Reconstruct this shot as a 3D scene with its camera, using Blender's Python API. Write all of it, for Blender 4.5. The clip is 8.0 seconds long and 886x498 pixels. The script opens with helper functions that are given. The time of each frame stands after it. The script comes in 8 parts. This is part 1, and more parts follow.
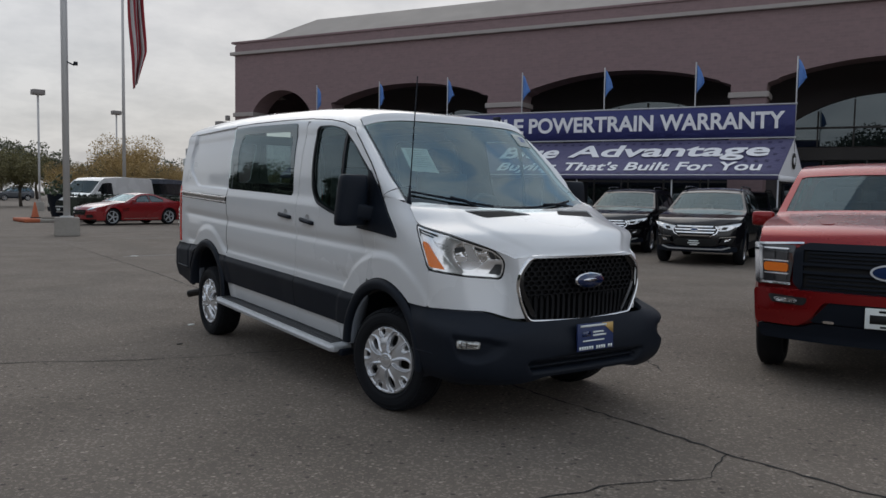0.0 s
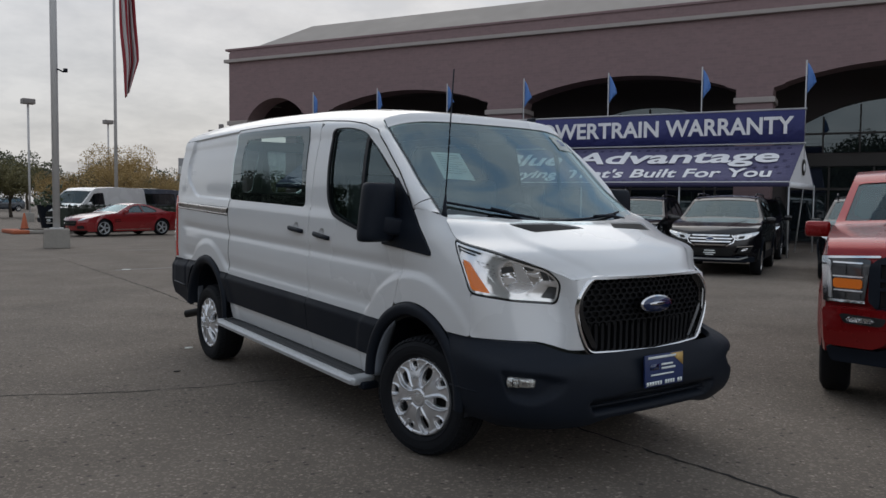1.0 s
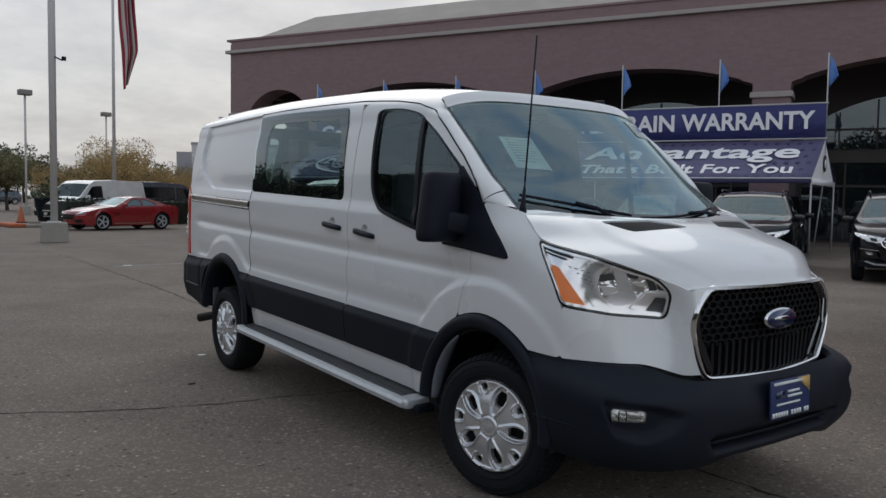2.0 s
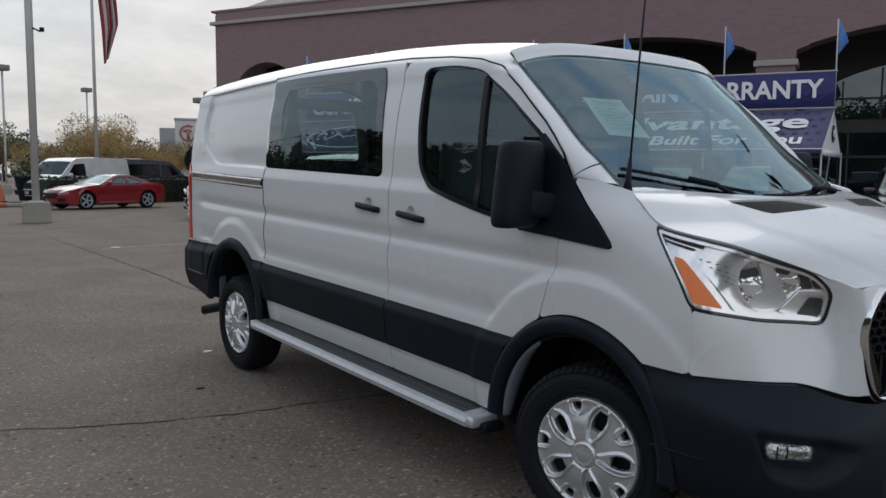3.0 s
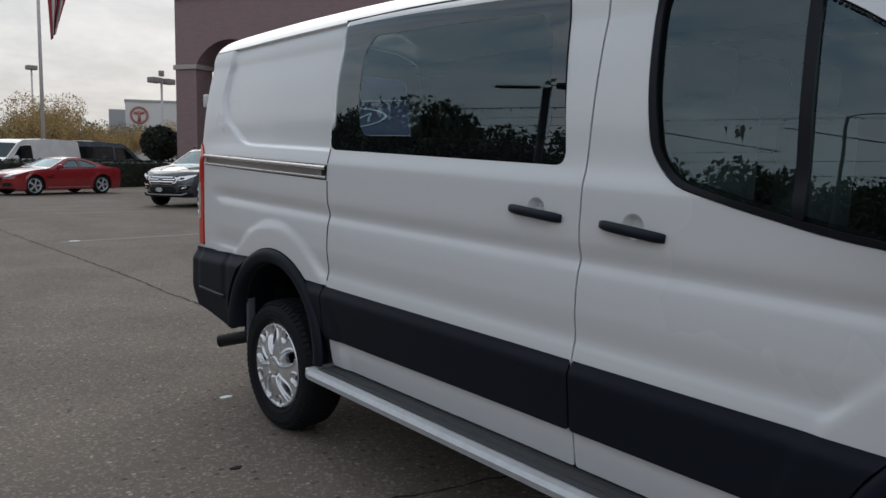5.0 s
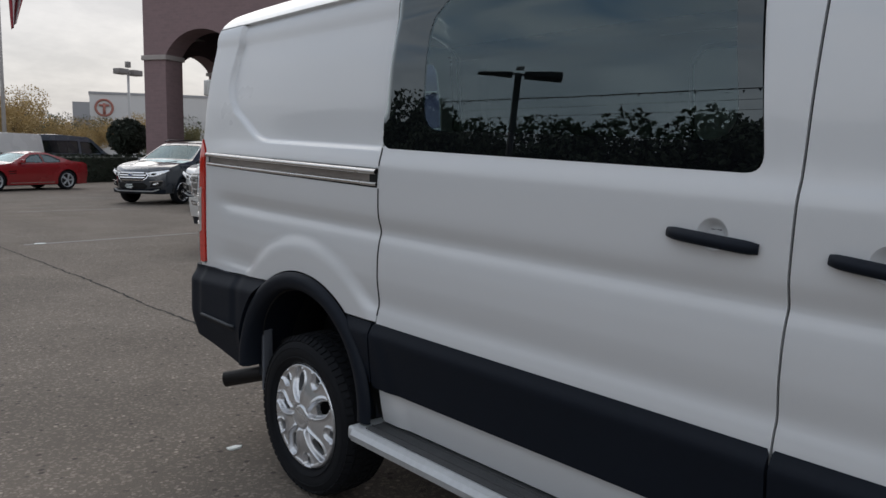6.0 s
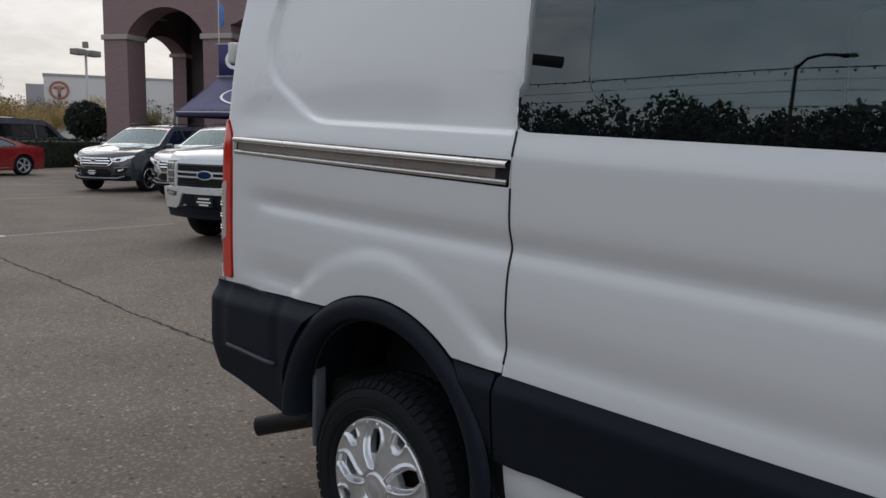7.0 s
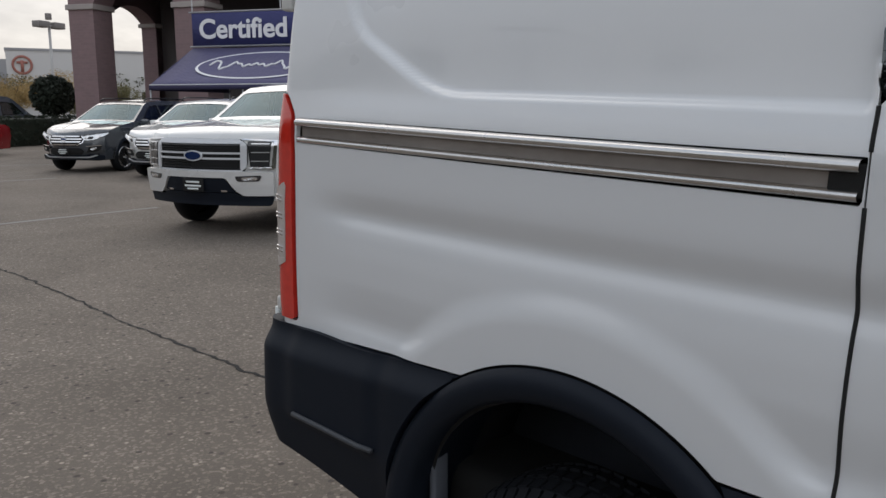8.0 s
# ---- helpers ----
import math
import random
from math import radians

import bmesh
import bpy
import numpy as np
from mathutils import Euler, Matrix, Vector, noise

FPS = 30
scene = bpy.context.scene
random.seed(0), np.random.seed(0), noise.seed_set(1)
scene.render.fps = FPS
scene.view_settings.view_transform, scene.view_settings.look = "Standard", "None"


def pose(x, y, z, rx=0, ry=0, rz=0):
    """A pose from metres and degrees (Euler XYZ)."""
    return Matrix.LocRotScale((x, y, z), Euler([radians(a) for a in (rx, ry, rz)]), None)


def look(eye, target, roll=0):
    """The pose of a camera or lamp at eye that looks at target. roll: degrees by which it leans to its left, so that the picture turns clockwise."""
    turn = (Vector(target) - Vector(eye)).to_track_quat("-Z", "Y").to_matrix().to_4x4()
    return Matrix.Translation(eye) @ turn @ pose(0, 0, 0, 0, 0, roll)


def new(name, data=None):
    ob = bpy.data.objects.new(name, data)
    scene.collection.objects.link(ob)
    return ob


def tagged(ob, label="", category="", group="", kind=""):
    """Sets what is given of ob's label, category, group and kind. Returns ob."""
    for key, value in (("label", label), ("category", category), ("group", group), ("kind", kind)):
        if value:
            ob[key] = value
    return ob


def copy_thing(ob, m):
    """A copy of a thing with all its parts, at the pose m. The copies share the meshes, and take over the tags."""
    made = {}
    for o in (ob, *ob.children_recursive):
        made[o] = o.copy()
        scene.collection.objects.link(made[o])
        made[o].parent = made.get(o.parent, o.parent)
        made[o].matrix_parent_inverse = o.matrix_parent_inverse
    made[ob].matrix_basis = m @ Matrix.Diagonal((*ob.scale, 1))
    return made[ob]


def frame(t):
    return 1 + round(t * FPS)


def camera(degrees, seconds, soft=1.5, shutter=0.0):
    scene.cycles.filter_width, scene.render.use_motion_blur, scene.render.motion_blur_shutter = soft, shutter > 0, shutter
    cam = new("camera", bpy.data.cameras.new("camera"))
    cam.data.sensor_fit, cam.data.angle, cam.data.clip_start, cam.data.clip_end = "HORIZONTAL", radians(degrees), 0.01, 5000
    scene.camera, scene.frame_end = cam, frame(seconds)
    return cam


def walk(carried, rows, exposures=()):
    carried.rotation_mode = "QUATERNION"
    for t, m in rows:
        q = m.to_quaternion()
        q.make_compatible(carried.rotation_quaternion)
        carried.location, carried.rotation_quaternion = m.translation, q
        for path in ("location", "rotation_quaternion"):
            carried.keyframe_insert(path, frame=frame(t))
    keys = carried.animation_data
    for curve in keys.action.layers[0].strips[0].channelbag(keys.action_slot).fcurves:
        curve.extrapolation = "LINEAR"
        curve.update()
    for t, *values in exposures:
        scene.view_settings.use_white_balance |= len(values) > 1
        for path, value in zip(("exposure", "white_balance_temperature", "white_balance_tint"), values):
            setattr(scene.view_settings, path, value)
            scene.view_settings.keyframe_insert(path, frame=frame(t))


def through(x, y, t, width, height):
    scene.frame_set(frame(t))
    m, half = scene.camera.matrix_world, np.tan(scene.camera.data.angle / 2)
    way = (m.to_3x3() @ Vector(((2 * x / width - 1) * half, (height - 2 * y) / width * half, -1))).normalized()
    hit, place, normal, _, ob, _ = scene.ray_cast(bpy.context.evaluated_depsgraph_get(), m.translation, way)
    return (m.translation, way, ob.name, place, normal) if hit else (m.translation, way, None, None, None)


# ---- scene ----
cam = camera(58.0, 8.0)
PATH = [
    (0.0, (-3.624, -4.372, 1.399), (-2.463, -2.749, 1.266), 0.9),
    (0.5, (-3.580, -4.032, 1.411), (-2.410, -2.414, 1.291), 0.7),
    (1.0, (-3.440, -3.665, 1.411), (-2.265, -2.051, 1.299), 0.6),
    (1.5, (-3.381, -3.275, 1.394), (-2.202, -1.663, 1.287), 0.9),
    (3.0, (-3.185, -2.061, 1.397), (-1.978, -0.476, 1.211), 0.4),
    (3.5, (-3.120, -1.649, 1.383), (-1.889, -0.084, 1.186), -0.3),
    (4.0, (-3.024, -1.213, 1.388), (-1.771, 0.332, 1.185), 0.3),
    (4.5, (-3.006, -0.738, 1.405), (-1.725, 0.783, 1.194), 0.9),
    (5.0, (-2.912, -0.295, 1.390), (-1.619, 1.214, 1.171), 0.9),
    (6.5, (-2.602, 1.025, 1.423), (-1.221, 2.450, 1.176), 1.0),
    (7.0, (-2.502, 1.503, 1.407), (-1.089, 2.894, 1.139), 1.1),
    (7.5, (-2.371, 1.984, 1.412), (-0.922, 3.330, 1.110), 0.5),
    (8.0, (-2.188, 2.461, 1.429), (-0.742, 3.800, 1.086), 0.0),
]
walk(cam, [(t, look(eye, target, roll)) for t, eye, target, roll in PATH],
     [(0.0, 0.65, 6430, 10), (1.5, 0.66, 6460, 10), (3.5, 0.89, 6470, 10), (5.0, 0.90, 6510, 10), (6.5, 0.93, 6570, 11), (8.0, 1.06, 6690, 11)])

# ---- light: a bright overcast sky, the sun veiled high behind the building ----
SUN_AZ, SUN_EL = 62.0, 42.0  # degrees from +x towards +y, and above the horizon
world = bpy.data.worlds.new("overcast_sky")
scene.world = world
world.use_nodes = True
wn, wl = world.node_tree.nodes, world.node_tree.links
sky = wn.new("ShaderNodeTexSky")
sky.sky_type, sky.sun_disc = "NISHITA", False
sky.sun_elevation, sky.sun_rotation = radians(SUN_EL), radians(90 - SUN_AZ)
sky.air_density, sky.dust_density = 1.0, 4.0
tc = wn.new("ShaderNodeTexCoord")
sep = wn.new("ShaderNodeSeparateXYZ")
wl.new(tc.outputs["Generated"], sep.inputs[0])
# cloud deck: noise on the direction, stretched out towards the horizon
lift = wn.new("ShaderNodeMath")
lift.operation, lift.inputs[1].default_value = "ADD", 0.28
wl.new(sep.outputs[2], lift.inputs[0])
dv = wn.new("ShaderNodeVectorMath")
dv.operation = "DIVIDE"
cmb = wn.new("ShaderNodeCombineXYZ")
for k in range(3):
    wl.new(lift.outputs[0], cmb.inputs[k])
wl.new(tc.outputs["Generated"], dv.inputs[0])
wl.new(cmb.outputs[0], dv.inputs[1])
cn = wn.new("ShaderNodeTexNoise")
cn.inputs["Scale"].default_value, cn.inputs["Detail"].default_value, cn.inputs["Roughness"].default_value = 4.2, 7.0, 0.58
wl.new(dv.outputs[0], cn.inputs["Vector"])
ramp = wn.new("ShaderNodeValToRGB")
ramp.color_ramp.elements[0].position, ramp.color_ramp.elements[0].color = 0.36, (5.7, 5.95, 6.35, 1)
ramp.color_ramp.elements[1].position, ramp.color_ramp.elements[1].color = 0.64, (7.75, 7.9, 8.15, 1)
wl.new(cn.outputs[0], ramp.inputs[0])
mixc = wn.new("ShaderNodeMixRGB")
mixc.inputs[0].default_value = 0.86
wl.new(sky.outputs[0], mixc.inputs[1])
# the deck is thicker and duller over the building, thinner and brighter over the street
dot = wn.new("ShaderNodeVectorMath")
dot.operation, dot.inputs[1].default_value = "DOT_PRODUCT", (math.cos(radians(SUN_AZ)) * 0.85, math.sin(radians(SUN_AZ)) * 0.85, 0.53)
wl.new(tc.outputs["Generated"], dot.inputs[0])
glow = wn.new("ShaderNodeMapRange")
glow.inputs["From Min"].default_value, glow.inputs["From Max"].default_value = -1.0, 1.0
glow.inputs["To Min"].default_value, glow.inputs["To Max"].default_value = 1.47, 0.74
wl.new(dot.outputs["Value"], glow.inputs[0])
deck = wn.new("ShaderNodeVectorMath")
deck.operation = "SCALE"
wl.new(ramp.outputs[0], deck.inputs[0]), wl.new(glow.outputs[0], deck.inputs["Scale"])
# thin places overhead, where blue shows through in streaks
cn2 = wn.new("ShaderNodeTexNoise")
cn2.inputs["Scale"].default_value, cn2.inputs["Detail"].default_value, cn2.inputs["Roughness"].default_value = 3.8, 7.0, 0.6
squash = wn.new("ShaderNodeMapping")
squash.inputs["Scale"].default_value, squash.inputs["Rotation"].default_value = (0.7, 2.0, 1.0), (0, 0, 0.5)
wl.new(dv.outputs[0], squash.inputs["Vector"]), wl.new(squash.outputs[0], cn2.inputs["Vector"])
thin, high, veil = wn.new("ShaderNodeMapRange"), wn.new("ShaderNodeMapRange"), wn.new("ShaderNodeMath")
thin.inputs["From Min"].default_value, thin.inputs["From Max"].default_value = 0.43, 0.62
high.inputs["From Min"].default_value, high.inputs["From Max"].default_value = 0.20, 0.50
wl.new(cn2.outputs[0], thin.inputs[0]), wl.new(sep.outputs[2], high.inputs[0])
veil.operation = "MULTIPLY"
wl.new(thin.outputs[0], veil.inputs[0]), wl.new(high.outputs[0], veil.inputs[1])
# the dome is a little brighter overhead than at the horizon
climb, dome, gaps = wn.new("ShaderNodeMapRange"), wn.new("ShaderNodeVectorMath"), wn.new("ShaderNodeMixRGB")
climb.inputs["To Min"].default_value, climb.inputs["To Max"].default_value = 0.73, 0.79
dome.operation = "SCALE"
wl.new(sep.outputs[2], climb.inputs[0]), wl.new(deck.outputs[0], dome.inputs[0]), wl.new(climb.outputs[0], dome.inputs["Scale"])
gaps.inputs[2].default_value = (2.3, 3.2, 4.3, 1)
wl.new(veil.outputs[0], gaps.inputs[0]), wl.new(dome.outputs[0], gaps.inputs[1])
wl.new(gaps.outputs[0], mixc.inputs[2])
wl.new(mixc.outputs[0], wn["Background"].inputs[0])
wn["Background"].inputs[1].default_value = 0.085

sun = new("sun", bpy.data.lights.new("sun", "SUN"))
sun.data.energy, sun.data.angle, sun.data.color = 0.5, radians(60), (1.0, 0.98, 0.94)
ca, sa, ce, se = math.cos(radians(SUN_AZ)), math.sin(radians(SUN_AZ)), math.cos(radians(SUN_EL)), math.sin(radians(SUN_EL))
sun.matrix_world = look((60 * ca * ce, 60 * sa * ce, 60 * se), (0, 0, 0))
# ---- materials ----
def tint(c, f):
    return tuple(min(1.0, a * f) for a in c)


def surface(name, base, rough=0.5, metal=0.0, coat=0.0, vary=0.12, grain=40.0, patch=1.5, bump=0.0, bump_scale=200.0, per_piece=0.0, spec=0.5, rvary=0.08):
    """A node material with colour and gloss that vary at a fine and a coarse scale."""
    m = bpy.data.materials.new(name)
    m.use_nodes = True
    n, l = m.node_tree.nodes, m.node_tree.links
    b = n["Principled BSDF"]
    b.inputs["Metallic"].default_value, b.inputs["Coat Weight"].default_value = metal, coat
    b.inputs["Coat Roughness"].default_value = 0.04
    b.inputs["Specular IOR Level"].default_value = spec
    tex = n.new("ShaderNodeTexCoord")
    fine, coarse = n.new("ShaderNodeTexNoise"), n.new("ShaderNodeTexNoise")
    for t, sc, d in ((fine, grain, 3), (coarse, patch, 5)):
        t.inputs["Scale"].default_value, t.inputs["Detail"].default_value = sc, d
        l.new(tex.outputs["Object"], t.inputs["Vector"])
    mx = n.new("ShaderNodeMath")
    mx.operation = "ADD"
    l.new(fine.outputs[0], mx.inputs[0]), l.new(coarse.outputs[0], mx.inputs[1])
    if per_piece:
        info, ad = n.new("ShaderNodeObjectInfo"), n.new("ShaderNodeMath")
        ad.operation, ad.inputs[1].default_value = "MULTIPLY_ADD", per_piece
        l.new(info.outputs["Random"], ad.inputs[0]), l.new(mx.outputs[0], ad.inputs[2])
        mx = ad
    rp = n.new("ShaderNodeValToRGB")
    rp.color_ramp.elements[0].position, rp.color_ramp.elements[0].color = 0.0, (*tint(base, 1 - vary), 1)
    rp.color_ramp.elements[1].position, rp.color_ramp.elements[1].color = 1.0, (*tint(base, 1 + vary), 1)
    half = n.new("ShaderNodeMath")
    half.operation, half.inputs[1].default_value = "MULTIPLY", 0.5
    l.new(mx.outputs[0], half.inputs[0]), l.new(half.outputs[0], rp.inputs[0]), l.new(rp.outputs[0], b.inputs["Base Color"])
    rr = n.new("ShaderNodeMapRange")
    rr.inputs["From Min"].default_value, rr.inputs["From Max"].default_value = 0.3, 0.7
    rr.inputs["To Min"].default_value, rr.inputs["To Max"].default_value = max(0.02, rough - rvary), min(1, rough + rvary)
    l.new(coarse.outputs[0], rr.inputs[0]), l.new(rr.outputs[0], b.inputs["Roughness"])
    if bump:
        bt, bp = n.new("ShaderNodeTexNoise"), n.new("ShaderNodeBump")
        bt.inputs["Scale"].default_value, bt.inputs["Detail"].default_value = bump_scale, 3
        bp.inputs["Strength"].default_value, bp.inputs["Distance"].default_value = bump, 1.0 / bump_scale
        l.new(tex.outputs["Object"], bt.inputs["Vector"]), l.new(bt.outputs[0], bp.inputs["Height"]), l.new(bp.outputs[0], b.inputs["Normal"])
    return m


def glazing(name, tone, rough=0.0, clear=0.3, spec=0.5, ior=1.6, through=None):
    """Tinted pane: part of the light goes straight through, the rest is a dark polished sheet."""
    m = bpy.data.materials.new(name)
    m.use_nodes = True
    n, l = m.node_tree.nodes, m.node_tree.links
    b = n["Principled BSDF"]
    b.inputs["Base Color"].default_value, b.inputs["Roughness"].default_value = (*tone, 1), rough
    b.inputs["IOR"].default_value = 1.5
    thr, gl, mx, mx2 = n.new("ShaderNodeBsdfTransparent"), n.new("ShaderNodeBsdfGlossy"), n.new("ShaderNodeMixShader"), n.new("ShaderNodeMixShader")
    lw, pw, fr = n.new("ShaderNodeLayerWeight"), n.new("ShaderNodeMath"), n.new("ShaderNodeMath")
    f0 = ((ior - 1) / (ior + 1)) ** 2
    thr.inputs[0].default_value = (*(through or tuple(0.5 + 0.5 * c for c in tone)), 1)
    gl.inputs["Roughness"].default_value = rough
    gl.inputs[0].default_value = (spec * 1.46, spec * 1.86, spec * 2, 1)
    lw.inputs["Blend"].default_value = 0.5
    pw.operation, pw.inputs[1].default_value = "POWER", 5.0
    fr.operation, fr.inputs[1].default_value, fr.inputs[2].default_value = "MULTIPLY_ADD", 1 - f0, f0
    l.new(lw.outputs["Facing"], pw.inputs[0]), l.new(pw.outputs[0], fr.inputs[0])
    mx.inputs[0].default_value = clear
    l.new(b.outputs[0], mx.inputs[1]), l.new(thr.outputs[0], mx.inputs[2])
    l.new(fr.outputs[0], mx2.inputs[0]), l.new(mx.outputs[0], mx2.inputs[1]), l.new(gl.outputs[0], mx2.inputs[2])
    l.new(mx2.outputs[0], n["Material Output"].inputs[0])
    return m


WHITE = surface("white_car_paint", (0.70, 0.71, 0.72), 0.30, coat=0.75, vary=0.02, grain=3, patch=0.8, rvary=0.05)
PLASTIC = surface("black_textured_plastic", (0.0078, 0.0112, 0.0182), 0.52, vary=0.22, bump=0.2, bump_scale=500, spec=0.17)
GLOSSBLACK = surface("gloss_black_trim", (0.010, 0.010, 0.011), 0.18, vary=0.1)
DARK = surface("dark_underbody", (0.012, 0.012, 0.012), 0.85, vary=0.3)
WINDOWSEAL = surface("black_window_seal", (0.006, 0.0075, 0.012), 0.42, vary=0.15, spec=0.2)
WHEELWELL = surface("dusty_wheel_liner", (0.030, 0.034, 0.044), 0.9, vary=0.35, grain=20)
# paler than the bumper plastic: an edge highlight put into the colour
EDGEGLINT = surface("scuffed_plastic_rib", (0.045, 0.050, 0.058), 0.55, vary=0.25)
RUBBER = surface("tyre_rubber", (0.0075, 0.0085, 0.011), 0.75, vary=0.25, bump=0.15, bump_scale=150, spec=0.25)
SILVER = surface("silver_wheel_cover", (0.70, 0.71, 0.73), 0.28, metal=0.75, vary=0.06)
CHROME = surface("bright_chrome", (0.80, 0.80, 0.81), 0.12, metal=1.0, vary=0.04, rvary=0.04)
STEEL = surface("worn_steel", (0.66, 0.64, 0.62), 0.28, metal=0.95, vary=0.2, grain=90)
ALU = surface("brushed_aluminium", (0.56, 0.58, 0.60), 0.42, metal=0.4, vary=0.28, grain=28, patch=4)
TREAD = surface("grey_step_tread", (0.055, 0.057, 0.060), 0.75, vary=0.3, bump=0.5, bump_scale=160)
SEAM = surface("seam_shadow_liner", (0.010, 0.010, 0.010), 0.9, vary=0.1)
TINTED = glazing("tinted_privacy_glass", (0.008, 0.011, 0.012), 0.0, 0.90, ior=1.9, through=(0.55, 0.66, 0.65))
DOORGLASS = glazing("green_door_glass", (0.01, 0.016, 0.015), 0.0, 0.93, ior=1.85, through=(0.50, 0.60, 0.60))
FRIT = glazing("black_ceramic_frit", (0.004, 0.0045, 0.006), 0.0, 0.0, ior=1.62)
SCREEN = glazing("windscreen_glass", (0.02, 0.032, 0.030), 0.0, 0.97, ior=2.75, through=(0.74, 0.88, 0.84))
LENS = glazing("clear_lamp_lens", (1.0, 1.0, 1.0), 0.0, 0.99, ior=1.3)
BOWL = surface("silvered_reflector", (0.92, 0.92, 0.93), 0.14, metal=0.70, vary=0.12, grain=60)
LAMPBOWL = surface("grey_lamp_bowl", (0.78, 0.79, 0.80), 0.10, metal=0.95, vary=0.15, grain=45, bump=0.5, bump_scale=13)
LAMPGREYDARK = surface("dark_grey_facet", (0.055, 0.057, 0.06), 0.3, metal=0.4, vary=0.3, grain=40)
AMBER = surface("amber_reflector", (0.86, 0.19, 0.003), 0.35, coat=0.15, vary=0.15, grain=90)
TAILRED = surface("red_lamp_lens", (0.60, 0.030, 0.018), 0.15, coat=0.8, vary=0.4, grain=45)
TAILCLEAR = surface("pale_lamp_lens", (0.50, 0.45, 0.42), 0.25, coat=0.8, vary=0.25, grain=50)
PAPER = surface("white_paper", (0.78, 0.82, 0.80), 0.8, vary=0.05)
FAINTPRINT = surface("faint_grey_print", (0.50, 0.55, 0.54), 0.8, vary=0.05)
GRILLEBLACK = surface("matt_black_grille", (0.005, 0.0055, 0.007), 0.55, vary=0.2, spec=0.2)
BLUEPLATE = surface("navy_plate_card", (0.014, 0.030, 0.11), 0.4, vary=0.15)
INTERIOR = surface("grey_cabin_trim", (0.075, 0.075, 0.078), 0.8, vary=0.2)
EMBLEM = surface("deep_blue_emblem", (0.007, 0.022, 0.085), 0.15, coat=0.8, vary=0.05)


# ---- mesh tools ----
def part(name, bm, material, parent=None, label="", m=None, smooth=True):
    me = bpy.data.meshes.new(name)
    if isinstance(bm, bmesh.types.BMesh):
        for fc in bm.faces:
            fc.smooth = smooth
        bm.to_mesh(me)
        bm.free()
    else:
        verts, faces = bm
        me.from_pydata(verts, [], faces)
        me.polygons.foreach_set("use_smooth", [smooth] * len(me.polygons))
    me.materials.append(material)
    ob = new(name, me)
    if parent:
        ob.parent = parent
    if m is not None:
        ob.matrix_basis = m
    if label:
        ob["label"] = label
    return ob


def thing(name, m, label, category, group="", kind=""):
    ob = new(name)
    ob.empty_display_size = 0.2
    ob.matrix_basis = m
    return tagged(ob, label, category, group, kind)


def cube(bm, size, at, bevel=0.0, rot=None):
    r = bmesh.ops.create_cube(bm, size=1)
    vs = r["verts"]
    bmesh.ops.scale(bm, vec=size, verts=vs)
    if bevel:
        es = list({e for v in vs for e in v.link_edges})
        out = bmesh.ops.bevel(bm, geom=es, offset=bevel, segments=2, affect="EDGES", profile=0.6)
        vs = list({v for f in out["faces"] for v in f.verts} | {v for v in vs if v.is_valid})
    if rot is not None:
        bmesh.ops.transform(bm, matrix=rot, verts=vs)
    bmesh.ops.translate(bm, vec=at, verts=vs)
    return vs


def boxed(size, at, bevel=0.0, rot=None):
    bm = bmesh.new()
    cube(bm, size, at, bevel, rot)
    return bm


def tube(pts, r, seg=8, closed=False, taper=None):
    """A round bar through the points."""
    bm = bmesh.new()
    pts = [Vector(p) for p in pts]
    n = len(pts)
    rings = []
    for i, p in enumerate(pts):
        a, b = pts[i - 1] if (i or closed) else p, pts[(i + 1) % n] if (i < n - 1 or closed) else p
        d = (b - a).normalized()
        up = Vector((0, 0, 1)) if abs(d.z) < 0.9 else Vector((0, 1, 0))
        s = d.cross(up).normalized()
        w = s.cross(d)
        rad = r if taper is None else r + (taper - r) * i / max(1, n - 1)
        rings.append([bm.verts.new(p + rad * (math.cos(2 * math.pi * k / seg) * s + math.sin(2 * math.pi * k / seg) * w)) for k in range(seg)])
    for i in range(n if closed else n - 1):
        q, w = rings[i], rings[(i + 1) % n]
        for k in range(seg):
            bm.faces.new((q[k], q[(k + 1) % seg], w[(k + 1) % seg], w[k]))
    if not closed:
        bm.faces.new(rings[0][::-1])
        bm.faces.new(rings[-1])
    bmesh.ops.recalc_face_normals(bm, faces=bm.faces)
    return bm


def lathe(profile, seg=40, axis="x"):
    """Spins (along, radius) pairs round the axis."""
    bm = bmesh.new()
    rows = []
    for h, r in profile:
        row = []
        for k in range(seg):
            a = 2 * math.pi * k / seg
            c, s = r * math.cos(a), r * math.sin(a)
            row.append(bm.verts.new((h, c, s) if axis == "x" else (c, s, h)))
        rows.append(row)
    for q, w in zip(rows, rows[1:]):
        for k in range(seg):
            bm.faces.new((q[k], q[(k + 1) % seg], w[(k + 1) % seg], w[k]))
    bmesh.ops.remove_doubles(bm, verts=bm.verts, dist=1e-5)
    bmesh.ops.recalc_face_normals(bm, faces=bm.faces)
    return bm


def prism(outline, depth, m=None):
    """A closed outline in the x-z plane, made thick along y."""
    bm = bmesh.new()
    a = [bm.verts.new((x, 0, z)) for x, z in outline]
    b = [bm.verts.new((x, depth, z)) for x, z in outline]
    n = len(outline)
    bm.faces.new(a), bm.faces.new(b[::-1])
    for i in range(n):
        bm.faces.new((a[i], b[i], b[(i + 1) % n], a[(i + 1) % n]))
    bmesh.ops.recalc_face_normals(bm, faces=bm.faces)
    if m is not None:
        bm.transform(m)
    return bm


def smooth01(t):
    t = np.clip(t, 0, 1)
    return t * t * (3 - 2 * t)


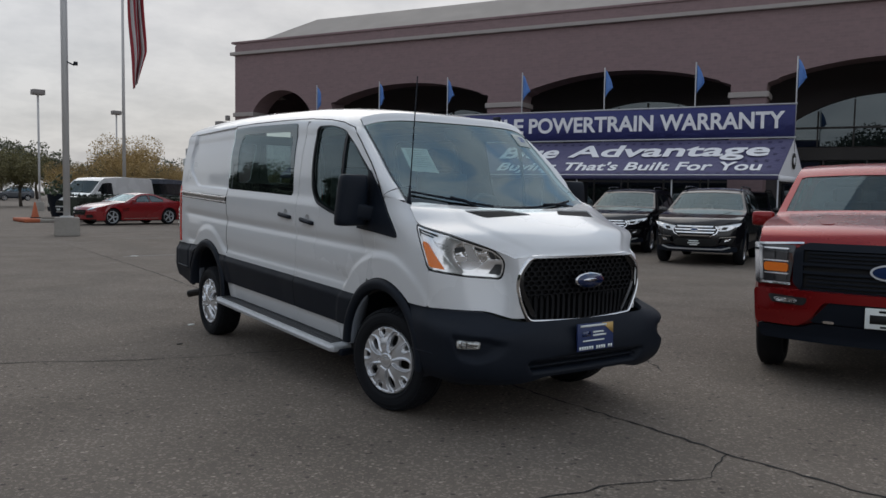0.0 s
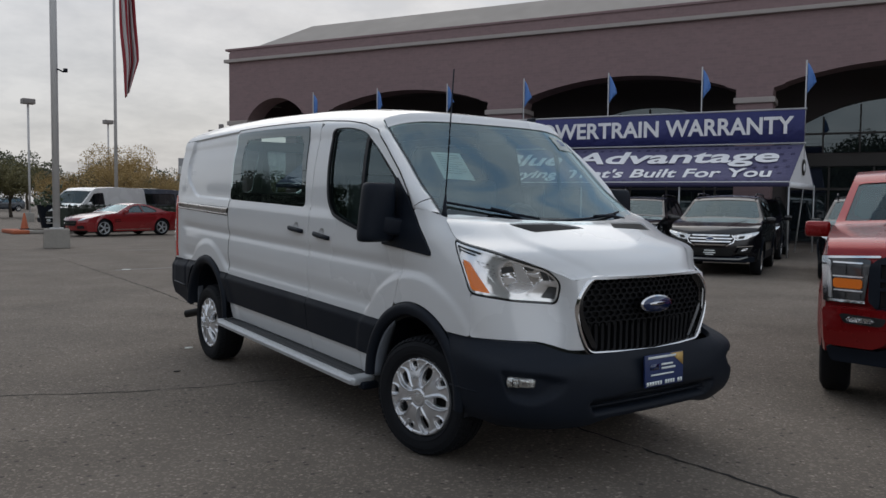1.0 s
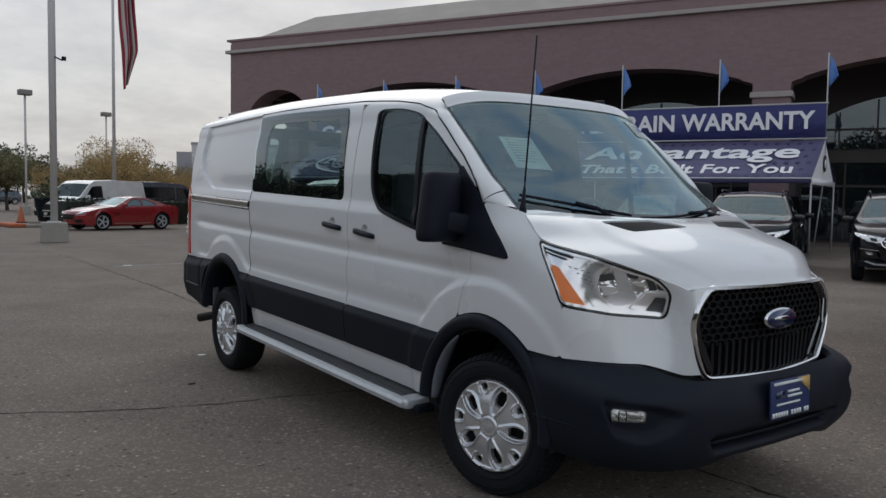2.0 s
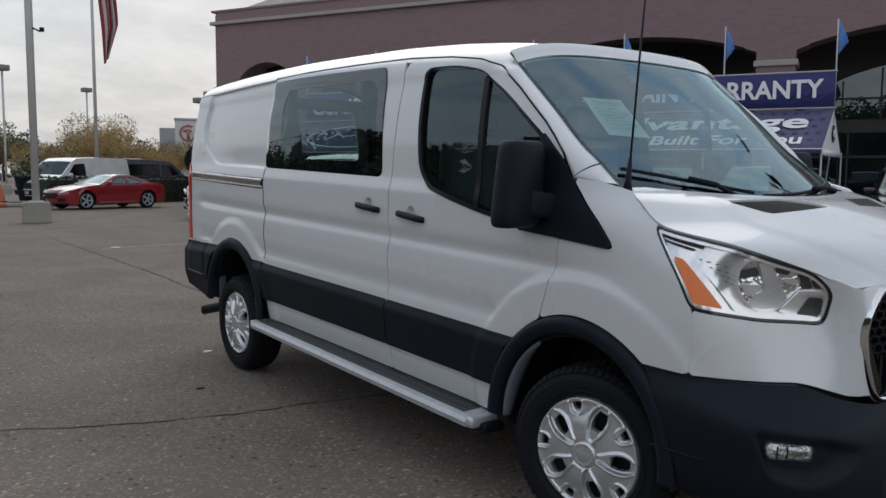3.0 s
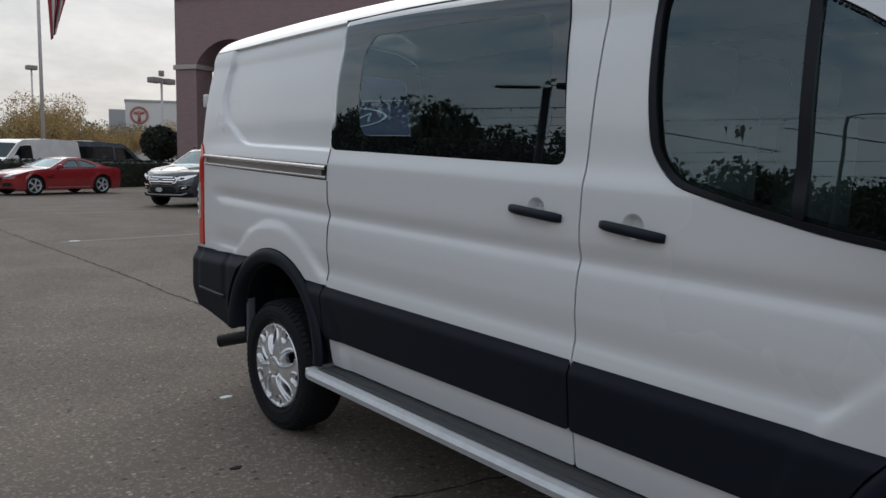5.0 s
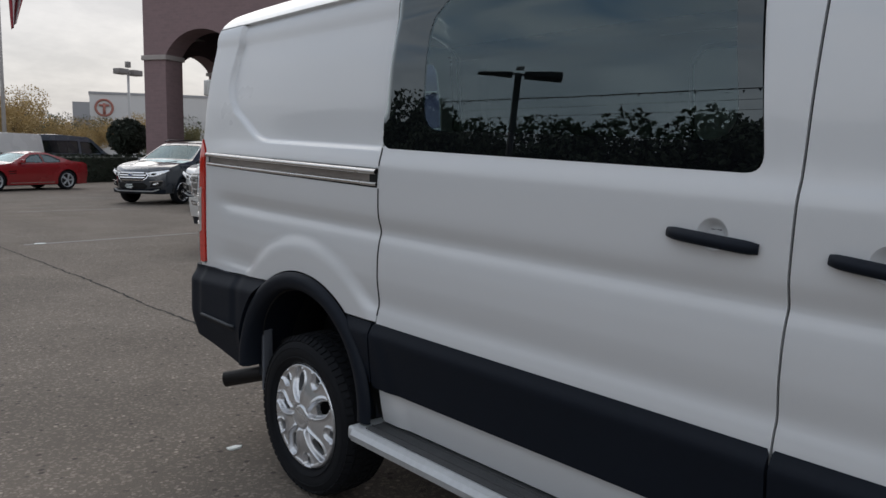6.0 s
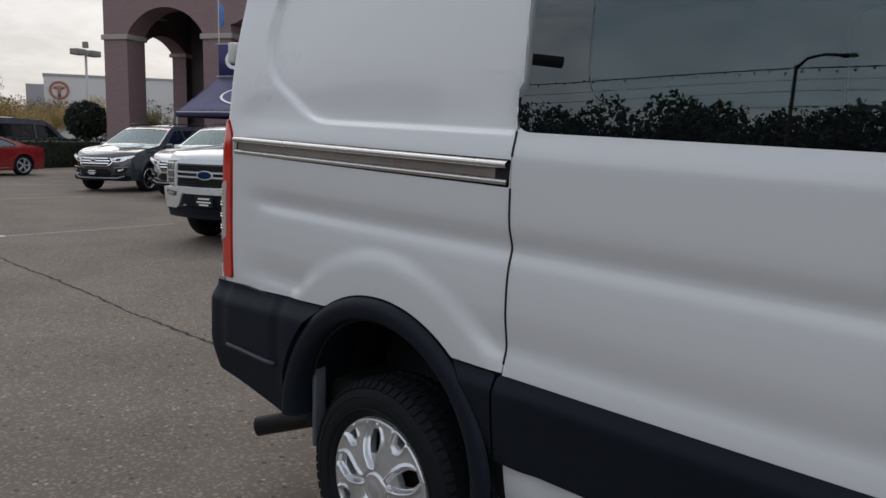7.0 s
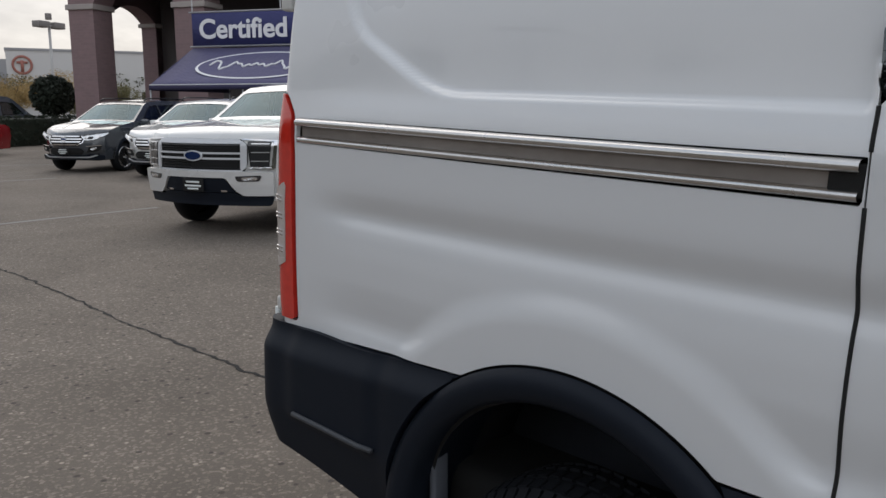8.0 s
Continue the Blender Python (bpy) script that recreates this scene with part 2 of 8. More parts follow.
def curve1(xs, ys):
    """A smooth function through the pairs, without overshoot."""
    xs, ys = np.array(xs, float), np.array(ys, float)
    h, d = np.diff(xs), np.diff(ys) / np.diff(xs)
    g = np.zeros_like(ys)
    g[0], g[-1] = d[0], d[-1]
    same = d[1:] * d[:-1] > 0
    g[1:-1] = np.where(same, 2 * d[1:] * d[:-1] / np.where(same, d[1:] + d[:-1], 1), 0)

    def f(x):
        x = np.clip(x, xs[0], xs[-1])
        i = np.clip(np.searchsorted(xs, x, side="right") - 1, 0, len(h) - 1)
        t = (x - xs[i]) / h[i]
        return (2 * t**3 - 3 * t**2 + 1) * ys[i] + (t**3 - 2 * t**2 + t) * h[i] * g[i] + (3 * t**2 - 2 * t**3) * ys[i + 1] + (t**3 - t**2) * h[i] * g[i + 1]

    return f


def round_poly(pts, r=0.0, steps=5):
    """The outline with its corners rounded to r."""
    if not r:
        return list(pts)
    out, n = [], len(pts)
    for i in range(n):
        a, p, b = (np.array(pts[k % n], float) for k in (i - 1, i, i + 1))
        u, w = a - p, b - p
        lu, lw = np.linalg.norm(u), np.linalg.norm(w)
        k = min(r, 0.45 * lu, 0.45 * lw)
        s, e = p + u / lu * k, p + w / lw * k
        for j in range(steps + 1):
            t = j / steps
            out.append(tuple((1 - t) ** 2 * s + 2 * t * (1 - t) * p + t * t * e))
    return out


def inside(pts):
    """Signed distance to a closed outline, negative within it."""
    P = np.array(pts, float)
    Q = np.roll(P, -1, 0)

    def f(U, V):
        best, sign = np.full(U.shape, 1e9), np.zeros(U.shape, bool)
        for (x0, y0), (x1, y1) in zip(P, Q):
            dx, dy = x1 - x0, y1 - y0
            t = np.clip(((U - x0) * dx + (V - y0) * dy) / (dx * dx + dy * dy + 1e-12), 0, 1)
            best = np.minimum(best, np.hypot(U - x0 - t * dx, V - y0 - t * dy))
            if dy:
                sign ^= ((y0 > V) != (y1 > V)) & (U < (V - y0) * dx / dy + x0)
        return np.where(sign, -best, best)

    return f


def disc(cu, cv, r):
    return lambda U, V: np.hypot(U - cu, V - cv) - r


def both(*fs):
    return lambda U, V: np.max([f(U, V) for f in fs], 0)


def either(*fs):
    return lambda U, V: np.min([f(U, V) for f in fs], 0)


def less(f, *cuts, gap=0.0):
    return lambda U, V: np.max([f(U, V)] + [gap - c(U, V) for c in cuts], 0)


def grown(f, d):
    return lambda U, V: f(U, V) - d


def skin(region, surf, u0, u1, v0, v1, step=0.022, flip=False, edge=0.012):
    """The part of a curved sheet that lies within a region of its own two coordinates, with its rim folded inwards by edge."""
    nu, nv = max(2, int((u1 - u0) / step)), max(2, int((v1 - v0) / step))
    us, vs = np.linspace(u0, u1, nu + 1), np.linspace(v0, v1, nv + 1)
    U, V = np.meshgrid(us, vs, indexing="ij")
    D = region(U, V)
    D = np.where(np.abs(D) < 1e-5, 1e-5, D)
    ids, uv, polys = {}, [], []

    def corner(i, j):
        k = (i, j)
        if k not in ids:
            ids[k] = len(uv)
            uv.append((us[i], vs[j]))
        return ids[k]

    def cross(a, b):
        k = (min(a, b), max(a, b))
        if k not in ids:
            da, db = D[a], D[b]
            t = da / (da - db)
            ids[k] = len(uv)
            uv.append((us[a[0]] + t * (us[b[0]] - us[a[0]]), vs[a[1]] + t * (vs[b[1]] - vs[a[1]])))
        return ids[k]

    neg = D < 0
    any_in = neg[:-1, :-1] | neg[1:, :-1] | neg[1:, 1:] | neg[:-1, 1:]
    for i, j in np.argwhere(any_in):
        ring = [(i, j), (i + 1, j), (i + 1, j + 1), (i, j + 1)]
        poly = []
        for a, b in zip(ring, ring[1:] + ring[:1]):
            if neg[a]:
                poly.append(corner(*a))
            if neg[a] != neg[b]:
                poly.append(cross(a, b))
        if len(poly) >= 3:
            polys.append(poly[::-1] if flip else poly)
    bm = bmesh.new()
    if not uv:
        return bm
    A = np.array(uv)
    P = surf(A[:, 0], A[:, 1])
    vv = [bm.verts.new(p) for p in P]
    for p in polys:
        try:
            bm.faces.new([vv[k] for k in p])
        except ValueError:
            pass
    bmesh.ops.remove_doubles(bm, verts=bm.verts, dist=2e-4)
    if edge:
        bm.normal_update()
        rim = [e for e in bm.edges if len(e.link_faces) == 1]
        low = {}
        for e in rim:
            for v in e.verts:
                if v not in low:
                    low[v] = (v.co - v.normal * edge, v)
        made = {v: bm.verts.new(c) for v, (c, _) in low.items()}
        for e in rim:
            lp = e.link_loops[0]
            a, b = lp.vert, lp.link_loop_next.vert
            e.smooth = False
            try:
                bm.faces.new((b, a, made[a], made[b]))
            except ValueError:
                pass
    return bm


def mirrored(bm):
    """The same mesh on the other side of x = 0."""
    out = bm.copy()
    for v in out.verts:
        v.co.x = -v.co.x
    bmesh.ops.reverse_faces(out, faces=out.faces)
    return out
# ---- ground ----
def asphalt_material():
    m = surface("worn_asphalt", (0.146, 0.124, 0.104), 0.88, spec=0.3, vary=0.40, grain=90, patch=0.30, bump=0.75, bump_scale=120)
    n, l = m.node_tree.nodes, m.node_tree.links
    b = n["Principled BSDF"]
    src = b.inputs["Base Color"].links[0].from_socket
    tex = next(k for k in n if k.type == "TEX_COORD")
    vo, cr, mx = n.new("ShaderNodeTexVoronoi"), n.new("ShaderNodeValToRGB"), n.new("ShaderNodeMixRGB")
    vo.inputs["Scale"].default_value = 75
    sp = n.new("ShaderNodeSeparateColor")
    l.new(tex.outputs["Object"], vo.inputs["Vector"])
    l.new(vo.outputs["Color"], sp.inputs[0])
    cr.color_ramp.elements[0].position, cr.color_ramp.elements[0].color = 0.70, (0, 0, 0, 1)
    cr.color_ramp.elements[1].position, cr.color_ramp.elements[1].color = 0.98, (0.55, 0.55, 0.55, 1)
    l.new(sp.outputs[0], cr.inputs[0]), l.new(cr.outputs[0], mx.inputs[0])
    l.new(src, mx.inputs[1])
    mx.inputs[2].default_value = (0.34, 0.29, 0.245, 1)
    # larger pale stones and dark pits, both sparse
    for scale, lo, hi, tone in ((34, 0.93, 0.97, (0.36, 0.31, 0.26, 1)), (26, 0.90, 0.96, (0.070, 0.060, 0.052, 1))):
        v2, r2, s2, m2, d2, k2 = n.new("ShaderNodeTexVoronoi"), n.new("ShaderNodeMapRange"), n.new("ShaderNodeSeparateColor"), n.new("ShaderNodeMixRGB"), n.new("ShaderNodeMapRange"), n.new("ShaderNodeMath")
        v2.inputs["Scale"].default_value = scale
        r2.inputs["From Min"].default_value, r2.inputs["From Max"].default_value = lo, hi
        d2.inputs["From Min"].default_value, d2.inputs["From Max"].default_value = 0.42, 0.28
        k2.operation = "MULTIPLY"
        l.new(tex.outputs["Object"], v2.inputs["Vector"]), l.new(v2.outputs["Color"], s2.inputs[0]), l.new(s2.outputs[1], r2.inputs[0])
        l.new(v2.outputs["Distance"], d2.inputs[0]), l.new(r2.outputs[0], k2.inputs[0]), l.new(d2.outputs[0], k2.inputs[1])
        l.new(k2.outputs[0], m2.inputs[0]), l.new(mx.outputs[0], m2.inputs[1])
        m2.inputs[2].default_value = tone
        mx = m2
    stain, sr, mu = n.new("ShaderNodeTexNoise"), n.new("ShaderNodeValToRGB"), n.new("ShaderNodeMixRGB")
    stain.inputs["Scale"].default_value, stain.inputs["Detail"].default_value = 0.9, 7
    sr.color_ramp.elements[0].position, sr.color_ramp.elements[0].color = 0.36, (0.86, 0.85, 0.84, 1)
    sr.color_ramp.elements[1].position, sr.color_ramp.elements[1].color = 0.64, (1.08, 1.07, 1.06, 1)
    mu.blend_type, mu.inputs[0].default_value = "MULTIPLY", 1.0
    l.new(tex.outputs["Object"], stain.inputs["Vector"]), l.new(stain.outputs[0], sr.inputs[0])
    l.new(mx.outputs[0], mu.inputs[1]), l.new(sr.outputs[0], mu.inputs[2]), l.new(mu.outputs[0], b.inputs["Base Color"])
    return m


ASPHALT = asphalt_material()
gm = bmesh.new()
bmesh.ops.create_grid(gm, x_segments=8, y_segments=8, size=600)
ground = tagged(part("ground", gm, ASPHALT), "worn grey asphalt of a car lot", "ground", kind="structure")
rng = random.Random(4)


def ribbon(points, width, z, jitter, step=0.06, fray=0.6):
    """A thin uneven strip along the points, lying on the ground."""
    verts, faces = [], []
    line = []
    for (x0, y0), (x1, y1) in zip(points, points[1:]):
        k = max(1, int(math.hypot(x1 - x0, y1 - y0) / step))
        line += [(x0 + (x1 - x0) * i / k, y0 + (y1 - y0) * i / k) for i in range(k)]
    line.append(points[-1])
    for i, (x, y) in enumerate(line):
        a, b = line[max(i - 1, 0)], line[min(i + 1, len(line) - 1)]
        dx, dy = b[0] - a[0], b[1] - a[1]
        d = math.hypot(dx, dy) or 1
        off = jitter * (noise.noise((i * 0.31, x, y)) + 0.6 * rng.uniform(-1, 1))
        w = width * (1 + fray * rng.uniform(-1, 1)) / 2
        cx, cy = x - dy / d * off, y + dx / d * off
        verts += [(cx - dy / d * w, cy + dx / d * w, z), (cx + dy / d * w, cy - dx / d * w, z)]
        if i:
            faces.append((2 * i - 2, 2 * i - 1, 2 * i + 1, 2 * i))
    return verts, faces


CRACK = surface("open_crack", (0.014, 0.013, 0.012), 0.95, vary=0.3)
FADED = surface("faded_white_line", (0.23, 0.22, 0.21), 0.85, vary=0.35, grain=30, patch=4)
for pts, w in (([(0.40, -6.0), (0.24, -2.56), (0.20, -2.14), (0.19, -1.78), (0.22, -1.02), (0.20, -0.7), (0.24, 2.5), (0.19, 5.97), (0.22, 7.6), (0.28, 8.9), (0.34, 11.0), (0.40, 15.1), (0.42, 17.5)], 0.018), ([(-6.0, 4.0), (-2.9, 2.86), (-2.48, 2.72), (-2.11, 2.50), (-1.46, 2.28), (-0.85, 2.20), (-0.2, 2.05), (0.24, 2.0)], 0.013),
               ([(0.19, -1.78), (-0.09, -1.88), (-0.21, -1.95), (-0.46, -1.85), (-0.78, -1.74), (-1.2, -1.70)], 0.010), ([(1.6, -0.2), (2.2, 0.9), (3.0, 1.6)], 0.010)):
    tagged(part("ground_crack", ribbon(pts, w, 0.003, 0.022), CRACK, None, "", None, False), "dark open crack across the asphalt", "crack", "cracks in the lot", "structure")
for a, b in (((2.4, 20.1), (4.7, 20.05)), ((0.7, 13.35), (3.6, 13.6)), ((7.0, 24.2), (4.6, 25.4)), ((9.3, 2.4), (13.0, 4.2))):
    tagged(part("parking_line", ribbon([a, b], 0.10, 0.003, 0.004, 0.12, 0.12), FADED, None, "", None, False), "faded white parking line on asphalt", "parking line", "parking lines", "structure")
for x, y, s in ((-0.92, 3.95, 0.038), (-1.36, 2.93, 0.03), (0.95, 13.4, 0.10)):
    ring = [(x + s * rng.uniform(0.6, 1.3) * math.cos(k), y + s * 0.6 * rng.uniform(0.6, 1.2) * math.sin(k)) for k in (0, 1.1, 2.2, 3.3, 4.4, 5.4)]
    bm = bmesh.new()
    top = [bm.verts.new((a, b, 0.008)) for a, b in ring]
    low = [bm.verts.new((a * 1.0, b, 0.0)) for a, b in ring]
    bm.faces.new(top)
    for i in range(6):
        bm.faces.new((low[i], low[(i + 1) % 6], top[(i + 1) % 6], top[i]))
    tagged(part("litter_scrap", bm, PAPER if s > 0.035 else CRACK, None, "", None, False), "small flat scrap lying on the asphalt", "litter", "scraps on the ground")
# ---- the white van ----
RAKE = 2.1  # nose-down stance, degrees
half_width = curve1((0.28, 0.36, 0.45, 0.58, 0.70, 0.745, 0.77, 0.785, 0.80, 0.84, 0.88, 0.93, 0.98, 1.005, 1.025, 1.035, 1.045, 1.07, 1.095, 1.13, 1.20, 1.26, 1.28, 1.33, 1.50, 1.67, 1.80),
                    (0.815, 0.832, 0.850, 0.868, 0.881, 0.876, 0.8695, 0.8688, 0.8705, 0.877, 0.8812, 0.8815, 0.878, 0.8735, 0.8675, 0.8655, 0.8665, 0.8740, 0.8805, 0.883, 0.8835, 0.882, 0.879, 0.866, 0.852, 0.829, 0.802))
plain_width = curve1((0.28, 0.45, 0.70, 0.95, 1.2, 1.33, 1.5, 1.67, 1.80), (0.815, 0.850, 0.878, 0.884, 0.883, 0.868, 0.852, 0.829, 0.802))
roof_top = curve1((0.4, 0.53, 0.62, 0.75, 0.95, 1.3, 1.8, 2.6, 3.3, 4.0, 4.3), (1.90, 1.945, 1.970, 1.993, 2.015, 2.040, 2.055, 2.052, 2.032, 1.995, 1.965))
screen_edge = curve1((1.34, 1.40, 1.447, 1.507, 1.658, 1.796, 1.95, 2.05), (-0.06, 0.02, 0.085, 0.175, 0.355, 0.525, 0.72, 0.84))
ROOF_RUN = 0.55
REAR0, REAR_R = 4.20, 0.05
FRONT0 = 0.2
FRONT_U = (0.2, -0.15, -0.42, -0.633, -0.899, -1.011, -1.273, -1.494)


def plan_level(z, *xy):
    """One level of the nose: its outline from the fender round to the middle."""
    return z, curve1([-u for u in FRONT_U], xy[0::2]), curve1([-u for u in FRONT_U], xy[1::2])


NOSE_UP = [
    plan_level(0.70, -0.878, 0.2, -0.884, -0.15, -0.868, -0.42, -0.745, -0.625, -0.575, -0.760, -0.50, -0.835, -0.24, -0.885, 0, -0.905),
    plan_level(0.98, -0.880, 0.2, -0.888, -0.15, -0.880, -0.42, -0.745, -0.575, -0.522, -0.727, -0.505, -0.84, -0.24, -0.875, 0, -0.890),
    plan_level(1.22, -0.875, 0.2, -0.868, -0.13, -0.845, -0.29, -0.770, -0.515, -0.600, -0.68, -0.47, -0.770, -0.22, -0.815, 0, -0.83),
    plan_level(1.36, -0.850, 0.2, -0.810, -0.05, -0.770, -0.2, -0.68, -0.40, -0.53, -0.55, -0.38, -0.62, -0.20, -0.66, 0, -0.67),
    plan_level(1.50, -0.830, 0.2, -0.780, -0.02, -0.740, -0.15, -0.65, -0.34, -0.50, -0.48, -0.36, -0.55, -0.20, -0.58, 0, -0.59),
]
NOSE_LOW = [
    plan_level(0.30, -0.83, 0.2, -0.84, -0.15, -0.84, -0.42, -0.79, -0.65, -0.63, -0.80, -0.48, -0.86, -0.23, -0.885, 0, -0.89),
    plan_level(0.40, -0.87, 0.2, -0.89, -0.15, -0.90, -0.42, -0.862, -0.70, -0.722, -0.872, -0.51, -0.925, -0.23, -0.935, 0, -0.94),
    plan_level(0.54, -0.89, 0.2, -0.912, -0.15, -0.918, -0.42, -0.880, -0.71, -0.735, -0.890, -0.52, -0.945, -0.23, -0.965, 0, -0.97),
    plan_level(0.66, -0.89, 0.2, -0.908, -0.15, -0.914, -0.42, -0.866, -0.70, -0.712, -0.872, -0.515, -0.925, -0.23, -0.94, 0, -0.95),
    plan_level(0.74, -0.885, 0.2, -0.892, -0.15, -0.878, -0.42, -0.757, -0.637, -0.587, -0.772, -0.505, -0.852, -0.24, -0.90, 0, -0.92),
]


def nose(levels, U, V):
    Z = [l[0] for l in levels]
    X = np.array([fx(-U) for _, fx, _ in levels])
    Y = np.array([fy(-U) for _, _, fy in levels])
    v = np.clip(V, Z[0], Z[-1])
    i = np.clip(np.searchsorted(Z, v, side="right") - 1, 0, len(Z) - 2)
    n = np.arange(len(v))
    Za = np.array(Z)
    t = (v - Za[i]) / (Za[i + 1] - Za[i])
    out = []
    for G in (X, Y):
        lo, hi = np.maximum(i - 1, 0), np.minimum(i + 2, len(Z) - 1)
        m0 = (G[i + 1, n] - G[lo, n]) / (Za[i + 1] - Za[lo])
        m1 = (G[hi, n] - G[i, n]) / (Za[hi] - Za[i])
        h = Za[i + 1] - Za[i]
        out.append((2 * t**3 - 3 * t**2 + 1) * G[i, n] + (t**3 - 2 * t**2 + t) * h * m0 + (3 * t**2 - 2 * t**3) * G[i + 1, n] + (t**3 - t**2) * h * m1)
    return out


ARCH_F, ARCH_R = (0.045, 0.372), (3.305, 0.338)
RECESS = inside(round_poly(((2.60, 1.320), (3.70, 1.320), (3.965, 1.462), (4.02, 1.60), (3.995, 1.845), (2.60, 1.885)), 0.09))


def bulges(y, z):
    """0 on the plain flank, 1 on the swellings over the wheels."""
    f = smooth01((0.665 - np.hypot(y - ARCH_F[0], z - ARCH_F[1])) / 0.05)
    r = smooth01((0.635 - np.hypot(y - ARCH_R[0], z - ARCH_R[1])) / 0.07)
    return np.maximum(f, r)


def flank(U, V, lift=0.0):
    """The van's right-hand skin: u runs from the nose (negative) along the side and round the tail; v is the height, and over the roof edge it runs on to the middle."""
    U, V = np.asarray(U, float), np.asarray(V, float)
    z = np.minimum(V, 1.80)
    w = bulges(U, z)
    hw = half_width(z) * (1 - w) + (plain_width(z) + 0.010) * w
    hw = hw + 0.012 * smooth01((U - 1.5) / 1.3) - 0.012 * smooth01((U - 3.4) / 0.7)
    to_plain = smooth01((U - 3.90) / 0.25)
    hw = hw * (1 - to_plain) + (plain_width(z) + 0.001) * to_plain
    hw = hw - 0.021 * smooth01(-RECESS(U, z) / 0.016) * (V < 1.9) * (U > 2.8425)
    y = U.copy()
    a = np.clip((V - 1.80) / ROOF_RUN, 0, 1) * math.pi / 2
    top = roof_top(np.clip(U, 0.4, 4.3))
    ca, sa = np.maximum(np.cos(a), 0) ** (2 / 3.0), np.sin(a) ** (2 / 3.0)
    x = hw * np.where(V > 1.80, ca, 1)
    zz = np.where(V > 1.80, 1.80 + (top - 1.80) * sa, z)
    edge_in = np.clip(1 - (U - screen_edge(zz)) / 0.15, 0, 1.15) * smooth01((V - 1.80) / 0.06) ** 0.5
    x = x - 0.085 * edge_in**2 * ca
    zz = zz - 0.055 * smooth01((U - 2.2) / 2.0) * smooth01((np.minimum(V, 1.8) - 1.40) / 0.4) * (V < 1.85) - 0.055 * smooth01((U - 2.2) / 2.0) * (V >= 1.85) * np.clip(1 - (V - 1.85) / 0.3, 0, 1)
    # round the tail
    tail = U > REAR0
    b = np.clip((U - REAR0) / REAR_R, 0, math.pi / 2)
    over = np.maximum(U - REAR0 - REAR_R * math.pi / 2, 0)
    lean = 0.05 * smooth01((V - 1.0) / 1.0)
    y = np.where(tail, REAR0 + REAR_R * np.sin(b) - lean * np.sin(b), y)
    x = np.where(tail, np.maximum(x - REAR_R * (1 - np.cos(b)) - over, 0), x)
    # round the nose
    nx, ny = nose(NOSE_UP, np.minimum(U, FRONT0), V)
    n0, _ = nose(NOSE_UP, np.full_like(U, FRONT0), V)
    k = np.clip((U + 0.30) / (FRONT0 + 0.30), 0, 1) ** 1.5
    fx = -nx + (hw + n0) * k + 0.010 * w * (1 - k)
    x = np.where(U < FRONT0, fx, x)
    y = np.where(U < FRONT0, ny, y)
    return np.stack([-(x + lift), y, zz], -1)


def bumper_sheet(U, V, lift=0.0):
    x, y = nose(NOSE_LOW, np.minimum(U, FRONT0), V)
    return np.stack([x - lift, y - lift * smooth01((-0.3 - U) / 0.4), V + 0 * U], -1)


def lifted(f, d):
    return lambda U, V: f(U, V, d)


BIG = lambda U, V: np.full(U.shape, -1.0)
above = lambda z: (lambda U, V: z - V)
after = lambda y: (lambda U, V: y - U)
before = lambda y: (lambda U, V: U - y)

# outlines on the flank, in (u, v)
door_top = [(1.372, 1.845), (1.345, 1.90), (1.28, 1.928), (1.03, 1.925), (0.80, 1.897), (0.660, 1.845), (0.500, 1.742), (0.315, 1.600), (0.190, 1.475)]
front_door = inside([(1.372, 0.335)] + door_top + [(0.166, 1.32), (0.170, 1.157), (0.200, 1.005), (0.246, 0.842), (0.32, 0.70), (0.45, 0.335)])
door_glass_out = round_poly([(1.205, 1.852), (0.96, 1.858), (0.76, 1.824), (0.57, 1.722), (0.30, 1.535), (0.20, 1.44), (0.24, 1.165), (0.585, 1.196), (0.855, 1.247), (1.06, 1.295), (1.145, 1.385), (1.18, 1.558)], 0.075)
door_glass = inside(door_glass_out)
sail = inside([(0.315, 1.56), (0.172, 1.440), (-0.095, 1.146), (-0.085, 1.135), (0.174, 1.150), (0.40, 1.160), (0.345, 1.30)])
slide_door = inside(round_poly([(1.378, 0.335), (2.818, 0.335), (2.824, 1.0), (2.834, 1.40), (2.842, 1.62), (2.862, 1.905), (1.402, 1.935), (1.380, 1.86)], 0.012))
slide_glass_in = inside(round_poly([(1.53, 1.40), (2.64, 1.40), (2.655, 1.81), (1.60, 1.815)], 0.09))
slide_glass = inside(round_poly([(1.465, 1.331), (2.836, 1.333), (2.866, 1.872), (1.542, 1.880)], 0.045))
arch_f, arch_r = disc(*ARCH_F, 0.487), disc(*ARCH_R, 0.480)
hood_line = [(-1.60, 1.085), (-1.09, 1.085), (-0.985, 1.066), (-0.90, 1.108), (-0.64, 1.190), (-0.40, 1.238), (-0.31, 1.29), (-0.255, 1.345), (-0.06, 1.372)]
headlamp = inside(round_poly([(-0.378, 1.240), (-0.64, 1.184), (-0.872, 1.112), (-0.922, 1.050), (-0.872, 0.935), (-0.65, 0.948), (-0.437, 0.975)], 0.035))
grille_half = [(-1.60, 1.082), (-1.105, 1.082), (-0.998, 0.965), (-0.990, 0.905), (-1.085, 0.700), (-1.60, 0.690)]
grille_open = inside(round_poly(grille_half, 0.03))
tail_lamp = inside(round_poly([(4.158, 0.732), (4.160, 1.16), (4.166, 1.265), (4.205, 1.318), (4.32, 1.31), (4.32, 0.732)], 0.012))
rail_slot = inside([(2.838, 1.194), (4.15, 1.199), (4.15, 1.256), (2.838, 1.258)])


